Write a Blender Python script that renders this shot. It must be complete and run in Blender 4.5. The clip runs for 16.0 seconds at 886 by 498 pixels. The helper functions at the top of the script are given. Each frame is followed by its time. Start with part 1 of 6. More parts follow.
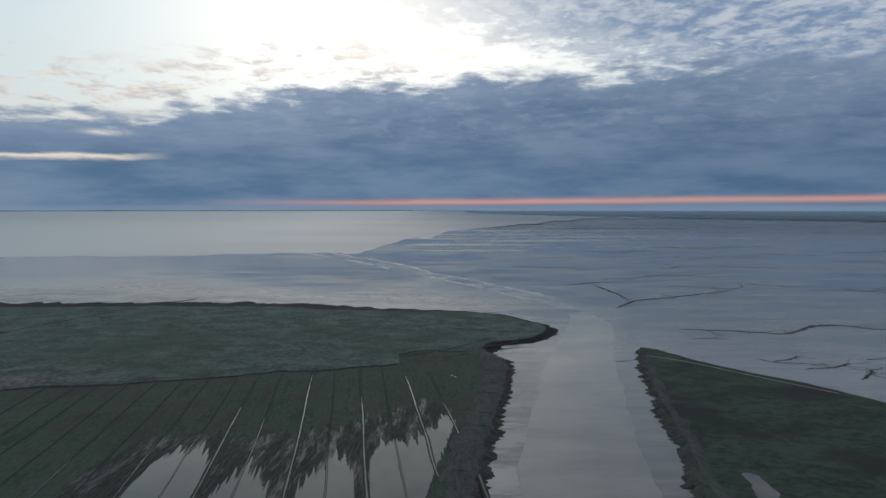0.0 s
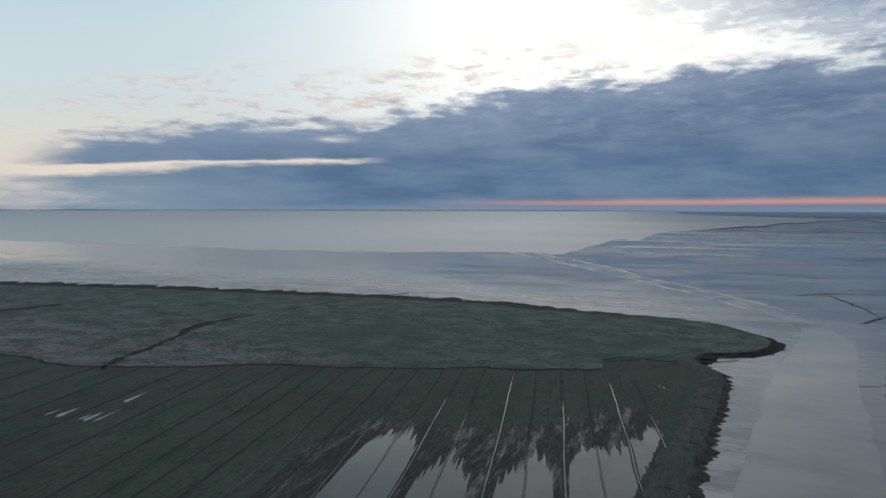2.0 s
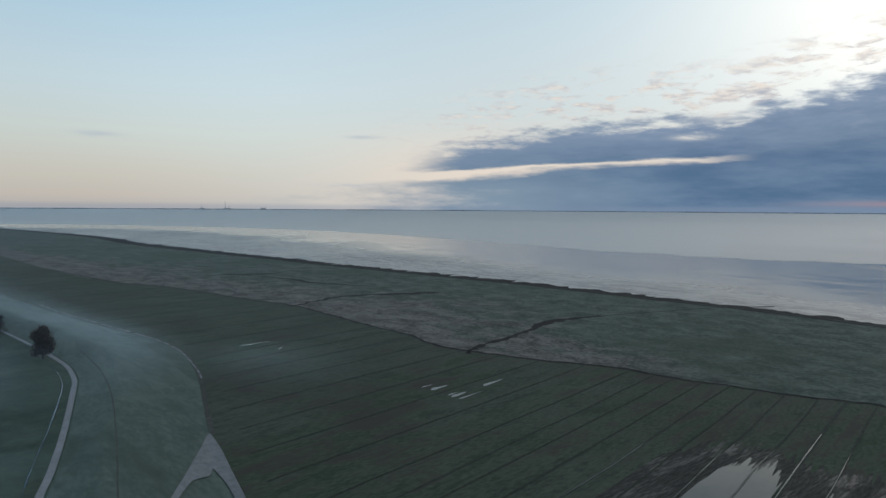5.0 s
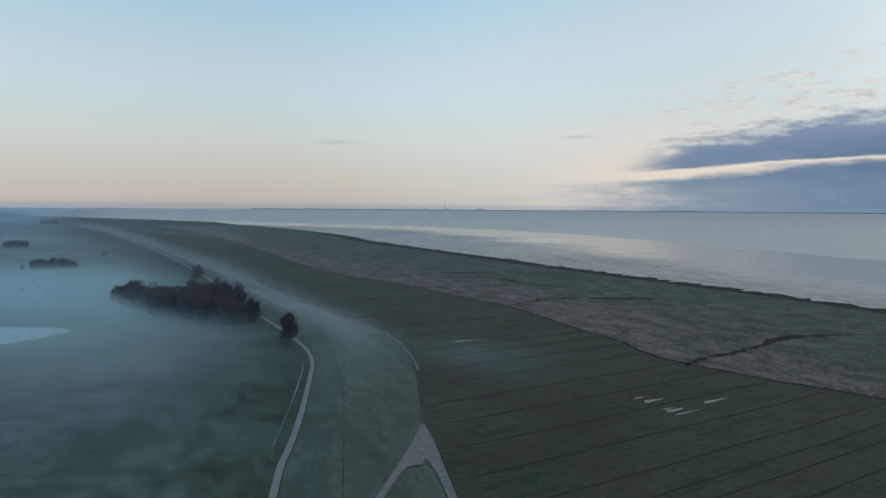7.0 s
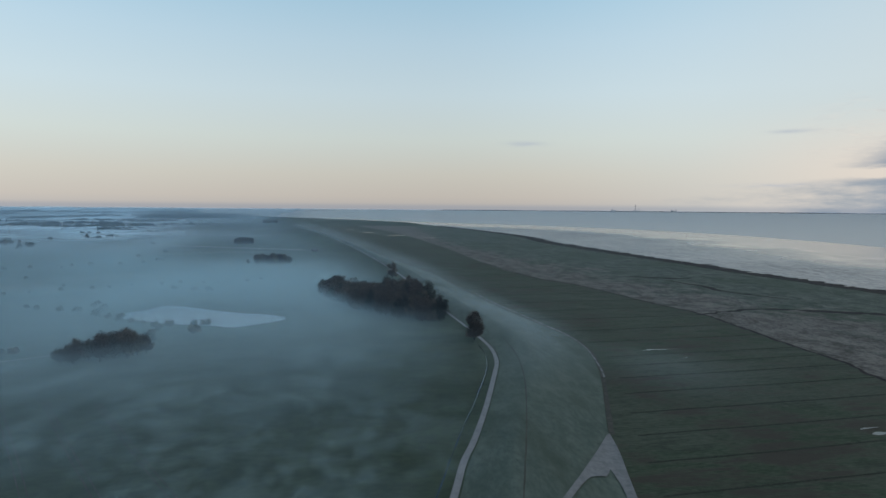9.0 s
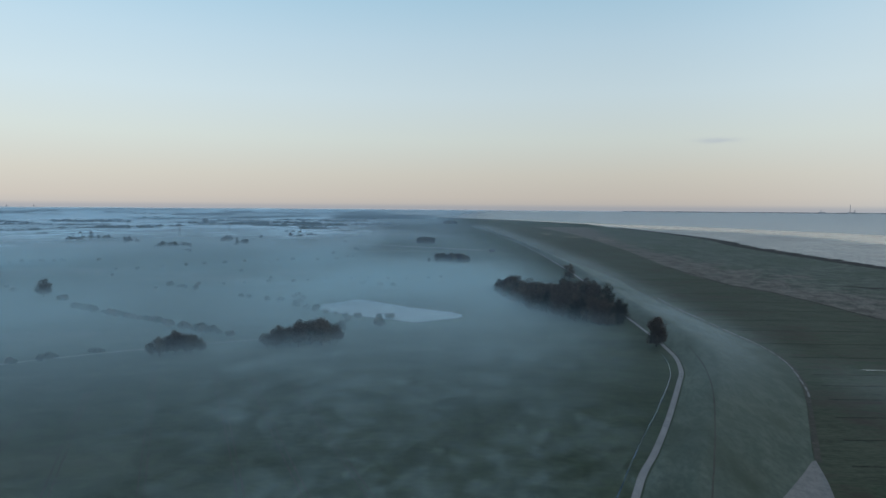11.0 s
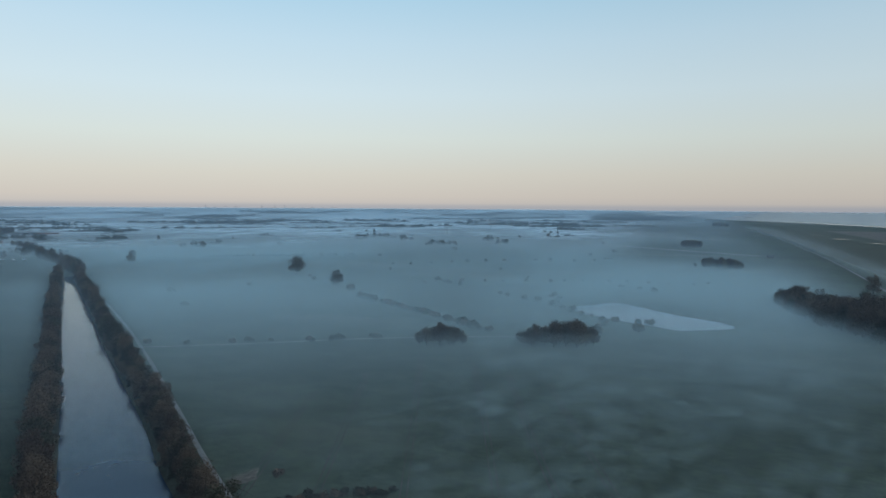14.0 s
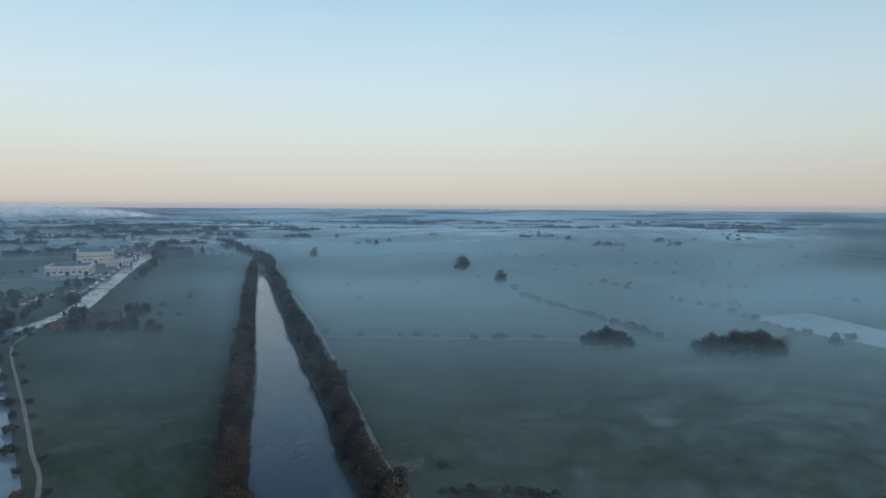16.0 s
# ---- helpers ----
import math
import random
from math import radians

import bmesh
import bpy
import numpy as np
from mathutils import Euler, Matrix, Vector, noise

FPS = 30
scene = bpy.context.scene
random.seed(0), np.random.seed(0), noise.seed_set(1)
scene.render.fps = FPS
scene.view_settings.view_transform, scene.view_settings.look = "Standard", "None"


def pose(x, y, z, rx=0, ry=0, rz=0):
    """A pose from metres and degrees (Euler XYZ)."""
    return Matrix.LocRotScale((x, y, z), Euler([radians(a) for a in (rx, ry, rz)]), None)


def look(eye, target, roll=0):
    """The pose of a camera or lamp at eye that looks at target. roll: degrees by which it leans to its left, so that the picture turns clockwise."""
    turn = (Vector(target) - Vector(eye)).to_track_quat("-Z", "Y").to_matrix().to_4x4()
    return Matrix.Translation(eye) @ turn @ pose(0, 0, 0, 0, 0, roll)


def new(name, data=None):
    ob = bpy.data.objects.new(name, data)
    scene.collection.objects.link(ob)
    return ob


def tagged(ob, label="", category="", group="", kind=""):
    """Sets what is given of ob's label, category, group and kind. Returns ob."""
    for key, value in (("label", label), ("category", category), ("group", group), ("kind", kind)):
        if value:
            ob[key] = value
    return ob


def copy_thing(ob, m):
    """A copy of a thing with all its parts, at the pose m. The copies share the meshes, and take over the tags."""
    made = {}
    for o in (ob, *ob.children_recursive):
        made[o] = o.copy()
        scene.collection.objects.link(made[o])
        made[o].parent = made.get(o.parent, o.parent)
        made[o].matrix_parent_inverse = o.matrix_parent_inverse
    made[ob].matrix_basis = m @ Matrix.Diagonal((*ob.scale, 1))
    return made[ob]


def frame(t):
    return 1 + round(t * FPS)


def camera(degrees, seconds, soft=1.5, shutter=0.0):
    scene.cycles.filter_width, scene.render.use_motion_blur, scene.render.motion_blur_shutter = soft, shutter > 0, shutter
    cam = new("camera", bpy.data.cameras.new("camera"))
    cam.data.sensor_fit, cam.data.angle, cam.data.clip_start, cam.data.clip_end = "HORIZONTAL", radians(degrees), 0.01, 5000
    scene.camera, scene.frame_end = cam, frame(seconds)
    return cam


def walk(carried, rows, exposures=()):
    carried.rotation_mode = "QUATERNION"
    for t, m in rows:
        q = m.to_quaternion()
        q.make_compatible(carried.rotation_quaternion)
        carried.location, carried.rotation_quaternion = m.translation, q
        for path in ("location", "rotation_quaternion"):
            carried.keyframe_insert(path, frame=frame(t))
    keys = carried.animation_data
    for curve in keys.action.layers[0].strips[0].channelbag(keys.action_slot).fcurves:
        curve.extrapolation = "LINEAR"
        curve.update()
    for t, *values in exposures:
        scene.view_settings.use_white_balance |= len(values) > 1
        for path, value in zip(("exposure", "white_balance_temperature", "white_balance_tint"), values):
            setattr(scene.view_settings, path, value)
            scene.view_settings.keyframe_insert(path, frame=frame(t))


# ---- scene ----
cam = camera(69.05, 16.0)
# seconds, place, yaw, pitch and roll of the drone, which drifts a little while it turns
PATH_ROWS = [(0.0, 4.43, -1.78, 70.17, 0.01, -3.63, -0.01), (0.5, 4.50, -1.63, 70.20, 4.21, -3.64, 0.04), (1.0, 4.49, -1.46, 70.22, 8.69, -3.63, 0.06),
             (1.5, 4.39, -1.21, 70.18, 13.31, -3.64, 0.11), (2.0, 4.21, -0.95, 70.15, 18.05, -3.63, 0.14), (2.5, 4.02, -0.72, 70.15, 22.97, -3.64, 0.16),
             (3.0, 3.76, -0.57, 70.20, 27.89, -3.63, 0.19), (3.5, 3.48, -0.51, 70.32, 32.83, -3.61, 0.21), (4.0, 3.14, -0.46, 70.47, 38.01, -3.61, 0.32),
             (4.5, 2.81, -0.34, 70.56, 43.07, -3.63, 0.32), (5.0, 2.51, -0.11, 70.63, 48.39, -3.64, 0.38), (7.5, 0.96, 1.56, 71.09, 71.39, -3.69, 0.40),
             (8.0, 0.51, 1.66, 71.05, 75.49, -3.69, 0.42), (8.5, 0.07, 1.68, 70.99, 79.53, -3.68, 0.40), (9.0, -0.37, 1.67, 70.85, 83.63, -3.68, 0.44),
             (11.5, -2.28, 1.60, 69.72, 103.15, -3.65, 0.39), (12.0, -2.85, 1.46, 69.61, 107.02, -3.65, 0.40), (12.5, -3.47, 1.23, 69.60, 110.80, -3.66, 0.41),
             (13.0, -4.10, 0.89, 69.61, 114.54, -3.67, 0.42), (13.5, -4.58, 0.42, 69.51, 118.28, -3.68, 0.41), (14.0, -4.89, 0.06, 69.31, 121.91, -3.70, 0.38),
             (14.5, -5.05, -0.22, 69.10, 125.53, -3.69, 0.38), (15.0, -5.15, -0.48, 68.93, 129.14, -3.70, 0.35), (15.5, -5.24, -0.76, 68.76, 132.77, -3.70, 0.37),
             (16.0, -5.30, -1.02, 68.58, 136.42, -3.70, 0.36)]


def hover(x, y, z, yaw, pitch, roll):
    return Matrix.Translation((x, y, z)) @ Euler((0, 0, radians(yaw))).to_matrix().to_4x4() @ pose(0, 0, 0, 90 + pitch) @ pose(0, 0, 0, 0, 0, roll)


walk(cam, [(t, hover(*row)) for t, *row in PATH_ROWS])
scene.cycles.transparent_max_bounces = 32   # several veils of mist lie over one another


# ---------------------------------------------------------------- node helpers
class Net:
    """Short ways to wire shader nodes."""

    def __init__(self, tree):
        self.tree = tree
        tree.nodes.clear()

    def node(self, kind, **settings):
        n = self.tree.nodes.new(kind)
        for key, value in settings.items():
            setattr(n, key, value)
        return n

    def plug(self, socket, value):
        if isinstance(value, bpy.types.NodeSocket):
            self.tree.links.new(value, socket)
        elif isinstance(value, (tuple, list)) and len(value) == 3 and socket.type == "RGBA":
            socket.default_value = (*value, 1)
        else:
            socket.default_value = value

    def math(self, op, a, b=0.0, c=0.0, clamp=False):
        n = self.node("ShaderNodeMath", operation=op, use_clamp=clamp)
        for i, v in enumerate((a, b, c)):
            self.plug(n.inputs[i], v)
        return n.outputs[0]

    def span(self, v, a, b, c=0.0, d=1.0, smooth=True):
        n = self.node("ShaderNodeMapRange", interpolation_type="SMOOTHSTEP" if smooth else "LINEAR")
        for i, x in enumerate((v, a, b, c, d)):
            self.plug(n.inputs[i], x)
        return n.outputs[0]

    def mix(self, f, a, b):
        n = self.node("ShaderNodeMix", data_type="RGBA")
        self.plug(n.inputs[0], f), self.plug(n.inputs[6], a), self.plug(n.inputs[7], b)
        return n.outputs[2]

    def noise(self, vector, scale, detail=4.0, rough=0.55, distort=0.0):
        n = self.node("ShaderNodeTexNoise")
        if vector is not None:
            self.plug(n.inputs["Vector"], vector)
        self.plug(n.inputs["Scale"], scale), self.plug(n.inputs["Detail"], detail)
        self.plug(n.inputs["Roughness"], rough), self.plug(n.inputs["Distortion"], distort)
        return n.outputs["Fac"]

    def place(self, vector, turn=0.0, scale=(1, 1, 1)):
        n = self.node("ShaderNodeMapping")
        self.plug(n.inputs[0], vector)
        n.inputs[2].default_value, n.inputs[3].default_value = (0, 0, radians(turn)), scale
        return n.outputs[0]

    def vec(self, x, y, z):
        n = self.node("ShaderNodeCombineXYZ")
        for i, v in enumerate((x, y, z)):
            self.plug(n.inputs[i], v)
        return n.outputs[0]

    def ramp(self, v, stops):
        n = self.node("ShaderNodeValToRGB")
        self.plug(n.inputs[0], v)
        e = n.color_ramp.elements
        while len(e) < len(stops):
            e.new(0.5)
        for one, (at, colour) in zip(e, stops):
            one.position, one.color = at, (*colour, 1)
        return n.outputs[0]

    def bump(self, height, strength, distance):
        n = self.node("ShaderNodeBump")
        self.plug(n.inputs["Height"], height)
        n.inputs["Strength"].default_value, n.inputs["Distance"].default_value = strength, distance
        return n.outputs[0]


def srgb(r, g, b):
    """Linear colour from 0..255 display values."""
    return tuple(((c / 255 + 0.055) / 1.055) ** 2.4 if c > 10 else c / 255 / 12.92 for c in (r, g, b))


# ---------------------------------------------------------------- sky and sun
SUN_AZIMUTH, SUN_HEIGHT = 6.0, 40.0   # degrees to the left of north, above the horizon


def build_sky():
    world = bpy.data.worlds.new("dawn_sky")
    scene.world = world
    world.use_nodes = True
    k = Net(world.node_tree)
    way = k.node("ShaderNodeTexCoord").outputs["Generated"]
    sep = k.node("ShaderNodeSeparateXYZ")
    k.plug(sep.inputs[0], way)
    x, y, z = sep.outputs
    el = k.math("MULTIPLY", k.math("ARCSINE", z), 57.2958)
    az = k.math("MULTIPLY", k.math("ARCTAN2", k.math("MULTIPLY", x, -1.0), y), 57.2958)

    nishita = k.node("ShaderNodeTexSky", sky_type="NISHITA", sun_disc=False)
    nishita.sun_elevation, nishita.sun_rotation = radians(SUN_HEIGHT), radians(-SUN_AZIMUTH)
    clear = k.ramp(k.math("DIVIDE", k.math("ADD", el, 5.0), 95.0), [
        (0.045, srgb(178, 177, 181)), (0.062, srgb(204, 197, 189)), (0.083, srgb(211, 208, 198)), (0.115, srgb(214, 223, 218)),
        (0.155, srgb(208, 227, 234)), (0.20, srgb(194, 221, 236)), (0.25, srgb(170, 210, 233)), (0.36, srgb(140, 186, 222)), (0.6, srgb(120, 160, 198)), (1.0, srgb(104, 142, 180))])
    pale = k.node("ShaderNodeMix", data_type="RGBA", blend_type="MULTIPLY")
    k.plug(pale.inputs[0], 1.0), k.plug(pale.inputs[6], nishita.outputs[0]), k.plug(pale.inputs[7], (0.08, 0.08, 0.08))
    sky = k.mix(0.9, pale.outputs[2], clear)

    milky = k.math("MULTIPLY", k.span(az, 78.0, 42.0), k.span(el, 26.0, 4.0, 0.35, 0.6))
    sky = k.mix(milky, sky, srgb(203, 212, 213))
    fade = k.node("ShaderNodeMix", data_type="RGBA", blend_type="MULTIPLY")
    tone = k.span(az, 82.0, 140.0, 0.90, 1.06)
    k.plug(fade.inputs[0], 1.0), k.plug(fade.inputs[6], sky), k.plug(fade.inputs[7], k.vec(tone, tone, tone))
    sky = k.mix(k.span(az, 60.0, 85.0), sky, fade.outputs[2])

    # broad glow of the hidden sun
    da = k.math("DIVIDE", k.math("SUBTRACT", az, 5.0), 20.5)
    de = k.math("DIVIDE", k.math("SUBTRACT", el, 17.0), 13.0)
    far = k.math("ADD", k.math("MULTIPLY", da, da), k.math("MULTIPLY", de, de))
    glow = k.math("POWER", 2.718, k.math("MULTIPLY", far, -1.0))
    sky = k.mix(k.math("MULTIPLY", glow, 0.97), sky, (1.32, 1.28, 1.18))

    warm = k.math("MULTIPLY", k.span(el, 9.0, 3.0, 0.0, 0.62), k.math("MULTIPLY", k.span(az, 66.0, 44.0), k.span(az, 4.0, 18.0)))
    sky = k.mix(warm, sky, srgb(241, 220, 202))

    # flat cloud deck seen in perspective
    def less(p, q):
        return k.math("SUBTRACT", p, q)

    def more(p, q):
        return k.math("ADD", p, q)

    def times(p, q):
        return k.math("MULTIPLY", p, q)

    lift = more(z, 0.10)
    flat = k.vec(k.math("DIVIDE", x, lift), k.math("DIVIDE", y, lift), 0.0)
    n1 = k.noise(flat, 1.1, 7.0, 0.6, 0.3)
    n2 = k.noise(flat, 4.2, 6.0, 0.6, 0.2)
    n4 = k.noise(flat, 11.0, 5.0, 0.6, 0.3)
    n3 = k.noise(k.vec(az, times(el, 5.0), 3.0), 0.10, 6.0, 0.6)
    n5 = k.noise(k.vec(az, times(el, 3.4), 9.0), 0.42, 5.0, 0.62, 0.4)
    wob = more(times(less(n1, 0.5), 5.0), more(times(less(n2, 0.5), 5.0), times(less(n5, 0.5), 3.6)))
    # upper edge of the bank, falling towards the left
    tops = [(-60, 12), (-35, 11.2), (-20, 11.4), (-10, 11.7), (-5, 11.8), (0, 10.8), (8, 10.6), (15, 9.8), (18.4, 9.3), (22, 8.3), (25, 7.4), (28, 7.5), (36, 7.3), (42, 6.5), (46, 5.6), (51, 4.3), (60, 2.0)]
    curve = k.ramp(k.math("DIVIDE", more(az, 60.0), 120.0), [((q + 60) / 120, (e_ / 30,) * 3) for q, e_ in tops])
    top = times(curve, 30.0)
    wob_here = times(wob, k.span(el, 1.0, 8.0, 0.2, 0.8))
    depth = more(less(top, el), wob_here)
    upper = k.span(depth, -0.8, 1.1)
    wave = times(less(n3, 0.5), 1.2)
    # a long slit parts the bank into two tongues towards the left
    slit_e = less(more(4.1, wave), times(less(az, 34.0), 0.045))
    parted = k.span(az, 22.0, 29.0)
    upper = times(upper, less(1.0, times(parted, k.span(less(el, slit_e), 0.10, -0.16))))
    upper = times(upper, k.span(more(az, times(wob, 0.9)), 53.0, 46.5))
    low_top = less(slit_e, more(0.08, times(k.math("MAXIMUM", less(az, 34.0), 0.0), 0.035)))
    lower = times(k.span(more(less(low_top, el), times(wave, 0.8)), -0.10, 0.5), k.span(more(az, times(less(n3, 0.5), 40.0)), 60.0, 42.0))
    bank = k.math("MAXIMUM", upper, lower)

    def hole(a, e, ra, re):
        p = k.math("DIVIDE", less(az, a), ra)
        q = k.math("DIVIDE", less(el, e), re)
        return k.math("POWER", 2.718, times(more(times(p, p), times(q, q)), -1.0))
    # openings in it
    ragged_hole = k.span(n5, 0.36, 0.52, 0.35, 1.0)
    gaps = times(k.math("MAXIMUM", hole(25.2, 7.9, 1.9, 0.65), times(hole(27.4, 5.95, 1.3, 0.22), 1.0)), ragged_hole)
    gaps = k.math("MAXIMUM", gaps, times(k.math("MAXIMUM", hole(-8.5, 12.3, 2.6, 0.5), hole(-13.8, 13.6, 1.6, 0.4)), k.span(n5, 0.38, 0.56)))
    bank = times(bank, less(1.0, k.math("MINIMUM", gaps, 1.0)))
    shade = k.mix(k.span(n3, 0.26, 0.74), srgb(85, 111, 142), srgb(120, 140, 164))
    shade = k.mix(times(k.span(depth, 4.5, 0.0), 0.6), shade, srgb(140, 158, 183))
    shade = k.mix(times(k.span(n5, 0.45, 0.68), times(k.span(el, 4.0, 9.0), 0.36)), shade, srgb(163, 176, 195))
    low = k.span(el, 6.0, 2.0)
    shade = k.mix(times(low, k.span(az, 45.0, 20.0, 0.8, 0.65)), shade, k.mix(k.span(n3, 0.35, 0.65), srgb(80, 110, 142), srgb(102, 128, 156)))
    shade = k.mix(times(k.span(az, 26.0, 46.0), k.span(el, 5.0, 1.0, 0.15, 0.65)), shade, srgb(146, 164, 178))
    dim = k.span(az, 12.0, -28.0, 1.0, 0.80)
    shade = k.mix(less(1.0, dim), shade, srgb(44, 68, 100))
    # broken field of small clouds above the bank, thickening to the right
    inside = less(el, more(15.2, times(az, 0.23)))
    cells = more(times(less(n4, 0.5), 7.0), more(times(less(n2, 0.5), 6.0), times(less(n5, 0.5), 5.0)))
    alto = times(k.span(more(inside, cells), -1.0, 2.4), k.span(az, 14.0, -22.0, 0.25, 0.95))
    alto_tone = k.mix(k.span(more(times(n4, 0.5), times(n5, 0.5)), 0.4, 0.62), srgb(116, 138, 170), srgb(182, 191, 204))
    # thin rosy streaks above the bank towards the left
    veil_h = less(el, top)
    streak = more(times(n5, 0.6), times(n2, 0.4))
    veil = times(times(k.span(veil_h, 5.5, 2.4), k.span(veil_h, -0.6, 0.6)), k.span(streak, 0.47, 0.60))
    veil = times(veil, times(k.span(az, 58.0, 40.0, 0.0, 0.72), k.span(az, -6.0, 16.0, 0.35, 1.0)))
    sky = k.mix(veil, sky, k.mix(k.span(n4, 0.4, 0.6), srgb(196, 190, 192), srgb(232, 219, 208)))
    sky = k.mix(alto, sky, alto_tone)
    # small lone clouds over the bay
    lone = times(k.math("MAXIMUM", hole(76.5, 5.6, 1.5, 0.22), k.math("MAXIMUM", hole(55.6, 6.1, 1.5, 0.15), hole(56.0, 1.95, 3.0, 0.16))), k.span(n2, 0.35, 0.6, 0.15, 0.5))
    sky = k.mix(lone, sky, srgb(170, 180, 196))
    sky = k.mix(bank, sky, shade)
    # rosy band and haze along the horizon
    p = k.math("DIVIDE", less(el, more(less(0.60, times(more(az, 10.0), 0.006)), times(wave, 0.3))), 0.26)
    rose = k.math("POWER", 2.718, times(times(p, p), -1.0))
    rose = times(rose, times(k.span(az, 24.0, 0.0), k.span(az, -66.0, -30.0)))
    sky = k.mix(times(rose, 0.72), sky, srgb(214, 158, 142))
    haze = times(k.span(el, 0.45, 0.0), k.span(az, 40.0, 20.0, 0.35, 0.75))
    sky = k.mix(haze, sky, srgb(122, 140, 164))
    back = k.node("ShaderNodeBackground")
    k.plug(back.inputs[0], sky)
    back.inputs[1].default_value = 1.0
    out = k.node("ShaderNodeOutputWorld")
    k.plug(out.inputs[0], back.outputs[0])


build_sky()
lamp = bpy.data.lights.new("sun", "SUN")
lamp.energy, lamp.angle, lamp.color = 0.5, radians(18), (1.0, 0.95, 0.88)
sun = new("sun", lamp)
a, e = radians(SUN_AZIMUTH), radians(SUN_HEIGHT)
sun.matrix_world = look((0, 0, 300), Vector((0, 0, 300)) - Vector((-math.sin(a) * math.cos(e), math.cos(a) * math.cos(e), math.sin(e))))


# ---------------------------------------------------------------- materials
def blank(name):
    m = bpy.data.materials.new(name)
    m.use_nodes = True
    k = Net(m.node_tree)
    out = k.node("ShaderNodeOutputMaterial")
    return m, k, out


def surface(name, low, high, scale=0.2, fine=3.0, rough=0.85, bump=0.3, depth=0.1, turn=0.0, stretch=(1, 1, 1), spot=None, spot_scale=0.02, spot_at=(0.52, 0.66), metal=0.0, vary=0.0, gloss=0.12):
    """A rough two-scale surface: large tone changes, fine grain, and stains of another colour."""
    m, k, out = blank(name)
    p = k.place(k.node("ShaderNodeTexCoord").outputs["Object"], turn, stretch)
    a, b = k.noise(p, scale, 5.0, 0.6), k.noise(p, fine, 5.0, 0.65)
    c = k.noise(p, (scale * fine) ** 0.5, 5.0, 0.7, 0.4)
    tone = k.math("ADD", k.math("MULTIPLY", a, 0.26), k.math("ADD", k.math("MULTIPLY", c, 0.34), k.math("MULTIPLY", b, 0.40)))
    colour = k.mix(k.span(tone, 0.39, 0.61), low, high)
    if spot:
        colour = k.mix(k.span(k.noise(p, spot_scale, 6.0, 0.6), *spot_at), colour, spot)
    if vary:
        r = k.node("ShaderNodeObjectInfo").outputs["Random"]
        hsv = k.node("ShaderNodeHueSaturation")
        k.plug(hsv.inputs["Color"], colour)
        k.plug(hsv.inputs["Value"], k.math("MULTIPLY_ADD", r, vary * 2, 1.0 - vary))
        k.plug(hsv.inputs["Hue"], k.math("MULTIPLY_ADD", r, 0.03, 0.485))
        colour = hsv.outputs[0]
    s = k.node("ShaderNodeBsdfPrincipled")
    k.plug(s.inputs["Base Color"], colour)
    k.plug(s.inputs["Roughness"], k.span(b, 0.3, 0.7, max(rough - 0.08, 0.02), min(rough + 0.08, 1.0)))
    s.inputs["Metallic"].default_value = metal
    s.inputs["Specular IOR Level"].default_value = gloss
    if bump:
        k.plug(s.inputs["Normal"], k.bump(b, bump, depth))
    k.plug(out.inputs[0], s.outputs[0])
    return m


def water(name, colour, rough, ripple, scale, turn=0.0, stretch=(1, 1, 1), silt=None, ior=1.333):
    m, k, out = blank(name)
    p = k.place(k.node("ShaderNodeTexCoord").outputs["Object"], turn, stretch)
    big, small = k.noise(p, scale * 0.08, 4.0, 0.6), k.noise(p, scale, 3.0, 0.5)
    s = k.node("ShaderNodeBsdfPrincipled")
    k.plug(s.inputs["Base Color"], k.mix(k.span(big, 0.35, 0.65), colour, silt or colour))
    k.plug(s.inputs["Roughness"], k.span(big, 0.35, 0.65, rough * 0.6, rough * 1.4))
    s.inputs["IOR"].default_value = ior
    if ripple:
        k.plug(s.inputs["Normal"], k.bump(small, ripple, 0.2))
    k.plug(out.inputs[0], s.outputs[0])
    return m


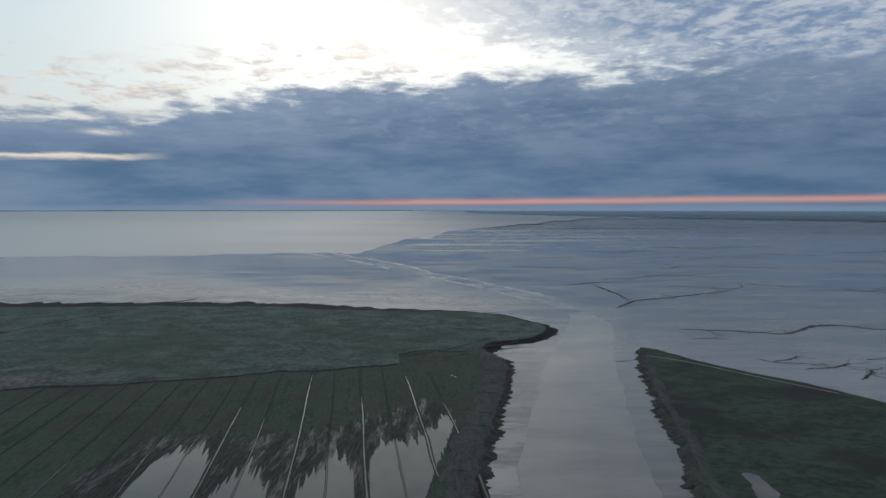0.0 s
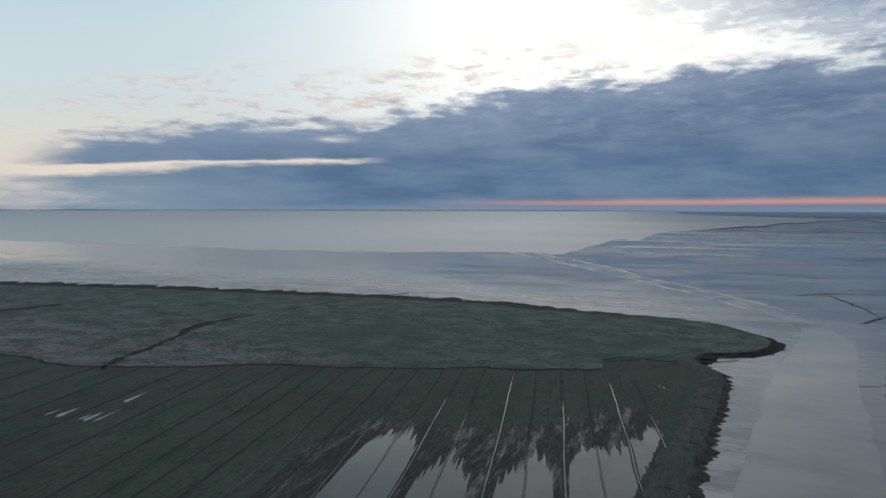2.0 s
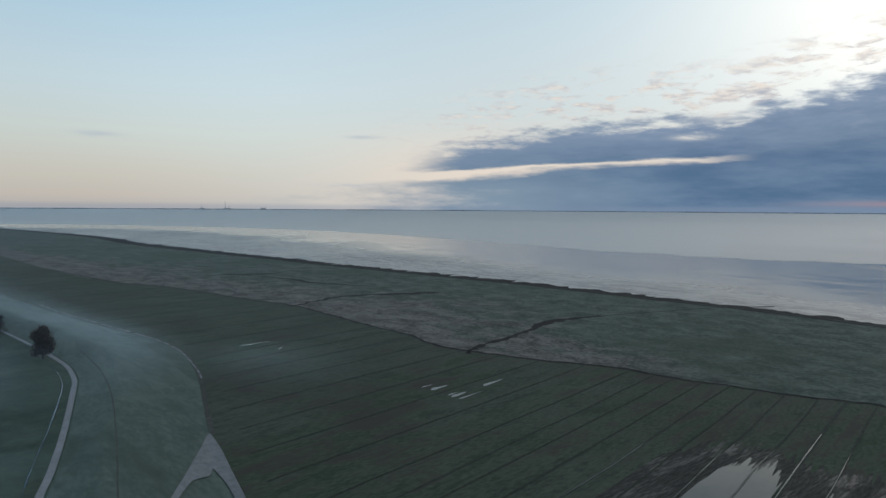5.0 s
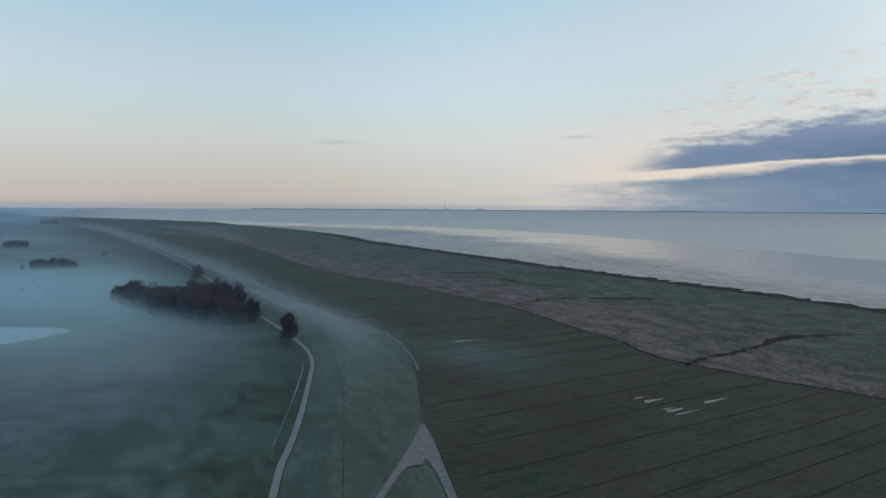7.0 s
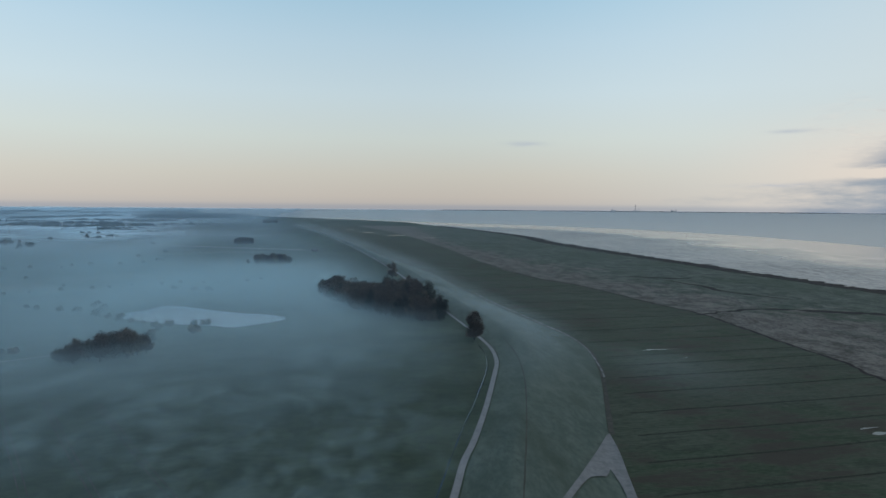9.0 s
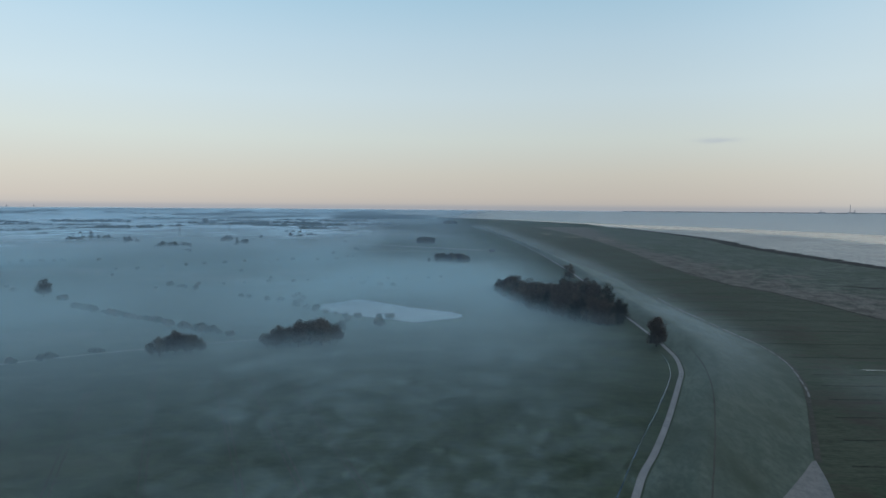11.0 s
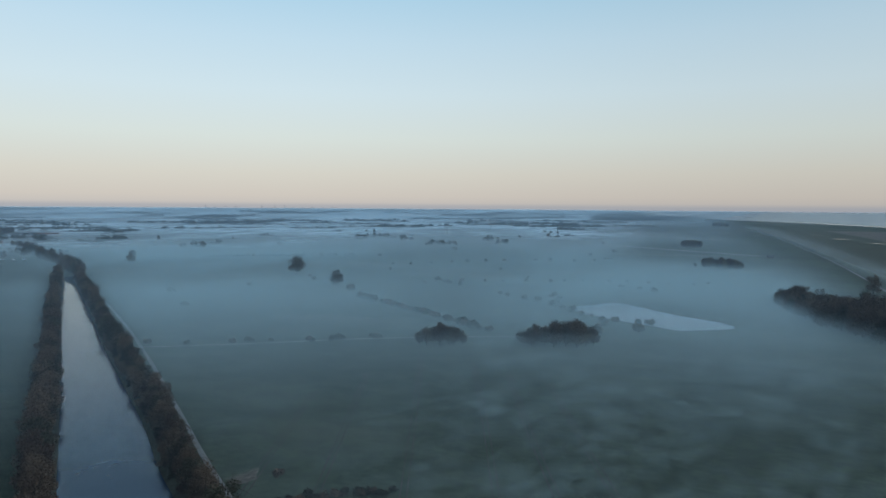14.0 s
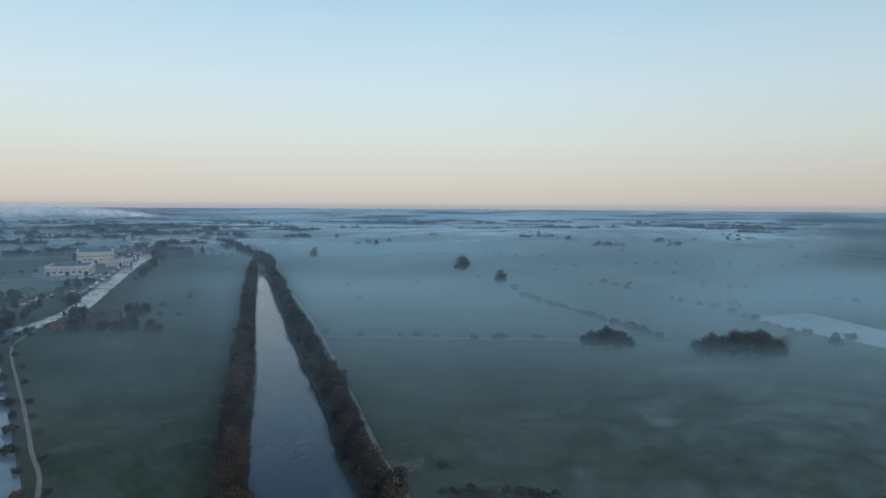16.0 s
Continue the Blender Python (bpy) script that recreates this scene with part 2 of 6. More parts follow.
def wet_mud():
    m, k, out = blank("wet_mud")
    o = k.node("ShaderNodeTexCoord").outputs["Object"]
    p = k.place(o, 12, (0.25, 1, 1))
    big, streak, fine = k.noise(o, 0.006, 5.0, 0.6), k.noise(p, 0.05, 6.0, 0.65), k.noise(p, 0.35, 6.0, 0.65, 0.3)
    s = k.node("ShaderNodeBsdfPrincipled")
    sep = k.node("ShaderNodeSeparateXYZ")
    k.plug(sep.inputs[0], o)
    # firmer rippled mud below the marsh, wet smooth mud further out
    firm = k.math("MULTIPLY", k.span(sep.outputs[0], 75.0, -40.0), k.span(k.math("MULTIPLY_ADD", streak, 220.0, k.math("MULTIPLY_ADD", sep.outputs[0], 0.12, sep.outputs[1])), 720.0, 540.0))
    damp = k.mix(k.span(streak, 0.35, 0.65), (0.135, 0.122, 0.10), (0.205, 0.185, 0.155))
    grain = k.math("ADD", k.math("MULTIPLY", streak, 0.45), k.math("MULTIPLY", fine, 0.55))
    # pale streaks put the sky's reflection on wet ripples into the mud colour
    streaked = k.mix(k.span(grain, 0.43, 0.57), (0.085, 0.078, 0.07), (0.37, 0.335, 0.295))
    # towards the water a film of water lies on it
    film = k.node("ShaderNodeAttribute", attribute_name="wetness").outputs["Fac"]
    edge = k.math("ADD", film, k.math("MULTIPLY", k.math("SUBTRACT", grain, 0.5), k.math("MULTIPLY", k.span(film, 0.0, 0.3), 1.5)))
    film = k.span(edge, 0.28, 0.60)
    k.plug(s.inputs["Base Color"], k.mix(film, k.mix(firm, damp, streaked), (0.19, 0.17, 0.142)))
    wet = k.math("ADD", k.math("MULTIPLY", big, 0.5), k.math("MULTIPLY", streak, 0.5))
    rough = k.math("MULTIPLY_ADD", firm, 0.22, k.span(wet, 0.40, 0.60, 0.09, 0.24))
    k.plug(s.inputs["Roughness"], k.math("ADD", k.math("MULTIPLY", rough, k.math("SUBTRACT", 1.0, film)), k.math("MULTIPLY", film, 0.16)))
    s.inputs["IOR"].default_value = 1.345
    k.plug(s.inputs["Normal"], k.bump(k.math("MULTIPLY", k.math("ADD", k.math("MULTIPLY", streak, 2.0), k.math("MULTIPLY", fine, 1.2)), k.math("SUBTRACT", 1.0, k.math("MULTIPLY", film, 0.88))), 0.16, 0.15))
    k.plug(out.inputs[0], s.outputs[0])
    return m


def mist_material(name, seed, strength, cut, tint=(0.62, 0.85, 0.885), thin=0.15, size=1.0, patchy=0.6, soft=0.32, drawn=0.55):
    """Thin drifting mist: part lets light through, part scatters it."""
    m, k, out = blank(name)
    o = k.node("ShaderNodeTexCoord").outputs["Object"]
    p = k.place(o, 30, (drawn, 1, 1))
    moved = k.node("ShaderNodeVectorMath", operation="ADD")
    k.plug(moved.inputs[0], p)
    moved.inputs[1].default_value = (seed * 371.0, seed * 113.0, seed * 7.0)
    big, small = k.noise(moved.outputs[0], 0.006 * size, 5.0, 0.55, 0.2), k.noise(moved.outputs[0], 0.03 * size, 6.0, 0.6, 0.25)
    puff = k.math("ADD", k.math("MULTIPLY", big, 0.45), k.math("MULTIPLY", small, 0.55))
    dens = k.node("ShaderNodeAttribute", attribute_name="mist_amount").outputs["Fac"]
    banks = k.span(k.noise(p, 0.0024, 3.0, 0.5), 0.38, 0.58, patchy, 1.0)
    alpha = k.math("MULTIPLY", k.math("MULTIPLY", k.span(puff, cut, cut + soft, thin, 1.0), banks), k.math("MULTIPLY", dens, strength), clamp=True)
    d, t, through_ = k.node("ShaderNodeBsdfDiffuse"), k.node("ShaderNodeBsdfTranslucent"), k.node("ShaderNodeBsdfTransparent")
    for one in (d, t):
        one.inputs[0].default_value = (*tint, 1)
    a, b = k.node("ShaderNodeMixShader"), k.node("ShaderNodeMixShader")
    a.inputs[0].default_value = 0.12
    k.plug(a.inputs[1], d.outputs[0]), k.plug(a.inputs[2], t.outputs[0])
    k.plug(b.inputs[0], alpha), k.plug(b.inputs[1], through_.outputs[0]), k.plug(b.inputs[2], a.outputs[0])
    k.plug(out.inputs[0], b.outputs[0])
    return m


MUD = wet_mud()


def sea_water():
    m, k, out = blank("sea_water")
    o = k.node("ShaderNodeTexCoord").outputs["Object"]
    p = k.place(o, 10, (0.12, 1, 1))
    big, streak = k.noise(p, 0.0016, 0.5, 0.4), k.noise(p, 0.003, 0.0, 0.4)
    tone = k.math("ADD", k.math("MULTIPLY", big, 0.7), k.math("MULTIPLY", streak, 0.3))
    s = k.node("ShaderNodeBsdfPrincipled")
    # darker towards the east: the mirrored cloud bank is put into the colour
    sep = k.node("ShaderNodeSeparateXYZ")
    k.plug(sep.inputs[0], o)
    clear = k.span(k.math("MULTIPLY_ADD", streak, 300.0, sep.outputs[0]), -520.0, 180.0)
    # the pale silt colour also carries the sky glow mirrored by waves
    silty = k.mix(k.span(tone, 0.35, 0.65), (0.36, 0.345, 0.31), (0.44, 0.42, 0.375))
    k.plug(s.inputs["Base Color"], k.mix(clear, silty, (0.20, 0.20, 0.195)))
    k.plug(s.inputs["Roughness"], k.span(tone, 0.3, 0.7, 0.34, 0.44))
    s.inputs["IOR"].default_value = 1.42
    k.plug(out.inputs[0], s.outputs[0])
    return m


SEA = sea_water()
SILT = water("silty_water", (0.20, 0.178, 0.145), 0.16, 0.03, 0.5, 80, (0.4, 1, 1), (0.27, 0.24, 0.195))
GLEAM = water("gleaming_mud", (0.26, 0.235, 0.20), 0.30, 0.0, 0.1, 0, (1, 1, 1), (0.34, 0.31, 0.27))
CALM = water("calm_water", (0.012, 0.030, 0.062), 0.03, 0.005, 0.4, 0, (1, 1, 1), (0.018, 0.038, 0.070), 1.25)
RIVER = water("river_water", (0.10, 0.14, 0.18), 0.22, 0.03, 0.4, 0, (1, 1, 1), (0.14, 0.18, 0.22))
POOL = water("pool_water", (0.05, 0.055, 0.045), 0.025, 0.012, 0.6, 8, (1, 0.5, 1), (0.08, 0.075, 0.06))
DARK_MUD = surface("dark_mud", (0.028, 0.025, 0.022), (0.075, 0.066, 0.055), 0.15, 1.2, 0.9, 0.6, 0.3)
# the blue cast of hazy distance is mixed into this dark wood colour
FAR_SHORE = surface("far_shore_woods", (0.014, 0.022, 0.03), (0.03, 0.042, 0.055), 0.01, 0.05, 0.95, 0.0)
RIM = surface("black_mud", (0.014, 0.013, 0.012), (0.044, 0.040, 0.036), 0.15, 1.2, 0.9, 0.5, 0.2, gloss=0.06)


def wet_ground():
    """Drowned grass: films of water lie along the furrows."""
    m, k, out = blank("waterlogged_ground")
    o = k.node("ShaderNodeTexCoord").outputs["Object"]
    p = k.place(o, -8, (1.6, 0.22, 1))
    a, b = k.noise(p, 0.16, 5.0, 0.65, 0.3), k.noise(p, 0.9, 5.0, 0.7)
    pool = k.span(k.math("ADD", k.math("MULTIPLY", a, 0.7), k.math("MULTIPLY", b, 0.3)), 0.42, 0.66)
    s = k.node("ShaderNodeBsdfPrincipled")
    k.plug(s.inputs["Base Color"], k.mix(k.span(b, 0.35, 0.65), (0.018, 0.018, 0.014), (0.045, 0.042, 0.034)))
    k.plug(s.inputs["Roughness"], k.span(pool, 0.0, 1.0, 0.8, 0.48))
    k.plug(s.inputs["Specular IOR Level"], k.span(pool, 0.0, 1.0, 0.10, 0.20))
    k.plug(out.inputs[0], s.outputs[0])
    return m


WET_GROUND = wet_ground()


def marsh_material():
    """Grey-green salt marsh; a belt of dry pale plants follows the boundary ditch."""
    m, k, out = blank("marsh_vegetation")
    o = k.node("ShaderNodeTexCoord").outputs["Object"]
    sep = k.node("ShaderNodeSeparateXYZ")
    k.plug(sep.inputs[0], o)
    line = [(-1200, 120), (-800, 160), (-640, 170), (-549, 191), (-456, 207), (-410, 218), (-319, 216), (-247, 212), (-209, 223), (-158, 246), (-104, 258), (-70, 272), (0, 300)]
    foot = k.math("MULTIPLY", k.ramp(k.math("DIVIDE", k.math("ADD", sep.outputs[0], 1200.0), 1200.0), [((x + 1200) / 1200, (y / 400,) * 3) for x, y in line]), 400.0)
    off = k.math("SUBTRACT", sep.outputs[1], foot)
    p = k.place(o, 8, (0.8, 1, 1))
    big, mid, fine, patch = k.noise(o, 0.011, 5.0, 0.6), k.noise(p, 0.07, 6.0, 0.7, 0.4), k.noise(p, 0.5, 5.0, 0.7), k.noise(p, 0.026, 6.0, 0.7, 0.6)
    tone = k.math("ADD", k.math("MULTIPLY", mid, 0.5), k.math("MULTIPLY", fine, 0.5))
    green = k.mix(k.span(tone, 0.38, 0.62), (0.034, 0.047, 0.036), (0.116, 0.132, 0.104))
    green = k.mix(k.math("MULTIPLY", k.span(big, 0.45, 0.62), 0.6), green, (0.05, 0.07, 0.045))
    dry = k.mix(k.span(tone, 0.40, 0.60), (0.056, 0.051, 0.043), (0.176, 0.158, 0.138))
    reach = k.ramp(k.math("DIVIDE", k.math("ADD", sep.outputs[0], 1200.0), 1200.0), [(0.0, (0.25,) * 3), (0.40, (0.5,) * 3), (0.6, (0.62,) * 3), (0.75, (0.75,) * 3), (0.83, (0.28,) * 3), (0.93, (0.05,) * 3), (1.0, (0.0,) * 3)])
    belt = k.math("SUBTRACT", 1.0, k.math("DIVIDE", off, k.math("MULTIPLY_ADD", reach, 200.0, 6.0)))
    belt = k.math("ADD", belt, k.math("MULTIPLY", k.math("SUBTRACT", k.math("ADD", k.math("MULTIPLY", patch, 0.7), k.math("MULTIPLY", mid, 0.3)), 0.5), 5.0))
    colour = k.mix(k.math("MULTIPLY", k.math("MULTIPLY", k.span(belt, 0.05, 0.75), 0.85), k.span(sep.outputs[0], -90.0, -190.0)), green, dry)
    bare = k.math("MULTIPLY", k.span(k.noise(p, 0.035, 6.0, 0.7, 0.6), 0.60, 0.68), k.span(off, 190.0, 60.0))
    colour = k.mix(k.math("MULTIPLY", bare, 0.8), colour, (0.036, 0.034, 0.032))
    s = k.node("ShaderNodeBsdfPrincipled")
    k.plug(s.inputs["Base Color"], colour)
    s.inputs["Roughness"].default_value, s.inputs["Specular IOR Level"].default_value = 0.95, 0.12
    k.plug(s.inputs["Normal"], k.bump(tone, 0.7, 0.3))
    k.plug(out.inputs[0], s.outputs[0])
    return m


MARSH = marsh_material()
DRY_MARSH = surface("dry_marsh_reed", (0.07, 0.062, 0.05), (0.235, 0.20, 0.175), 0.06, 0.5, 0.95, 0.7, 0.3, 8, (0.5, 1, 1), (0.055, 0.066, 0.044), 0.045, (0.46, 0.55))


def pasture_material(name, low, high, brown, lush):
    """Wet grass between drains: long tone changes along the beds, lush and muddy patches."""
    m, k, out = blank(name)
    o = k.node("ShaderNodeTexCoord").outputs["Object"]
    sep = k.node("ShaderNodeSeparateXYZ")
    k.plug(sep.inputs[0], o)
    u = k.math("MULTIPLY_ADD", sep.outputs[1], 0.145, sep.outputs[0])
    along = k.vec(u, k.math("MULTIPLY", sep.outputs[1], 0.06), 0.0)
    bed, rows = k.noise(along, 0.05, 2.0, 0.5), k.noise(along, 0.5, 4.0, 0.65)
    p = k.place(o, -8, (1.2, 0.45, 1))
    big, mid, fine = k.noise(o, 0.013, 5.0, 0.6, 0.4), k.noise(p, 0.09, 6.0, 0.68, 0.3), k.noise(p, 0.8, 5.0, 0.7)
    tone = k.math("ADD", k.math("MULTIPLY", rows, 0.22), k.math("ADD", k.math("MULTIPLY", mid, 0.40), k.math("MULTIPLY", fine, 0.38)))
    colour = k.mix(k.span(tone, 0.40, 0.60), low, high)
    colour = k.mix(k.math("MULTIPLY", k.span(k.math("ADD", k.math("MULTIPLY", bed, 0.5), k.math("MULTIPLY", big, 0.5)), 0.44, 0.58), 0.75), colour, k.mix(k.span(tone, 0.4, 0.6), lush, high))
    mud = k.math("ADD", k.math("MULTIPLY", big, 0.35), k.math("ADD", k.math("MULTIPLY", mid, 0.45), k.math("MULTIPLY", rows, 0.2)))
    colour = k.mix(k.math("MULTIPLY", k.span(mud, 0.48, 0.59), 0.85), colour, brown)
    s = k.node("ShaderNodeBsdfPrincipled")
    k.plug(s.inputs["Base Color"], colour)
    s.inputs["Roughness"].default_value, s.inputs["Specular IOR Level"].default_value = 0.9, 0.15
    k.plug(s.inputs["Normal"], k.bump(fine, 0.5, 0.15))
    k.plug(out.inputs[0], s.outputs[0])
    return m


FIELD = pasture_material("pasture_beds", (0.029, 0.038, 0.024), (0.066, 0.081, 0.054), (0.040, 0.033, 0.025), (0.023, 0.042, 0.019))
TONGUE = surface("tongue_grass", (0.022, 0.030, 0.020), (0.058, 0.072, 0.050), 0.04, 0.5, 0.95, 0.5, 0.15, 20, (0.7, 1, 1), (0.034, 0.032, 0.026), 0.03, (0.52, 0.64))
INLAND = surface("meadow_grass", (0.026, 0.041, 0.026), (0.053, 0.072, 0.047), 0.012, 0.5, 0.95, 0.4, 0.1, 25, (1, 0.6, 1), (0.09, 0.10, 0.075), 0.006, (0.5, 0.7))
DIKE_GRASS = surface("dike_grass", (0.062, 0.084, 0.066), (0.108, 0.130, 0.104), 0.04, 0.7, 0.95, 0.3, 0.08, 12, (0.4, 1, 1), (0.045, 0.062, 0.044), 0.02, (0.5, 0.66))
ASPHALT = surface("pale_asphalt", (0.165, 0.165, 0.165), (0.25, 0.245, 0.24), 0.15, 3.0, 0.8, 0.1, 0.02)
RAMP = surface("worn_asphalt", (0.13, 0.135, 0.13), (0.21, 0.21, 0.20), 0.3, 3.0, 0.85, 0.1, 0.02)
TRACK = surface("gravel_track", (0.16, 0.145, 0.125), (0.26, 0.24, 0.21), 0.2, 2.0, 0.9, 0.3, 0.03)
BARK = surface("bark", (0.035, 0.03, 0.025), (0.08, 0.068, 0.055), 1.5, 9.0, 0.95, 0.6, 0.05, 0, (1, 1, 0.2))
LEAF = surface("dark_foliage", (0.032, 0.034, 0.023), (0.06, 0.06, 0.042), 0.5, 4.0, 0.9, 0.0, vary=0.3)
LEAF_BROWN = surface("brown_twigs", (0.066, 0.050, 0.038), (0.125, 0.096, 0.070), 0.5, 4.0, 0.9, 0.0, vary=0.3)
LEAF_RED = surface("copper_foliage", (0.09, 0.02, 0.022), (0.17, 0.045, 0.04), 0.6, 4.0, 0.9, 0.0)


# ---------------------------------------------------------------- geometry helpers
BOWL_FROM, BOWL_TO, BOWL_RISE = 2500.0, 4900.0, 52.0


def lift_at(x, y):
    """The distance is drawn in: beyond 2.5 km the land climbs slowly to the eye's horizon."""
    s = min(max((math.hypot(x, y) - BOWL_FROM) / (BOWL_TO - BOWL_FROM), 0), 1)
    return BOWL_RISE * s * s * (3 - 2 * s)


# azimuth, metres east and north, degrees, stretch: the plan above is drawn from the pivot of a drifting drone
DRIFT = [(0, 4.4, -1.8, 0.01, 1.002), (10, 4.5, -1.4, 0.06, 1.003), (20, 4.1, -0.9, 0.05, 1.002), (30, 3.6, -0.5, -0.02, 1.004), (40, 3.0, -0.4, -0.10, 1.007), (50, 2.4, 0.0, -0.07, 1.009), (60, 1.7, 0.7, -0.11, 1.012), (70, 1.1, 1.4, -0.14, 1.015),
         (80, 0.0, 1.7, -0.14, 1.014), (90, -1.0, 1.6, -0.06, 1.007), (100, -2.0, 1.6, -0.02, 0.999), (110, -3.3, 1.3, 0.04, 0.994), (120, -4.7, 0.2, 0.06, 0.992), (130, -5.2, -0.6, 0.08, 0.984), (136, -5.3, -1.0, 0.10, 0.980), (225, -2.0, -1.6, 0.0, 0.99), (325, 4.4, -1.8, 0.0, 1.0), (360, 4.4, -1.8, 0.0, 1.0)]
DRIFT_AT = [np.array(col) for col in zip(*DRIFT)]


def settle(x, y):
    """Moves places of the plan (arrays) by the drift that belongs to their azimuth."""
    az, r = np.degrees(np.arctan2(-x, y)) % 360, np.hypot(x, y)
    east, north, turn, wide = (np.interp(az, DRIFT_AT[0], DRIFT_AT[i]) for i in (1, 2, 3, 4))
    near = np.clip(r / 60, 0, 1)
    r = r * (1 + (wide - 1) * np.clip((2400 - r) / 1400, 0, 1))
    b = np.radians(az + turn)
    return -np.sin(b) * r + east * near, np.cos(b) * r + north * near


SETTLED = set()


def mesh_object(name, verts, faces, material, parent=None, label="", smooth=False):
    me = bpy.data.meshes.new(name)
    me.from_pydata([tuple(v) for v in verts], [], faces)
    for m in (material if isinstance(material, (list, tuple)) else (material,)):
        me.materials.append(m)
    if smooth:
        me.polygons.foreach_set("use_smooth", [True] * len(me.polygons))
    me.update()
    ob = new(name, me)
    ob.parent = parent
    if label:
        ob["label"] = label
    return ob


def part(name, bm, material, parent, label=""):
    me = bpy.data.meshes.new(name)
    bm.to_mesh(me)
    bm.free()
    me.materials.append(material)
    ob = new(name, me)
    ob.parent = parent
    if label:
        ob["label"] = label
    return ob


def glide(points, step):
    """A smooth line through the points (Catmull-Rom), about step metres between its corners."""
    p = [np.array(q, float) for q in points]
    p = [2 * p[0] - p[1], *p, 2 * p[-1] - p[-2]]
    out = []
    for a, b, c, d in zip(p, p[1:], p[2:], p[3:]):
        n = max(int(np.linalg.norm(c - b) / step), 1)
        for i in range(n):
            t = i / n
            out.append(0.5 * (2 * b + (c - a) * t + (2 * a - 5 * b + 4 * c - d) * t * t + (3 * b - a - 3 * c + d) * t ** 3))
    return out + [p[-2]]


def ragged(line, amount, size, seed):
    """Push a line's corners sideways by noise."""
    out = []
    for i, q in enumerate(line):
        d = line[min(i + 1, len(line) - 1)] - line[max(i - 1, 0)]
        d = d / (np.linalg.norm(d) + 1e-9)
        s = sum(noise.noise(Vector((q[0] / size * f, q[1] / size * f, seed * 3.7))) / f ** 0.8 for f in (1, 2.3, 5.1))
        out.append(np.array(q[:2]) + np.array((-d[1], d[0])) * s * amount)
    return out


def strip(name, left, right, z, material, parent=None, label="", steps=None, profile=None):
    """A sheet between two lines of equally many corners; profile: (share across, height) pairs."""
    profile = profile or [(0, 0), (1, 0)]
    verts, faces, n = [], [], len(profile)
    for a, b in zip(left, right):
        for s, h in profile:
            q = a * (1 - s) + b * s
            verts.append((q[0], q[1], z + h + lift_at(q[0], q[1])))
    for i in range(len(left) - 1):
        for j in range(n - 1):
            faces.append((i * n + j, i * n + j + 1, (i + 1) * n + j + 1, (i + 1) * n + j))
    return mesh_object(name, verts, faces, material, parent, label, smooth=len(profile) > 2)


def sides(line, width, amount=0.0, size=4.0, seed=1):
    """Two lines at half the width on either side of one."""
    out = [], []
    for i, q in enumerate(line):
        d = line[min(i + 1, len(line) - 1)] - line[max(i - 1, 0)]
        nrm = np.array((-d[1], d[0])) / (np.linalg.norm(d) + 1e-9)
        w = width(i / max(len(line) - 1, 1)) if callable(width) else width
        for side, o in zip((0.5, -0.5), out):
            k = noise.noise(Vector((q[0] / size, q[1] / size, seed + side * 9))) * amount
            o.append(q + nrm * side * (w + k))
    return out


def even(points, n):
    """n corners at equal steps along a line."""
    p = np.array(glide(points, 5.0))
    s = np.r_[0, np.cumsum(np.linalg.norm(np.diff(p, axis=0), axis=1))]
    at = np.linspace(0, s[-1], n)
    return [np.array((np.interp(v, s, p[:, 0]), np.interp(v, s, p[:, 1]))) for v in at]


def plate(name, outline, z, material, skirt=0.0, flare=0.0, parent=None, label=""):
    """A flat sheet with that outline; its rim drops by skirt."""
    from mathutils.geometry import tessellate_polygon
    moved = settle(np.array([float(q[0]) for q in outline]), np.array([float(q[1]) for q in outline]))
    ring = [Vector((x, y, z)) for x, y in zip(*moved)]
    faces = [tuple(f) for f in tessellate_polygon([ring])]
    verts = [tuple(v) for v in ring]
    up = []
    for f in faces:
        a, b, c = (ring[i] for i in f)
        up.append(f if (b - a).cross(c - a).z > 0 else f[::-1])
    if skirt:
        n = len(ring)
        turn = sum(a.x * b.y - b.x * a.y for a, b in zip(ring, ring[1:] + ring[:1]))
        for i, v in enumerate(ring):
            d = ring[(i + 1) % n] - ring[i - 1]
            o = Vector((d.y, -d.x, 0)).normalized() * (flare if turn > 0 else -flare)
            verts.append((v.x + o.x, v.y + o.y, z - skirt))
        up += [(i, (i + 1) % n, n + (i + 1) % n, n + i) if turn < 0 else (n + i, n + (i + 1) % n, (i + 1) % n, i) for i in range(n)]
    ob = mesh_object(name, verts, up, material, parent, label)
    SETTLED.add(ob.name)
    return ob


def polar(az, r):
    return np.array((-math.sin(radians(az)) * r, math.cos(radians(az)) * r))


def sector(name, azimuths, radii, z, material, attribute=None, inner=None, sunk=0.0, sink=(2300, 2600)):
    """A sheet over steps of azimuth and range. inner(az): where it begins."""
    verts, faces, dens = [], [], []
    n = len(radii)
    for a in azimuths:
        r0 = inner(a) if inner else radii[0]
        for r in radii:
            rr = r0 + (radii[-1] - r0) * (r - radii[0]) / (radii[-1] - radii[0])
            q = polar(a, rr)
            verts.append((q[0], q[1], z + lift_at(*q) - sunk * min(max((rr - sink[0]) / (sink[1] - sink[0]), 0), 1)))
            dens.append(attribute(q[0], q[1]) if attribute else 0)
    for i in range(len(azimuths) - 1):
        for j in range(n - 1):
            faces.append((i * n + j, i * n + j + 1, (i + 1) * n + j + 1, (i + 1) * n + j))
    ob = mesh_object(name, verts, faces, material, smooth=True)
    if attribute:
        layer = ob.data.attributes.new("mist_amount", "FLOAT", "POINT")
        layer.data.foreach_set("value", dens)
    return ob


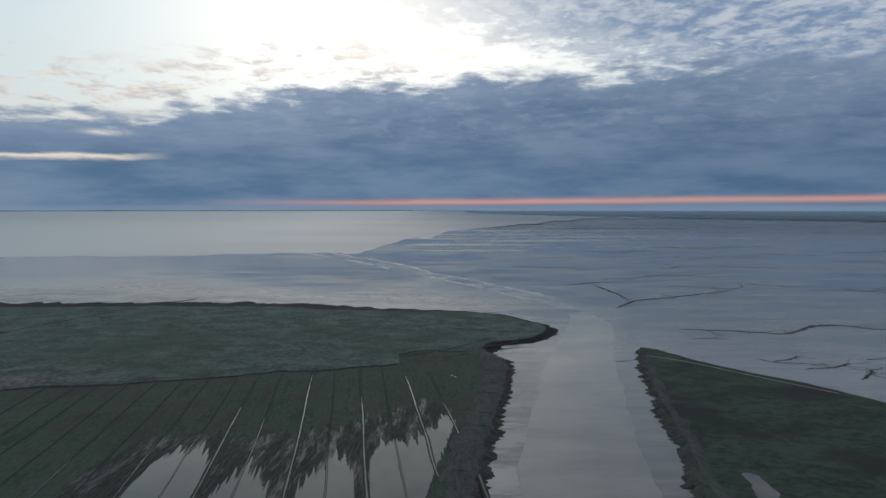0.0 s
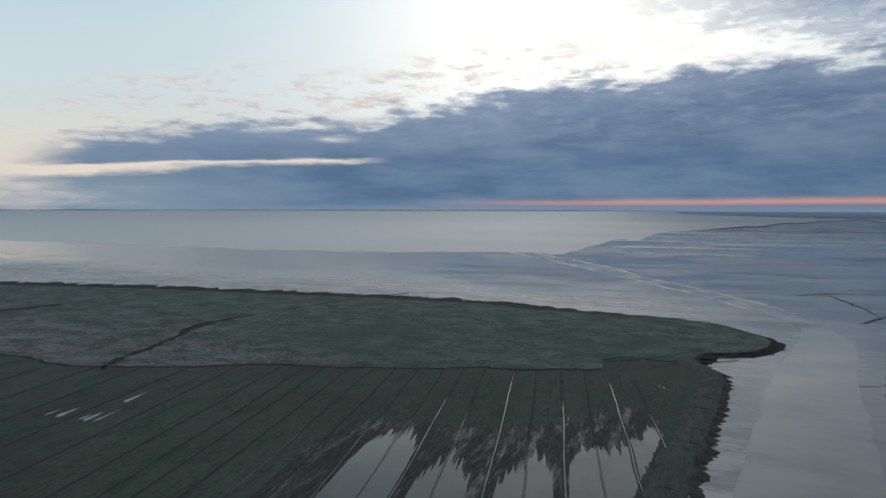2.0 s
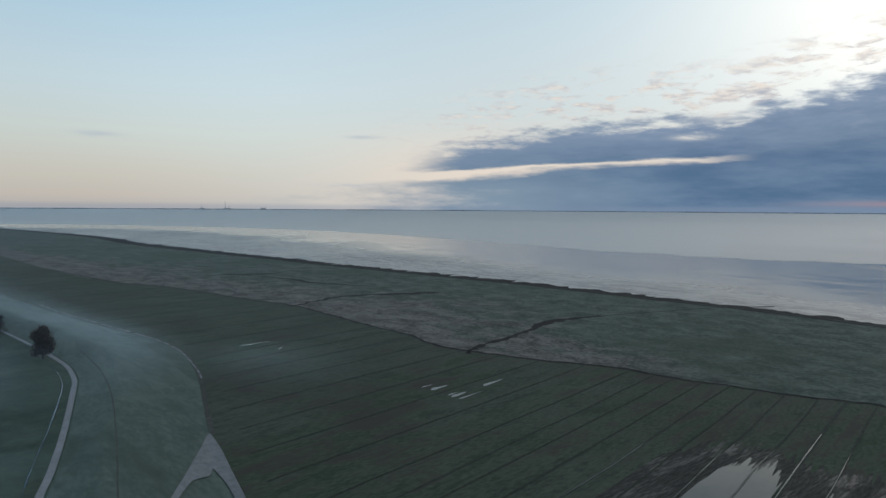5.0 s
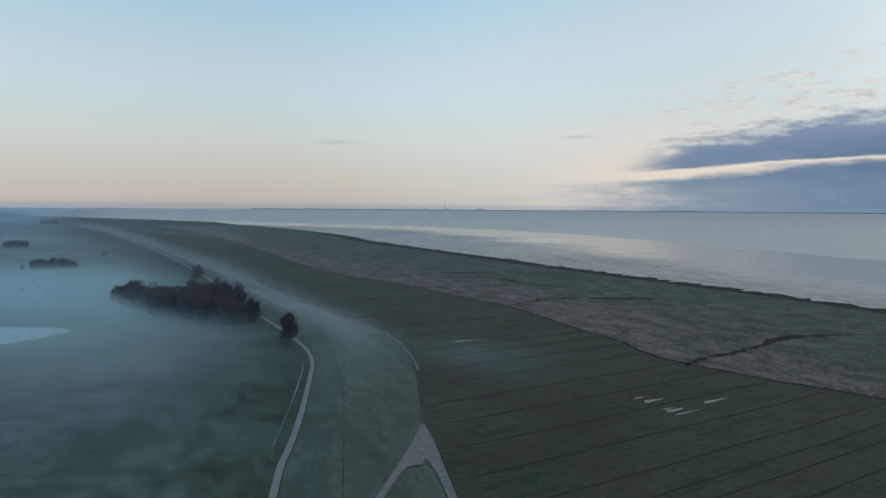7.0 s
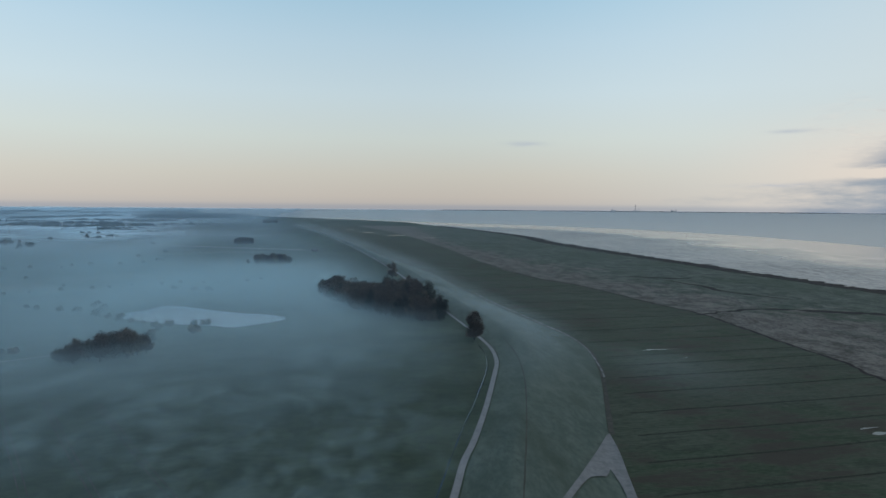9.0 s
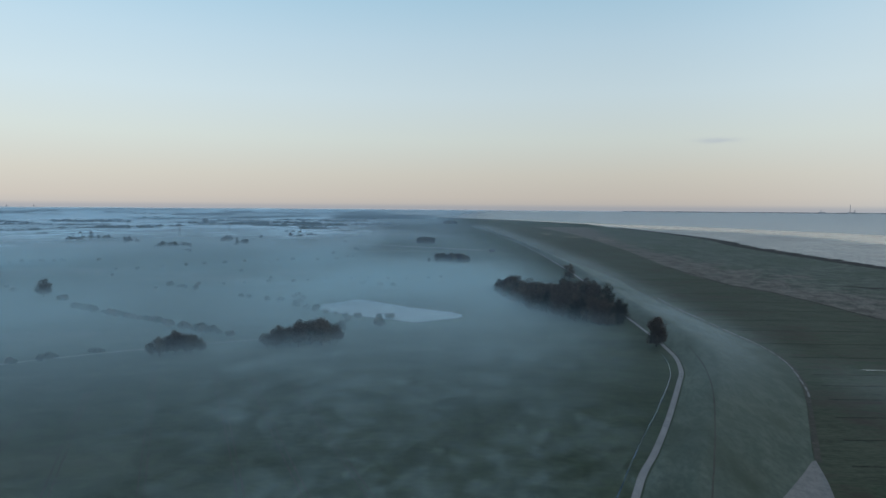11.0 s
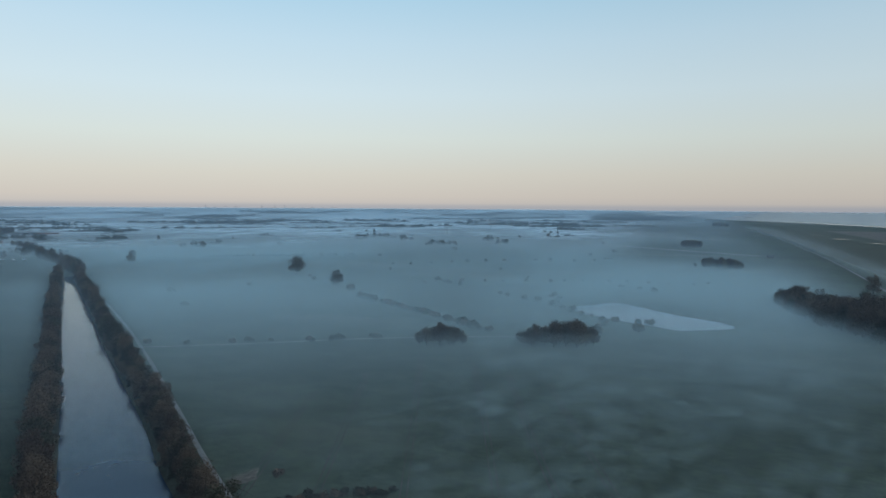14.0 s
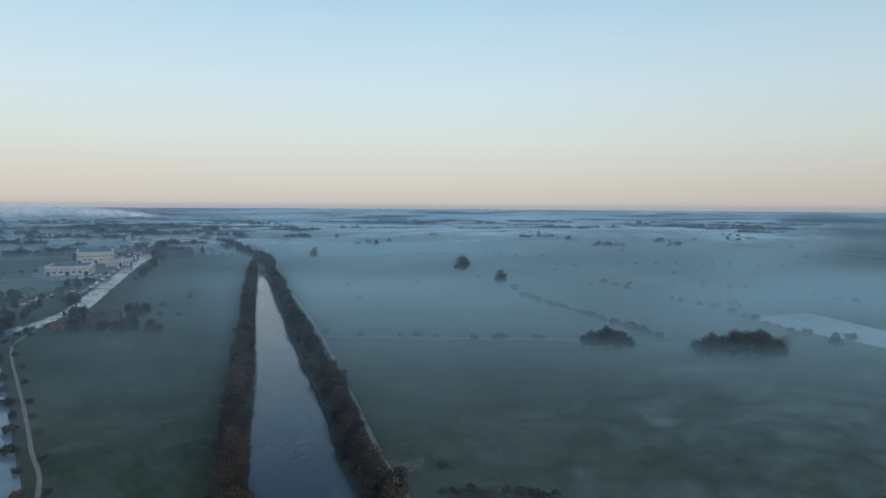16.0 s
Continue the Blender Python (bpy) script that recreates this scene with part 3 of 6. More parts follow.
# ---------------------------------------------------------------- the flats, the sea and the land
RINGS = [0.0, 60, 150, 300, 500, 800, 1200, 1700, 2200, 2500, 2800, 3100, 3400, 3700, 4000, 4300, 4600, 4900]
tagged(sector("ground", np.arange(-180, 180.1, 3), [max(r, 0.5) for r in RINGS], -1.3, MUD, sunk=2.5), "wet grey tidal mud reaching the horizon", "tidal flat", kind="structure")

# edge of the low water, by azimuth and range
SEA_EDGE = [(-60, 3700), (-35, 3700), (-14, 3500), (-6, 2700), (-1, 2000), (3, 1450), (6, 1120), (8.7, 1025), (12.5, 1050), (23, 1035), (34.6, 1130), (43, 1320),
            (50, 1560), (56.6, 1860), (66, 2300), (76, 2700), (84, 2900), (88, 3060), (92, 3290), (98, 3410), (104, 3580), (112, 3700)]


def sea_edge(a):
    r = np.interp(a, [q[0] for q in SEA_EDGE], [q[1] for q in SEA_EDGE])
    wild = min(max((11 - a) / 10, 0), 1) * min(max((a + 40) / 20, 0), 1)
    return float(r + 22 * noise.noise(Vector((a * 0.35, 4, 1))) + 9 * noise.noise(Vector((a * 1.7, 2, 1))) + 320 * wild * noise.noise(Vector((a * 0.45, 6, 1))))


tagged(sector("sea", np.arange(-60, 112.1, 0.125), [0, 60, 200, 450, 800, 1200, 1500, 1800, 2100, 2400, 2700, 3000, 3300, 3600, 4000, 4440, 4880], -1.2, SEA, inner=sea_edge), "calm pale sea with small ripples", "sea", kind="structure")

FILM_EDGE = [(2, 1300), (6, 800), (14, 600), (23, 615), (34, 670), (43, 760), (50, 900), (56.6, 1085), (67, 1500), (76, 1900), (82, 2150), (85, 2500), (88, 2840), (92, 3180), (98, 3320), (104, 3500)]


def film_edge(a):
    r = np.interp(a, [q[0] for q in FILM_EDGE], [q[1] for q in FILM_EDGE])
    w = min(max((a - 9) / 7, 0), 1) ** 0.6
    r = r * (1 + 0.05 * noise.noise(Vector((a * 0.4, 9, 1))) + 0.03 * noise.noise(Vector((a * 2.1, 7, 1))))
    return float(r * w + (sea_edge(a) + 8) * (1 - w))


film_line = [a for a in np.arange(9, 104, 0.25)]
film = strip("wet_flat", [polar(a, film_edge(a)) for a in film_line], [polar(a, sea_edge(a) + 12) for a in film_line], -1.28, MUD, profile=[(i / 8, 0) for i in range(9)])
film.data.attributes.new("wetness", "FLOAT", "POINT").data.foreach_set("value", [i % 9 / 8 * min(max((film_line[i // 9] - 9) / 12, 0), 1) for i in range(len(film.data.vertices))])
tagged(film, "smooth wet flat with a mirroring film of water", "tidal flat", kind="structure")

# line of the marsh cliff, from far along the coast to the mouth of the channel
COAST = [(-2490, 240), (-2000, 318), (-1600, 362), (-1290, 352), (-1000, 374), (-820, 396), (-690, 408), (-585, 424), (-470, 441), (-400, 450),
         (-300, 458), (-200, 465), (-116, 462), (-73, 449), (0, 438), (36, 426), (52, 402), (63, 375), (47, 346), (28, 335), (20, 318)]
BANK_WEST = [(20, 318), (28.5, 291), (24.3, 253), (19.2, 224), (14.2, 196), (10.3, 173), (7.4, 152), (5, 110), (8, 60)]
BANK_EAST = [(58, 60), (59, 110), (62.4, 152), (68, 170), (71.7, 186), (73.8, 204), (76, 221), (80.7, 238), (85.4, 266), (92, 292), (99, 320)]
COAST_EAST = [(99, 320), (106, 315), (118, 292), (132, 271), (148, 250), (160, 229), (205, 165), (320, 60), (700, -160), (1400, -420), (2400, -700)]
coast = ragged(glide(COAST, 4.0), 3.0, 26.0, 1)
bank_west = ragged(glide(BANK_WEST, 1.0), 1.3, 7.0, 2)
bank_east = ragged(glide(BANK_EAST, 1.0), 1.6, 9.0, 3)
coast_east = ragged(glide(COAST_EAST, 4.0), 1.6, 22.0, 4)
rim = [polar(a, 2500) for a in np.arange(-106 + 360, 85, -4)]
land = plate("land", coast + bank_west + bank_east + coast_east + rim, 0.0, INLAND, 1.4, 1.2)
tagged(land, "flat green polder meadows under morning mist", "ground", kind="structure")


def shore_azimuth(r):
    return float(np.interp(r, [2500, 2900, 3200, 3500, 3900, 4900], [84.5, 87, 93, 100, 104, 106]))


def far_land():
    radii = [2498] + [2600 + 100 * i for i in range(24)]
    verts, faces, m = [], [], 60
    for r in radii:
        for i in range(m + 1):
            q = polar(shore_azimuth(r) + (254 - shore_azimuth(r)) * i / m, r)
            verts.append((q[0], q[1], lift_at(*q)))
    for j in range(len(radii) - 1):
        for i in range(m):
            a = j * (m + 1) + i
            faces.append((a, a + m + 1, a + m + 2, a + 1))
    ob = mesh_object("far_land", verts, faces, INLAND, smooth=True)
    tagged(ob, "distant flat farmland fading into mist", "ground", kind="structure")


far_land()
shore_line = [polar(a, 4860) for a in np.arange(-3, 84, 0.2)]
verts, faces = [], []
for i, q in enumerate(shore_line):
    t = 3.0 + 1.8 * noise.noise(Vector((i * 0.05, 0, 8))) + 1.0 * noise.noise(Vector((i * 0.31, 0, 8)))
    for dz, f in ((-1.0, 1.0), (max(t, 0.5), 1.0), (max(t, 0.5), 1.004), (-1.0, 1.006)):
        verts.append((q[0] * f, q[1] * f, lift_at(*q) + dz))
    if i:
        for j in range(3):
            k_ = i * 4 + j
            faces.append((k_ - 4, k_, k_ + 1, k_ - 3))
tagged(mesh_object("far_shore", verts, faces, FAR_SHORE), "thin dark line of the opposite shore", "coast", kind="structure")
FAR_COAST = [(-2, 4250), (-5, 3945), (-10.5, 3725), (-20, 3510), (-28, 3400), (-34.5, 3320), (-60, 3100)]
rows_a = [polar(a, np.interp(-a, [-q[0] for q in FAR_COAST], [q[1] for q in FAR_COAST]) + 50 * noise.noise(Vector((a, 0, 0)))) for a in np.arange(-2, -60, -0.5)]
rows_b = [polar(a, 4895) for a in np.arange(-2, -60, -0.5)]
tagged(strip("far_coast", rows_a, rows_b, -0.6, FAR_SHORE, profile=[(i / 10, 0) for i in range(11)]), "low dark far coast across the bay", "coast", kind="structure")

# the tidal channel and its mud slopes
CH_L = [(22, 40), (18, 100), (18.6, 154), (27.5, 204), (36.7, 249), (52, 307), (63, 347), (84, 421), (81, 457), (55, 534), (9, 630), (-55, 746), (-127, 885), (-225, 1035)]
CH_R = [(50, 40), (50, 100), (55, 160), (59, 190), (67, 228), (80, 295), (101, 381), (101, 425), (82, 516), (37, 615), (-12, 705), (-45, 790), (-110, 905), (-190, 1040)]
left, right = ragged(even(CH_L, 220), 1.6, 22.0, 5), ragged(even(CH_R, 220), 2.0, 22.0, 6)
tagged(strip("channel_water", left, right, -1.22, SILT), "silty grey tidal channel winding out to sea", "channel", kind="structure")

# gleaming wet slopes on both sides of its outer reach
for edge_line, core, way, wide in ((left[95:], even(CH_L, 220)[95:], -1, 6), (right[95:], even(CH_R, 220)[95:], 1, 6)):
    outer = []
    for i, q in enumerate(edge_line):
        d = core[min(i + 4, len(core) - 1)] - core[max(i - 4, 0)]
        nrm = np.array((d[1], -d[0])) / (np.linalg.norm(d) + 1e-9)
        outer.append(core[i] + nrm * way * wide * (0.8 + 0.5 * noise.noise(Vector((q[0] / 26, q[1] / 26, 4 + way)))))
    tagged(strip("channel_slope", edge_line, outer, -1.235, GLEAM), "smooth gleaming wet mud beside the channel", "mud bank", kind="structure")

# dark eroded foot of the marsh
def dark_rim(name, line, inward, outward, amount, size, seed, label, profile=None):
    a, b = [], []
    for i, q in enumerate(line):
        d = line[min(i + 1, len(line) - 1)] - line[max(i - 1, 0)]
        nrm = np.array((-d[1], d[0])) / (np.linalg.norm(d) + 1e-9)
        w = 1 + amount * (noise.noise(Vector((q[0] / size, q[1] / size, seed))) + 0.6 * noise.noise(Vector((q[0] / size * 3.1, q[1] / size * 3.1, seed))))
        reach = outward(q) if callable(outward) else outward
        a.append(q - nrm * (inward if q[0] < -10 else min(inward, 1.5))), b.append(q + nrm * reach * max(w, 0.12))
    ob = strip(name, a, b, 0.0, RIM if profile else DARK_MUD, profile=profile or [(0, 0.05), (0.35, 0.22), (0.55, -0.5), (1.0, -1.27)])
    return tagged(ob, label, "mud bank", kind="structure")


dark_rim("mud_bank", coast, 7.0, lambda q: float(np.interp(q[0], [-1000, -300, -60, 0, 40], [34, 22, 18, 8, 5])), 0.5, 9.0, 1, "dark eroded mud cliff along the salt marsh", [(0, 0.08), (0.22, 0.12), (0.3, -0.35), (1.0, -1.255)])
dark_rim("mud_bank", bank_west, 3.0, 2.8, 1.1, 2.6, 2, "dark crumbling mud bank beside the channel")
dark_rim("mud_bank", bank_east, 2.0, 2.2, 1.2, 2.8, 3, "dark crumbling mud bank beside the channel")
dark_rim("mud_bank", coast_east, 1.0, 1.5, 0.8, 12.0, 4, "dark low mud edge of the marsh")

verts, faces, rs = [], [], random.Random(22)
for i in range(4, len(coast) - 6):
    q = np.array(coast[i])
    if -1100 < q[0] < 20 and rs.random() < 0.62:
        d = coast[i + 3] - coast[i - 3]
        a_ = math.atan2(d[1], d[0]) + rs.choice((rs.uniform(0.08, 0.45), rs.uniform(0.1, 0.9), math.pi - rs.uniform(0.15, 0.6)))
        length, w_ = rs.uniform(7, 26), rs.uniform(0.5, 1.5)
        way, nrm = np.array((math.cos(a_), math.sin(a_))), np.array((-math.sin(a_), math.cos(a_)))
        start = q + np.array((-d[1], d[0])) / np.linalg.norm(d) * rs.uniform(-1, 9)
        k0 = len(verts)
        for j in range(6):
            p_ = start + way * length * j / 5 + nrm * rs.uniform(-0.8, 0.8)
            h_ = w_ * (1 - j / 5.4) * rs.uniform(0.6, 1.2)
            verts += [(*(p_ + nrm * h_), -1.26), (*p_, -1.26 + 0.45 * h_), (*(p_ - nrm * h_), -1.26)]
            if j:
                for m_ in (0, 1):
                    faces.append((k0 + 3 * j - 3 + m_, k0 + 3 * j - 2 + m_, k0 + 3 * j + 1 + m_, k0 + 3 * j + m_))
tagged(mesh_object("mud_spurs", verts, faces, DARK_MUD), "thin dark spurs of mud below the marsh cliff", "mud bank", kind="stuff")
tagged(strip("mud_spur", *sides(ragged(glide([(-214, 452), (-207, 474), (-201, 488), (-193, 502)], 2.0), 0.8, 6.0, 5), lambda s: 3.6 * (1.05 - s), 0.8, 4.0, 5), -1.2, DARK_MUD, profile=[(0, -0.05), (0.5, 0.4), (1, -0.05)]), "long dark spur of mud at the mouth of a creek", "mud bank", kind="structure")

levee = [q for q in bank_west if q[1] > 60]
inward = []
for i, q in enumerate(levee):
    d = levee[min(i + 1, len(levee) - 1)] - levee[max(i - 1, 0)]
    inward.append(q - np.array((-d[1], d[0])) / np.linalg.norm(d) * (9.5 + 1.5 * noise.noise(Vector((q[1] / 15, 0, 3)))))
LEVEE = surface("levee_grass", (0.040, 0.041, 0.034), (0.082, 0.080, 0.067), 0.2, 1.5, 0.95, 0.4, 0.1, 0, (1, 0.3, 1))
tagged(strip("levee", levee, inward, 0.12, LEVEE, profile=[(0, 0), (0.2, 0.35), (0.6, 0.4), (1, 0)]), "low grassy levee with a worn crest track", "levee", kind="structure")
tagged(strip("marsh_track", *sides(glide([(97, 303), (112, 290), (128, 268), (150, 240)], 4.0), 1.0, 0.6, 6, 2), 0.12, TRACK), "thin pale track on the marsh tongue", "track", kind="structure")

crest = [np.array(q, float) for q in glide([(97, 300), (91.1, 276), (85.5, 250), (80.2, 224), (75.4, 191), (69.5, 162), (66, 120)], 3.0)]
tagged(strip("levee", *sides(crest, 3.2, 1.4, 9.0, 21), 0.10, LEVEE, profile=[(0, 0), (0.3, 0.3), (0.7, 0.3), (1, 0)]), "low pale grassy bank along the channel", "levee", kind="structure")

# clods slumped from the banks
rc = random.Random(12)
for line, way, n_ in ((bank_east, 1, 26), (bank_west, -1, 20)):
    for i in range(n_):
        j = rc.randrange(2, len(line) - 2)
        q = np.array(line[j]) + np.array((-way, 0)) * (rc.uniform(-0.5, 0.9) if way > 0 else rc.uniform(-2.6, -1.0))
        bm = bmesh.new()
        bmesh.ops.create_icosphere(bm, subdivisions=2, radius=1.0)
        for v in bm.verts:
            v.co *= 1 + 0.5 * noise.noise(v.co * 1.3 + Vector((i * 3.1, way, 0)))
        s_ = rc.uniform(0.5, 1.3)
        bm.transform(Matrix.Translation((q[0], q[1], -1.15)) @ Matrix.Diagonal((s_ * 1.2, s_, s_ * 0.5, 1)))
        me = bpy.data.meshes.new("mud_clod")
        bm.to_mesh(me)
        bm.free()
        me.materials.append(RIM)
        tagged(new("mud_clod", me), "dark clod slumped from the bank", "mud clod", "clods along the channel")

# outer marsh and the ditch that bounds it
DIVIDE = [(-2490, -60), (-1800, 60), (-1200, 120), (-800, 140), (-632, 162), (-577, 184), (-503, 200), (-455, 209), (-410, 220), (-365, 220), (-319, 218), (-277, 219), (-253, 214),
          (-231, 215), (-209, 223), (-190, 230), (-158, 246), (-140, 248), (-116, 255), (-104, 258), (-82, 266), (-70, 272), (-55, 272), (-36, 280), (-19.5, 285)]
divide = ragged(glide(DIVIDE, 4.0), 1.3, 14.0, 7)
inner_coast = [q for q in coast]
marsh_east = [(-19.5, 285), (-21, 303), (-14, 312), (2, 310), (20, 318)]
marsh = plate("saltmarsh", inner_coast + [np.array(q, float) for q in marsh_east[::-1][1:-1]] + divide[::-1], 0.06, MARSH, 0.08, 0.1)
tagged(marsh, "grey-green salt marsh with low mottled plants", "salt marsh", kind="structure")
# the pasture between the ditch and the dike
TOE = [(-2480, -265), (-2126, -207), (-1538, -89), (-980, 7), (-680, 62), (-577, 73), (-468, 85), (-370, 101), (-342, 106), (-311, 106), (-286, 102), (-255, 94), (-224, 84), (-190, 73), (-140, 60), (-90, 48), (-40, 36), (6, 26)]
ROAD = [(-2480, -298), (-2302, -259), (-1696, -130), (-1119, -31), (-731, 22), (-560, 38), (-470, 45), (-411, 51), (-360, 56), (-330, 58), (-309, 58.5), (-285, 56), (-265, 51.3), (-220, 39.6), (-188, 30.4), (-172, 25), (-151, 19.7), (-110, 9), (-60, -6), (-10, -20)]
toe, road = glide(TOE, 5.0), glide(ROAD, 5.0)
field_edge = [np.array(q, float) for q in ((20, 318), (2, 310), (-14, 312), (-21, 303))]
pasture = plate("pasture", [q for q in divide] + field_edge[::-1] + bank_west[:-1:2] + toe[::-1], 0.035, FIELD)
tagged(pasture, "dark green wet pasture drained by parallel ditches", "pasture", kind="structure")
tagged(plate("saltmarsh", bank_east + coast_east[1:60] + [np.array((330.0, 20.0)), np.array((200.0, 10.0)), np.array((70.0, 20.0))], 0.06, TONGUE, 0.05, 0.1), "dark green marsh tongue across the channel", "salt marsh", kind="structure")


# ---------------------------------------------------------------- drainage ditches, creeks and pools
GRASS_DARK = surface("ditch_grass", (0.026, 0.032, 0.024), (0.052, 0.058, 0.044), 0.3, 2.0, 0.95, 0.5, 0.1)


def divide_y(x):
    return float(np.interp(x, [q[0] for q in DIVIDE], [q[1] for q in DIVIDE]))


def toe_y(x):
    return float(np.interp(x, [q[0] for q in TOE], [q[1] for q in TOE]))


def ditch(points, width, seed, wet_from=None):
    """A shallow grassy ditch; below wet_from (metres north) water stands in it."""
    line = glide(points, 5.0)
    root = tagged(new("drainage_ditch"), "narrow straight ditch holding water" if wet_from else "narrow straight ditch choked with dark grass", "ditch", "ditches across the pasture")
    strip("ditch_bank", *sides(line, width * 1.7, width * 0.9, 5.0, seed + 3), 0.045, GRASS_DARK, root, profile=[(0, 0), (0.2, 0.13), (0.35, 0.02), (0.65, 0.02), (0.8, 0.13), (1, 0)])
    if wet_from:
        low = [q for q in line if q[1] <= wet_from]
        strip("ditch_water", *sides(low, lambda s: width * 0.5 * min(1, s * 6 + 0.25), width * 0.45, 4.0, seed), 0.10, POOL, root)


rng = random.Random(5)
# distance of each ditch from the channel, measured on the line 154 m north, and how far water stands in it
DITCHES = [(10.9, 232), (0.5, 284), (-9.0, 196), (-18.4, 236), (-29.2, 190), (-38.7, 268), (-50.9, 215), (-60.7, 226), (-68.8, 200), (-79.7, 186), (-90.0, 0), (-100.0, 178), (-110.1, 0), (-121.3, 0), (-129.4, 0),
           (-141, 0), (-160, 0), (-179.5, 0), (-199.3, 0), (-219.5, 0), (-241, 0), (-262, 0), (-281, 0), (-298, 0), (-330, 0), (-361, 0), (-397, 0), (-432, 0), (-470, 0), (-512, 0), (-560, 0), (-612, 0), (-668, 0), (-730, 0), (-800, 0)]
for i, (u, wet) in enumerate(DITCHES):
    head = divide_y(u - 14) - 1.0 if u < 0 else 268
    tail = 96 if u > -110 else max(toe_y(u) + 6, 62)
    if u > -9:
        tail = 150 if u > 5 else 130
    pts = [(u - 0.145 * (y - 154) + rng.uniform(-0.35, 0.35), y) for y in np.linspace(head, tail, 7)]
    ditch(pts, rng.uniform(0.34, 0.52) if wet < 220 else 0.8, i, wet)


def creek(points, width, amount, seed, name="tidal_creek", material=None, z=0.12, label="dark muddy creek winding through the marsh"):
    line = ragged(glide(points, 2.5), 1.4, 8.0, seed)
    ob = strip(name, *sides(line, width, amount, 5.0, seed), z, material or RIM)
    return tagged(ob, label, "creek", kind="structure")


creek(DIVIDE[3:], 2.4, 1.6, 11, material=RIM, label="dark boundary ditch between marsh and pasture")
creek([(-222, 212), (-230, 230), (-235, 251), (-240, 274), (-252, 306), (-252, 325), (-246, 357)], lambda s: 2.6 + 6 * math.exp(-((s - 0.72) / 0.16) ** 2), 5.5, 12)
creek([(-406, 217), (-419, 246), (-427, 274), (-422, 297), (-410, 322), (-400, 349)], lambda s: 3 + 7 * s, 7.0, 13)
creek([(-246, 357), (-237, 386), (-229, 412), (-217, 448), (-211, 462)], 1.3, 1.0, 14)
creek([(-21, 303), (-8, 313), (6, 311), (22, 322), (40, 336)], 1.6, 1.2, 15)
creek([(-610, 285), (-560, 300), (-520, 302), (-470, 330)], lambda s: 2 + 5 * math.sin(math.pi * s), 5.0, 16)
creek([(-640, 262), (-625, 295), (-620, 322)], lambda s: 2 + 9 * math.sin(math.pi * s), 6.0, 17, label="dark bare mud pan on the marsh")
creek([(-19, 301), (-10, 306), (4, 318), (14, 331), (24, 343)], 0.9, 0.8, 18)
creek([(0, 296), (14, 309), (30, 318), (46, 321)], 0.8, 0.8, 19)


def blotch(name, points, seed, amount, size, material, z, label, category, group="", furrow=0.0):
    """furrow: how far its edge runs up and down the plough furrows."""
    ring = glide([*points, points[0]], 1.2 if not furrow else 0.4)[:-1]
    ring = ragged(ring, amount, size, seed)
    if furrow:
        ring = [q + np.array((-0.14, 1.0)) * furrow * (noise.noise(Vector((q[0] / 1.3, q[1] / 40, seed))) + 0.7 * noise.noise(Vector((q[0] / 0.5, q[1] / 40, seed)))) for q in ring]
    ob = plate(name, ring, z, material)
    return tagged(ob, label, category, group, kind="structure")


def flooded(name, tops, lows, seed, amount, material, z, label, category, group=""):
    """Standing water that runs up the plough furrows: tops and lows give its edge, from furrow to furrow."""
    u0, u1 = tops[0][0], tops[-1][0]
    left, right = [], []
    for u in np.arange(u0, u1, 0.22):
        e = min(1.0, (u - u0) / 1.2 + 0.15, (u1 - u) / 1.2 + 0.15)
        spike = noise.noise(Vector((u / 1.1, 0.3, seed))) + 0.8 * noise.noise(Vector((u / 0.42, 0.7, seed)))
        hi = np.interp(u, [q[0] for q in tops], [q[1] for q in tops]) + amount * spike
        lo = np.interp(u, [q[0] for q in lows], [q[1] for q in lows]) - 0.4 * amount * noise.noise(Vector((u / 0.7, 5.1, seed)))
        hi = lo + max(hi - lo, 0.02) * e
        left.append(np.array((u - 0.14 * (hi - 154), hi))), right.append(np.array((u - 0.14 * (lo - 154), lo)))
    ob = strip(name, left, right, z, material)
    return tagged(ob, label, category, group, kind="structure")


WATER, WET = "shallow flood water mirroring the clouds", "dark waterlogged ground round the pools"
flooded("wet_ground", [(-94, 165), (-86, 186), (-72, 196), (-58, 192), (-40, 196), (-22, 204), (-8, 216), (6, 232), (13, 226)], [(-94, 110), (-8, 110), (-4, 150), (2, 180), (13, 222)], 20, 9.0, WET_GROUND, 0.055, WET, "wet ground")
flooded("flood_pool", [(-79, 150), (-76.5, 172), (-72, 184), (-66, 184), (-62.5, 176), (-60.5, 168)], [(-79, 108), (-60, 108)], 21, 9.0, POOL, 0.075, WATER, "pool", "flood pools")
flooded("flood_pool", [(-58, 148), (-54, 164), (-50, 172), (-46, 164), (-42, 150)], [(-58, 108), (-42, 108)], 22, 10.0, POOL, 0.075, WATER, "pool", "flood pools")
flooded("flood_pool", [(-37, 150), (-33, 166), (-30, 172), (-26, 180), (-23, 172), (-21, 160)], [(-37, 108), (-21, 108)], 23, 10.0, POOL, 0.075, WATER, "pool", "flood pools")
flooded("flood_pool", [(-18.6, 168), (-15, 186), (-10, 190), (-4, 190), (2, 198), (8, 210), (12, 214)], [(-18.6, 108), (-8.5, 118), (-5, 150), (1, 172), (7, 192), (12, 210)], 24, 8.0, POOL, 0.075, WATER, "pool", "flood pools")
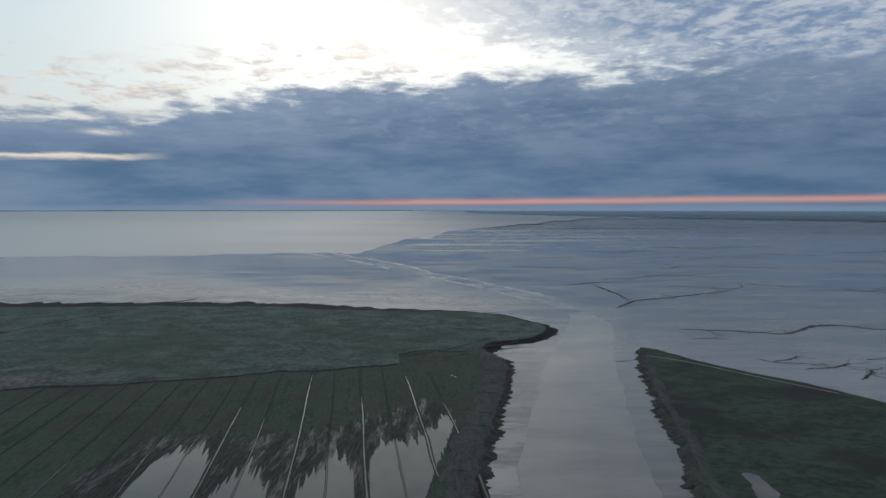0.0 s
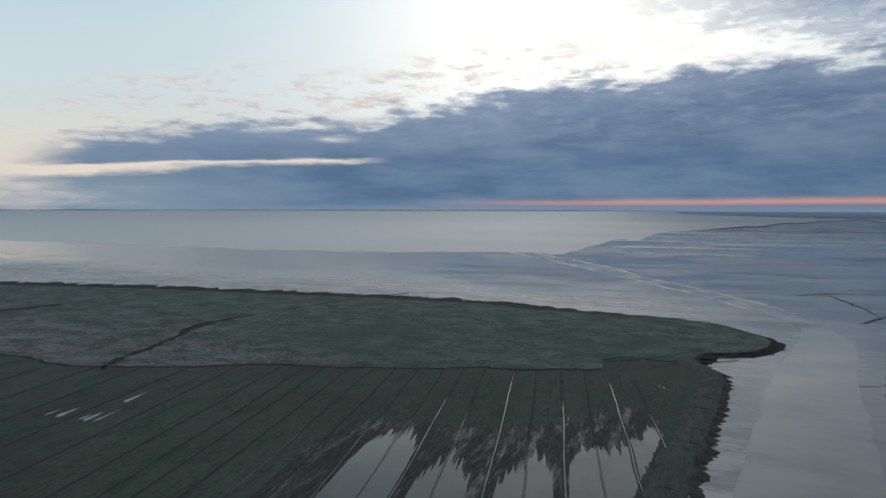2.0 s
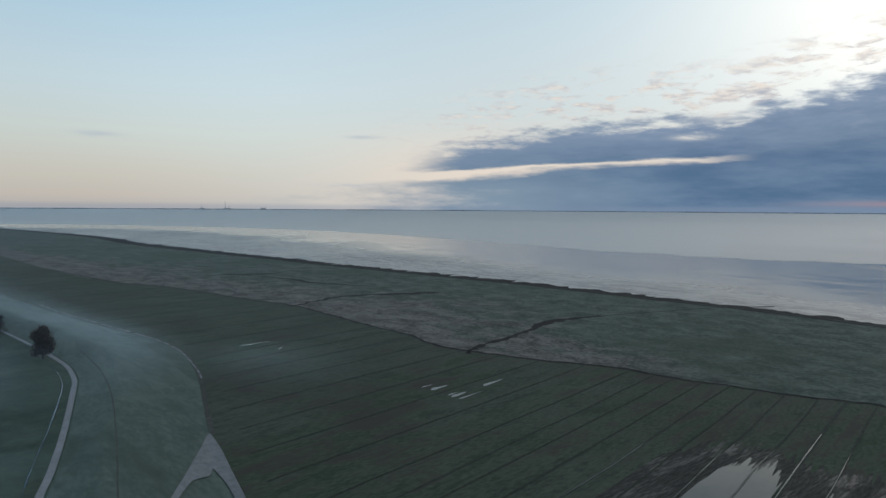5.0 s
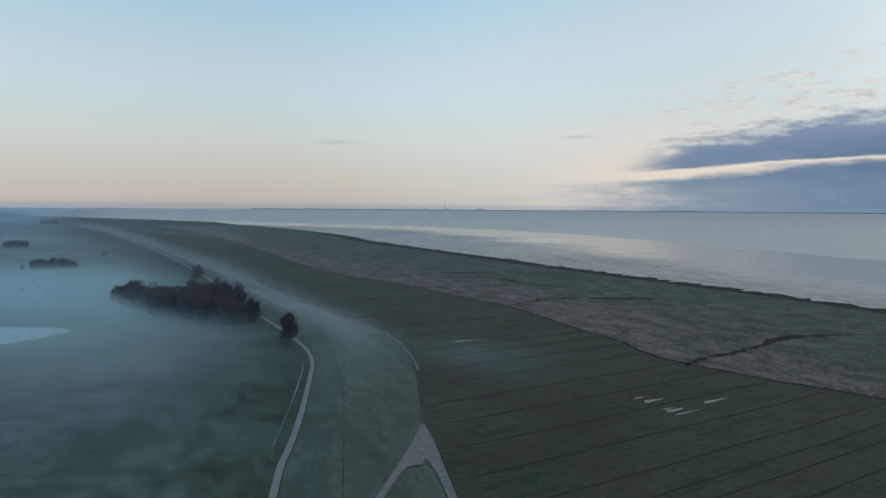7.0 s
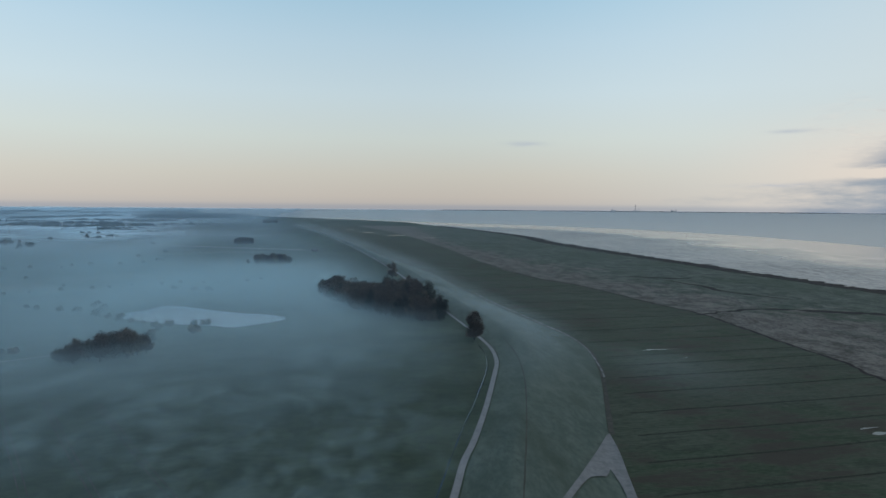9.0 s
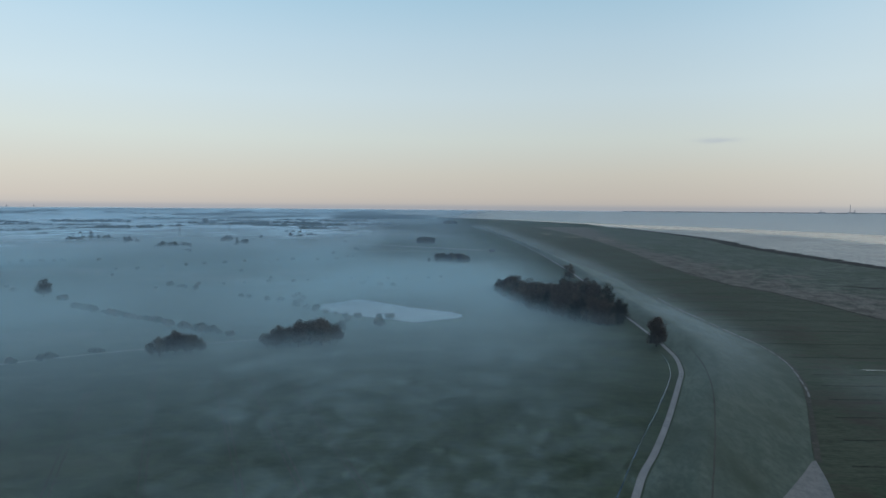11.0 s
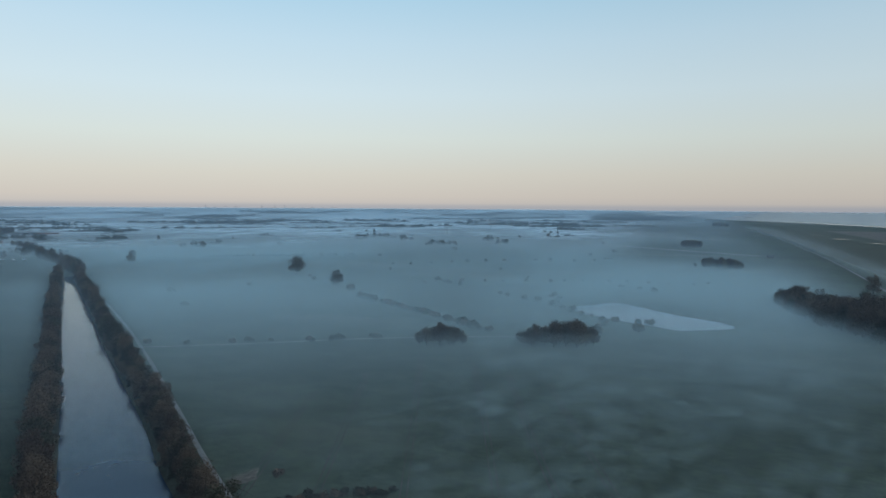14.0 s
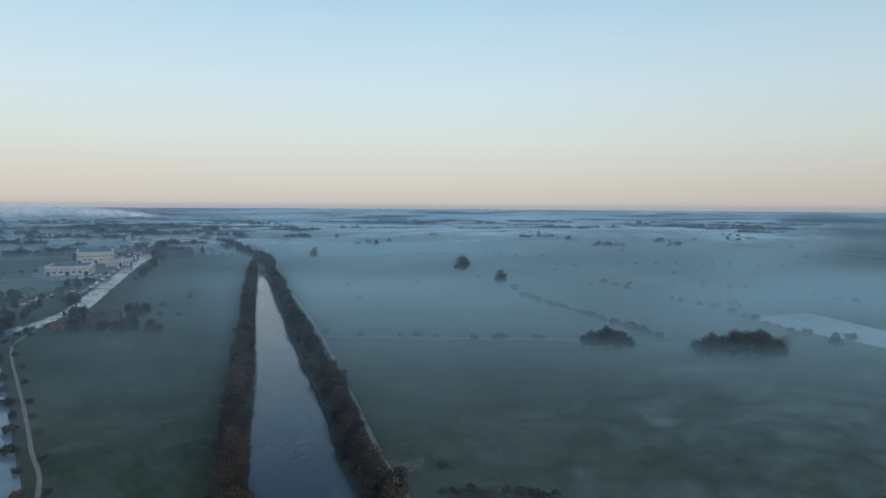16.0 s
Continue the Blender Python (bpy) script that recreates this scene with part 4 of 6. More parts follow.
for u0, u1, lo, hi, sd in ((-190.2, -189.0, 157, 172, 25), (-186.2, -183.4, 158, 168, 26), (-176.0, -174.8, 158, 171, 27), (-174.4, -171.8, 158, 169, 37), (-169.9, -168.7, 158, 187, 38), (-174.9, -172.6, 178, 193, 39),
                           (-308.0, -306.2, 134, 156, 28), (-326.8, -325.6, 123, 128, 36), (-289.5, -288.0, 146, 153, 40), (-286.5, -285.6, 143, 150, 41)):
    flooded("puddle", [(u0, (lo + hi) / 2), ((u0 + u1) / 2, hi), (u1, (lo + hi) / 2 + 2)], [(u0, lo + 3), ((u0 + u1) / 2, lo), (u1, lo + 2)], sd, 4.0, POOL, 0.11, "long thin puddle in a wheel rut", "puddle", "puddles in the pasture")
blotch("puddle", [(4.9, 263.4), (4.7, 264.5), (5.5, 264.9), (5.4, 263.5)], 30, 0.25, 1.0, POOL, 0.11, "small muddy puddle", "puddle", "puddles in the pasture")
blotch("puddle", [(3.4, 265.6), (3.2, 266.4), (4.2, 267.0), (4.3, 266.2)], 29, 0.25, 1.0, POOL, 0.11, "small muddy puddle", "puddle", "puddles in the pasture")
for p, q, w, sd in (((-2016, -84), (-2014, -52), 14, 31), ((-1795, -31), (-1790, 13), 11, 32), ((-1614, 31), (-1607, 85), 8, 33), ((-1500, 110), (-1490, 150), 8, 35)):
    blotch("lagoon", [p, ((p[0] + q[0]) / 2 - w, (p[1] + q[1]) / 2), q, ((p[0] + q[0]) / 2 + w, (p[1] + q[1]) / 2)], sd, 3.0, 12.0, POOL, 0.14, "shallow pale lagoon on the far marsh", "lagoon", "far lagoons")
blotch("flood_pool", [(77, 148), (77, 158), (79.5, 166), (82, 164), (82, 154), (80, 146)], 34, 2.0, 6.0, POOL, 0.1, "shallow flood water mirroring the clouds", "pool", "flood pools")

# mud gullies on the flats: each forks into ever thinner branches
def gully(start, heading, length, width, r, depth=0):
    q, h, pts = np.array(start, float), heading, [tuple(start)]
    n = max(int(length / 7), 4)
    for i in range(n):
        h += r.uniform(-0.75, 0.75) - 0.4 * (h - heading)
        q = q + np.array((math.cos(h), math.sin(h))) * length / n
        pts.append((q[0], q[1]))
        if depth < 2 and i > 0 and r.random() < 0.5:
            gully(pts[-1], h + r.choice((-1, 1)) * r.uniform(0.35, 0.8), length * r.uniform(0.2, 0.45), width * 0.55, r, depth + 1)
    line = glide(pts, 2.0)
    ob = strip("mud_gully", *sides(line, lambda s: width * (1.05 - s), width * 0.9, 3.0, int(length)), -1.245 + 0.004 * depth, DARK_MUD)
    tagged(ob, "thin dark gully branching across the mud", "gully", kind="structure")


rg = random.Random(31)
# the larger gullies follow these lines, with side branches
for pts, width in (([(140.5, 376.7), (169.8, 371.4), (195.8, 364.6), (224.1, 385.8), (245.8, 387.6), (258.9, 376.6), (300, 384)], 1.9), ([(115.9, 594.9), (150.3, 617.7), (188.4, 617.6)], 2.2), ([(124.1, 458.9), (151.5, 495.8), (190.3, 518.1), (247.3, 553.8)], 2.2),
                   ([(138.9, 603.8), (144.6, 535.5), (142.8, 495.8)], 1.6), ([(154.5, 296.6), (174.1, 308.1)], 1.0), ([(160.1, 280.8), (174.4, 285.9), (197.8, 294.4)], 1.0), ([(174.7, 264.8), (197.3, 285.9)], 1.0), ([(134.8, 348.7), (159.5, 348.7)], 0.8), ([(78.0, 296.7), (89.2, 298.9)], 0.7)):
    line = ragged(glide(pts, 2.0), 2.2, 9.0, int(pts[0][0]))
    tagged(strip("mud_gully", *sides(line, lambda s: width * (0.35 + 1.1 * math.sin(math.pi * min(s + 0.1, 1))), width, 3.0, int(pts[0][1])), -1.245, DARK_MUD), "dark gully branching across the mud", "gully", kind="structure")
    for i in range(6, len(line) - 3, 7):
        d = line[i + 2] - line[i - 2]
        gully(tuple(line[i]), math.atan2(d[1], d[0]) + rg.choice((-1, 1)) * rg.uniform(0.25, 0.7), rg.uniform(8, 22) * width ** 0.5, width * 0.45, rg, 1)
for start, heading, length, width in (((150, 302), -0.6, 45, 1.0), ((200, 300), 0.1, 60, 0.8), ((20, 660), 0.2, 90, 1.2), ((60, 780), 0.1, 140, 1.6), ((-60, 640), 2.9, 110, 1.2), ((160, 640), 0.3, 150, 1.4), ((210, 590), 0.1, 120, 1.4), ((320, 560), 0.1, 150, 1.4),
                                      ((260, 760), 0.0, 140, 1.8), ((420, 700), 0.2, 160, 1.6), ((100, 900), 0.1, 160, 2.0), ((300, 930), 0.1, 150, 2.0), ((420, 980), 0.0, 160, 2.0), ((230, 1060), 0.1, 180, 2.2), ((520, 860), 0.1, 150, 1.8), ((380, 1180), 0.0, 200, 2.4), ((600, 1060), 0.0, 200, 2.2)):
    gully(start, heading, length, width, rg)
# bright wet shoals far out
for cx, cy, rx, ry, sd in ((60, 1250, 160, 22, 81), (230, 1400, 210, 26, 82), (420, 1600, 260, 30, 83), (40, 1080, 110, 14, 84), (640, 1500, 200, 22, 85), (330, 1180, 120, 12, 86), (-20, 1500, 260, 16, 87), (120, 1750, 320, 22, 88), (330, 2000, 300, 18, 89), (20, 2050, 330, 24, 90), (560, 2300, 380, 22, 91), (200, 2400, 420, 26, 92)):
    blotch("tidal_shoal", [(cx - rx, cy - ry * 0.3), (cx - rx * 0.3, cy - ry), (cx + rx * 0.5, cy - ry * 0.7), (cx + rx, cy), (cx + rx * 0.2, cy + ry), (cx - rx * 0.6, cy + ry * 0.6)], sd, 14.0, 60.0, SEA, -1.22, "rippled shallow water left on the flats", "tidal pool", "pools on the flats")

# ---------------------------------------------------------------- the dike with its roads
n = 420
toe_n = even(TOE, n)


def matched(line, other):
    """For each corner of line the closest point of the other."""
    o = np.array(glide(other, 4.0))
    return [o[np.argmin(((o - q) ** 2).sum(1))] for q in line]


road_for_toe = matched(toe_n, ROAD)
DIKE_PROFILE = [(0, 0), (0.1, 0.35), (0.5, 2.9), (0.62, 3.9), (0.67, 4.15), (0.72, 4.1), (0.84, 2.2), (0.94, 0.5), (1, 0)]
toe_at, road_at = np.array(glide(TOE, 2.0)), np.array(glide(ROAD, 2.0))


def dike_height(q):
    a = math.sqrt(((toe_at - q) ** 2).sum(1).min())
    b = math.sqrt(((road_at - q) ** 2).sum(1).min())
    s = a / max((a + b) * 0.965, 0.1)
    return float(np.interp(s, [v[0] for v in DIKE_PROFILE], [v[1] for v in DIKE_PROFILE]))


def laid(name, left, right, z, material, label, category, cuts=4):
    """A strip draped over the dike."""
    verts, faces = [], []
    for a, b in zip(left, right):
        for j in range(cuts + 1):
            q = a * (1 - j / cuts) + b * j / cuts
            verts.append((q[0], q[1], dike_height(q) + z))
    m = cuts + 1
    for i in range(len(left) - 1):
        for j in range(cuts):
            faces.append((i * m + j, i * m + j + 1, (i + 1) * m + j + 1, (i + 1) * m + j))
    return tagged(mesh_object(name, verts, faces, material), label, category, kind="structure")


dike = strip("dike", toe_n, [np.array(r) + (np.array(t) - np.array(r)) * 0.035 for t, r in zip(toe_n, road_for_toe)], 0.05, DIKE_GRASS,
             profile=DIKE_PROFILE)
tagged(dike, "long grass-covered sea dike with rounded crest", "dike", kind="structure")
tagged(strip("road", *sides(road, 1.9, 0.15, 9.0, 3), 0.09, ASPHALT), "narrow pale asphalt road at the foot of the dike", "road", kind="structure")
tagged(strip("toe_path", *sides(glide([(q[0], q[1] + 1.0) for q in TOE[:14]], 5.0), 1.7, 1.0, 9.0, 8), 0.13, LEVEE), "dark worn path along the seaward foot of the dike", "path", kind="structure")
edging = glide([(-520, 83.5), (-470, 88), (-372, 103), (-340, 107), (-311, 106.5), (-286, 102.5), (-262, 97.5), (-244, 91.5)], 1.0)
v_, re_ = 0, random.Random(6)
while v_ < len(edging) - 12:
    n_ = re_.randint(3, 9)
    tagged(strip("stone_edging", *sides(edging[v_:v_ + n_ + 1], 0.75, 0.6, 2.0, v_), 0.17, RAMP), "pale stone edging at the foot of the dike", "kerb", kind="structure")
    v_ += n_ + re_.choice((1, 2, 3, 3, 6 if v_ < 230 else 2))
tagged(strip("side_ditch", *sides(glide([(-120, 7), (-152.1, 15.8), (-184.9, 24.6), (-223.3, 35.8), (-259.5, 45.9), (-282.7, 51.2), (-305, 53.4), (-328, 53.5)], 4.0), 0.26, 0.5, 6.0, 9), 0.1, CALM), "thin water-filled ditch beside the road", "ditch", kind="structure")
laid("ramp", even([(-190.5, 73.5), (-175, 70.7), (-160, 67.1), (-142.2, 63.0), (-110, 55.5)], 40), even([(-190, 72.7), (-176, 67.4), (-165, 63.6), (-155.5, 63.0), (-142.6, 60.7), (-110, 53.3)], 40), 0.24, RAMP, "paved ramp joining the dike path", "road")
laid("ramp", even([(-190, 73.2), (-176, 68.0), (-165.5, 64.6), (-158.6, 60.8), (-158.0, 56.6), (-145.2, 47.4), (-110, 26)], 40), even([(-189.6, 72.2), (-180, 66.6), (-170, 60.6), (-163, 56.4), (-157, 52.8), (-145.6, 45.7), (-110, 24)], 40), 0.28, RAMP, "paved ramp climbing the dike", "road")
laid("crest_path", *sides(even([(-126, 30.5), (-155, 38), (-205, 50.5), (-252, 60.5), (-290, 66), (-330, 68)], 60), 0.4, 0.4, 6, 3), 0.12, LEVEE, "faint dark path along the dike", "path", 2)

# ---------------------------------------------------------------- canal, river and the roads beside them
CANAL_L = [(-40, -80), (-70.5, -141), (-105, -206), (-160, -311), (-281, -542), (-337, -645)]
CANAL_R = [(-66, -75), (-90, -123), (-103, -151), (-123, -189), (-148, -241), (-182, -312), (-218, -384), (-264, -478), (-324, -602), (-345, -640)]
cl, cr = even(CANAL_L, 120), even(CANAL_R, 120)
tagged(strip("canal_water", ragged(cl, 0.8, 6, 51), ragged(cr, 0.8, 6, 52), 0.07, CALM), "still dark canal reflecting the sky", "canal", kind="structure")
CANAL_ROAD = [(-80, -78), (-98.4, -115), (-106, -131), (-116, -151), (-142, -200), (-184, -281), (-229, -373), (-299, -525), (-352, -640)]
tagged(strip("road", *sides(glide(CANAL_ROAD, 5.0), 1.6, 0.3, 8.0, 4), 0.1, RAMP), "narrow asphalt lane along the canal", "road", kind="structure")
for side, line in ((-1, cl), (1, cr)):
    a, b = [], []
    for i, q in enumerate(line):
        d = line[min(i + 1, len(line) - 1)] - line[max(i - 1, 0)]
        nrm = np.array((-d[1], d[0])) / np.linalg.norm(d) * -side
        a.append(q - nrm * 0.4), b.append(q + nrm * 7.5)
    ob = strip("canal_bank", a, b, 0.05, GRASS_DARK, profile=[(0, 0), (0.15, 0.5), (0.4, 1.1), (0.75, 1.0), (1, 0)])
    tagged(ob, "dark grassy canal bank under trees", "bank", kind="structure")

RIV_R = [(25, 20), (5, -60), (-14, -120), (-31.6, -177), (-36.4, -212), (-43.7, -262), (-48.2, -296), (-52, -328), (-57, -365), (-65, -395), (-80, -422), (-100, -441), (-118, -472), (-134, -492), (-189, -621), (-259, -780), (-306, -879), (-333, -951), (-327, -997)]
RIV_L = [(70, 20), (40, -60), (15, -120), (2, -177), (-4, -212), (-10, -262), (-18, -296), (-24, -330), (-36, -368), (-50, -400), (-66, -432), (-84, -452), (-104, -482), (-128, -526), (-176, -632), (-238, -770), (-283, -864), (-300, -935), (-306, -1000)]
RIV_L = [(a[0] * w + b[0] * (1 - w), a[1] * w + b[1] * (1 - w)) for a, b, w in zip(RIV_L, RIV_R, [0.74] * 7 + [0.5] * 6 + [0.8] * 6)]
tagged(strip("river_water", ragged(even(RIV_L, 140), 1.0, 9, 53), ragged(even(RIV_R, 140), 0.8, 9, 54), 0.08, RIVER), "calm pale river curving past the harbour", "river", kind="structure")
PATH = [(-10, -100), (-33.8, -175), (-39.3, -210), (-44.6, -245), (-51.2, -294), (-57, -338), (-61.5, -365), (-68, -386), (-78, -406), (-86, -420)]
path_line = [q + np.array((-1.0, 0)) for q in glide(PATH, 4.0)]
tagged(strip("footpath", *sides(path_line, 1.15, 0.3, 6, 6), 0.14, TRACK), "sandy riverside footpath", "path", kind="structure")
tagged(strip("quay_road", *sides(glide([(-86, -420), (-108, -445), (-130, -480), (-182, -599), (-250, -744), (-310, -870)], 5.0), 4.5, 0.5, 9, 7), 0.12, DARK_MUD), "dark dirt track on the river bank", "road", kind="structure")

# pale ploughed field, far field strips
blotch("pale_field", [(-382, -78), (-413, -54), (-442, -100), (-470, -141), (-450, -152), (-428, -162), (-402, -130)], 61, 1.5, 12, surface("frosty_film", (0.36, 0.41, 0.45), (0.44, 0.49, 0.53), 0.05, 0.8, 0.6, 0.2, 0.05, 35, (0.2, 1, 1)), 0.09, "field under pale white sheeting", "field")
FALLOW = surface("fallow_strip", (0.17, 0.16, 0.14), (0.26, 0.25, 0.215), 0.02, 0.4, 0.95, 0.3, 0.1)
for pts, w in (([(-1210, -390), (-1130, -240), (-1062, -105)], 13), ([(-1700, -560), (-1640, -420), (-1560, -230)], 18), ([(-520, -900), (-610, -860), (-760, -700)], 5)):
    tagged(strip("field_strip", *sides(glide(pts, 20.0), w, 3, 40, 3), 0.12, FALLOW), "pale fallow strip across the meadows", "field", kind="structure")
WHEAT = surface("dark_meadow", (0.03, 0.05, 0.032), (0.05, 0.072, 0.045), 0.02, 0.5, 0.95, 0.3, 0.1)
blotch("dark_meadow", [(-1260, -420), (-1110, -120), (-1300, -60), (-1700, -150), (-1900, -500), (-1600, -560)], 62, 8, 60, WHEAT, 0.05, "dark green meadow beyond the mist", "field")
# wheel tracks in the meadow
for k_, line in enumerate(([(-257, -171), (-174.6, -119.2), (-118, -84)], [(-212.7, -169.2), (-154.4, -132), (-112, -105)], [(-252.4, -140.2), (-183.3, -97.4), (-126, -63)],
                          [(-243.1, -118.1), (-188.7, -85.3), (-138, -53)], [(-238, -98), (-174, -58.8), (-140, -37)], [(-180, -168.5), (-139.9, -143.5), (-104, -121)])):
    for off in (-0.8, 0.8):
        tagged(strip("wheel_track", *sides(glide([(x - off * 0.53, y + off * 0.85) for x, y in line], 5.0), 0.32, 0.3, 5, k_), 0.05, DARK_MUD), "faint dark wheel track in the meadow", "track", kind="structure")
tagged(strip("wheel_track", *sides(glide([(-180, -305), (-226, -256), (-270, -211), (-330, -130)], 6.0), 1.2, 0.5, 5, 3), 0.06, FALLOW), "pale field track across the meadow", "track", kind="structure")
blotch("bare_patch", [(-109, -133), (-118, -131), (-114, -127), (-109.5, -125.5), (-107, -129)], 63, 0.8, 3, DRY_MARSH, 0.1, "trampled pale patch of dry grass", "ground")
for cx, cy, rx, ry, sd in ((-338, -386, 5, 1.5, 64), (-326, -349, 7, 2, 65), (-335, -338, 5, 2, 66), (-390, -560, 5, 2, 67)):
    blotch("puddle", [(cx - rx, cy), (cx, cy - ry), (cx + rx, cy), (cx, cy + ry)], sd, 0.8, 4, POOL, 0.1, "small pale meadow puddle", "puddle", "puddles in the meadow")

# ---------------------------------------------------------------- morning mist and haze
canal_mid = np.array([(a + b) / 2 for a, b in zip(cl, cr)])
river_mid = np.array([(a + b) / 2 for a, b in zip(even(RIV_L, 140), even(RIV_R, 140))])


def mist_density(x, y):
    r = math.hypot(x, y)
    az = math.degrees(math.atan2(-x, y)) % 360
    # distance landward of the road
    ry = float(np.interp(x, [q[0] for q in ROAD], [q[1] for q in ROAD]))
    land_side = min(max((ry - 8 - y) / (40 + 0.05 * r), 0), 1)
    near = min(max((r - 170) / 500, 0), 1)
    inland = (0.024 + 0.72 * near * near * (3 - 2 * near)) * land_side * float(np.interp(r, [1100, 1900], [1.0, 0.7]))
    inland *= min(1.0, 0.16 + max(0.0, math.sqrt(((canal_mid - np.array((x, y))) ** 2).sum(1).min()) - 8) / 22)
    inland *= min(1.0, 0.3 + max(0.0, math.sqrt(((river_mid - np.array((x, y))) ** 2).sum(1).min()) - 14) / 50)
    if az > 146:
        inland *= 1 - 0.7 * min((az - 146) / 12, 1)
    inland *= 1 - 0.5 * math.exp(-(((x + 425) / 38) ** 2 + ((y + 108) / 52) ** 2) ** 2)
    if 80 < az < 114 and r > 600:
        inland *= 1 - 0.75 * min(max((114 - az) / 10, 0), 1) * min(max((r - 600) / 300, 0), 1)
    return inland


CREST = np.array([np.array(t) * 0.5 + np.array(r) * 0.5 for t, r in zip(toe_n, road_for_toe)])


def wisp_density(x, y):
    """Faint wisps over the dike and the pasture, haze over the far marsh."""
    r = math.hypot(x, y)
    ry = float(np.interp(x, [q[0] for q in ROAD], [q[1] for q in ROAD]))
    seaward = min(max((y - ry + 60) / 60, 0), 1)
    west = min(max((-x - 130) / 160, 0), 1)
    az = math.degrees(math.atan2(-x, y))
    west *= min(max((az - 41) / 15, 0), 1)
    d = math.sqrt(((CREST - np.array((x, y))) ** 2).sum(1).min())
    crest = math.exp(-(d / (11 + 0.014 * r)) ** 2) * min(max((-x - 225) / 120, 0), 1) * float(np.interp(r, [400, 700, 1600, 2600], [0.42, 0.42, 0.38, 0.15]))
    drift = 0.11 * math.exp(-((x + 250) / 34) ** 2 - ((y - 118) / 24) ** 2)
    return crest + drift + seaward * west * (0.02 + 0.14 * min(max((r - 500) / 2500, 0), 1)) * min(1, max(0, (ry + 330 + 0.06 * r - y) / 160))


def trimmed(ob):
    """Leaves out the faces where there is no mist at all."""
    me = ob.data
    amount = [v.value for v in me.attributes["mist_amount"].data]
    bm = bmesh.new()
    bm.from_mesh(me)
    bm.verts.ensure_lookup_table()
    bmesh.ops.delete(bm, geom=[f for f in bm.faces if max(amount[v.index] for v in f.verts) < 0.004], context="FACES")
    bm.to_mesh(me)
    bm.free()
    return ob


MIST_R = [60, 90, 120, 150, 180, 210, 240, 270, 300, 340, 380, 430, 480, 540, 600, 680, 760, 860, 980, 1120, 1300, 1500, 1800, 2200] + [2450 + 135 * i for i in range(19)]
WISP_R = [150 + 20 * i for i in range(30)] + [780 + 50 * i for i in range(24)] + MIST_R[24:]
for z_, strength, cut, seed in ((0.8, 0.42, 0.26, 1), (2.0, 0.41, 0.27, 1), (3.2, 0.37, 0.29, 2), (4.4, 0.33, 0.30, 2), (5.6, 0.28, 0.32, 3), (6.8, 0.23, 0.33, 3), (8.2, 0.17, 0.35, 4), (9.8, 0.12, 0.36, 4)):
    tagged(trimmed(sector("mist", np.arange(58, 215, 1.0), MIST_R, z_, mist_material("mist", seed, strength, cut, thin=0.66, patchy=0.42, soft=0.38), mist_density)), "thin layer of white morning mist over the meadows", "mist", kind="stuff")


def far_mist_density(x, y):
    r = math.hypot(x, y)
    az = math.degrees(math.atan2(-x, y)) % 360
    ry = float(np.interp(x, [q[0] for q in ROAD], [q[1] for q in ROAD]))
    inland = min(max((ry - 40 - y) / (60 + 0.08 * r), 0), 1)
    if 90 < az < 112:
        inland *= 0.15 + 0.85 * min(max((az - 104) / 8, 0), 1)
    return inland * min(max((r - 900) / 700, 0), 1) * (1 - 0.55 * min(max((az - 150) / 14, 0), 1))


for z_, cut, seed in ((4.2, 0.24, 11), (6.4, 0.31, 12)):
    tagged(trimmed(sector("mist", np.arange(70, 215, 1.0), MIST_R[16:], z_, mist_material("far_mist", seed, 0.95, cut, (0.86, 0.97, 1.0), thin=0.0, size=0.55, patchy=0.35), far_mist_density)), "bright banks of mist between distant tree belts", "mist", kind="stuff")
tagged(trimmed(sector("mist_wisp", np.arange(40, 112, 0.5), WISP_R, 6.6, mist_material("mist_wisp", 5, 0.9, 0.34, tint=(0.70, 0.85, 0.86), thin=0.6, soft=0.5, size=1.4), wisp_density)), "faint wisps of mist drifting over the dike", "mist", kind="stuff")


def puff_density(x, y):
    r = math.hypot(x, y)
    ry = float(np.interp(x, [q[0] for q in ROAD], [q[1] for q in ROAD]))
    az = math.degrees(math.atan2(-x, y)) % 360
    return (1 - 0.55 * min(max((az - 118) / 14, 0), 1)) * min(max((ry + 30 - y) / 60, 0), 1) * min(max((520 - r) / 260, 0), 1) * min(1.0, max(0.0, math.sqrt(((canal_mid - np.array((x, y))) ** 2).sum(1).min()) - 8) / 30)


for z_, seed, strength, size in ((5.0, 7, 0.17, 5.0), (8.0, 8, 0.13, 2.6)):
    tagged(trimmed(sector("mist_puffs", np.arange(58, 200, 1.0), MIST_R[:17], z_, mist_material("mist_puffs", seed, strength, 0.42, thin=0.0, size=size, soft=0.34, drawn=0.8), puff_density)), "small soft puffs of mist drifting over the near meadow", "mist", kind="stuff")


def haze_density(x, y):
    """Fine aerial haze painted as sheets; it thickens with range, inland and over the bay."""
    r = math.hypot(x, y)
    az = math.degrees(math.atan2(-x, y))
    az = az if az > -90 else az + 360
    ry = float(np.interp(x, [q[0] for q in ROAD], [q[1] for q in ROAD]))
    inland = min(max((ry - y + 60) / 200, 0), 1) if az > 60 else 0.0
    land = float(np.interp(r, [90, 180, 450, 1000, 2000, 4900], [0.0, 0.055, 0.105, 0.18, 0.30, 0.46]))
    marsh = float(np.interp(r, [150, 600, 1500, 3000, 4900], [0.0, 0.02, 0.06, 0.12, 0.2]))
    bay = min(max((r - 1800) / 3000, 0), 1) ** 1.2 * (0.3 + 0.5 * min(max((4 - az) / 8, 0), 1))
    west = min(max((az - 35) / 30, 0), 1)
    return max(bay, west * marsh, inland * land)


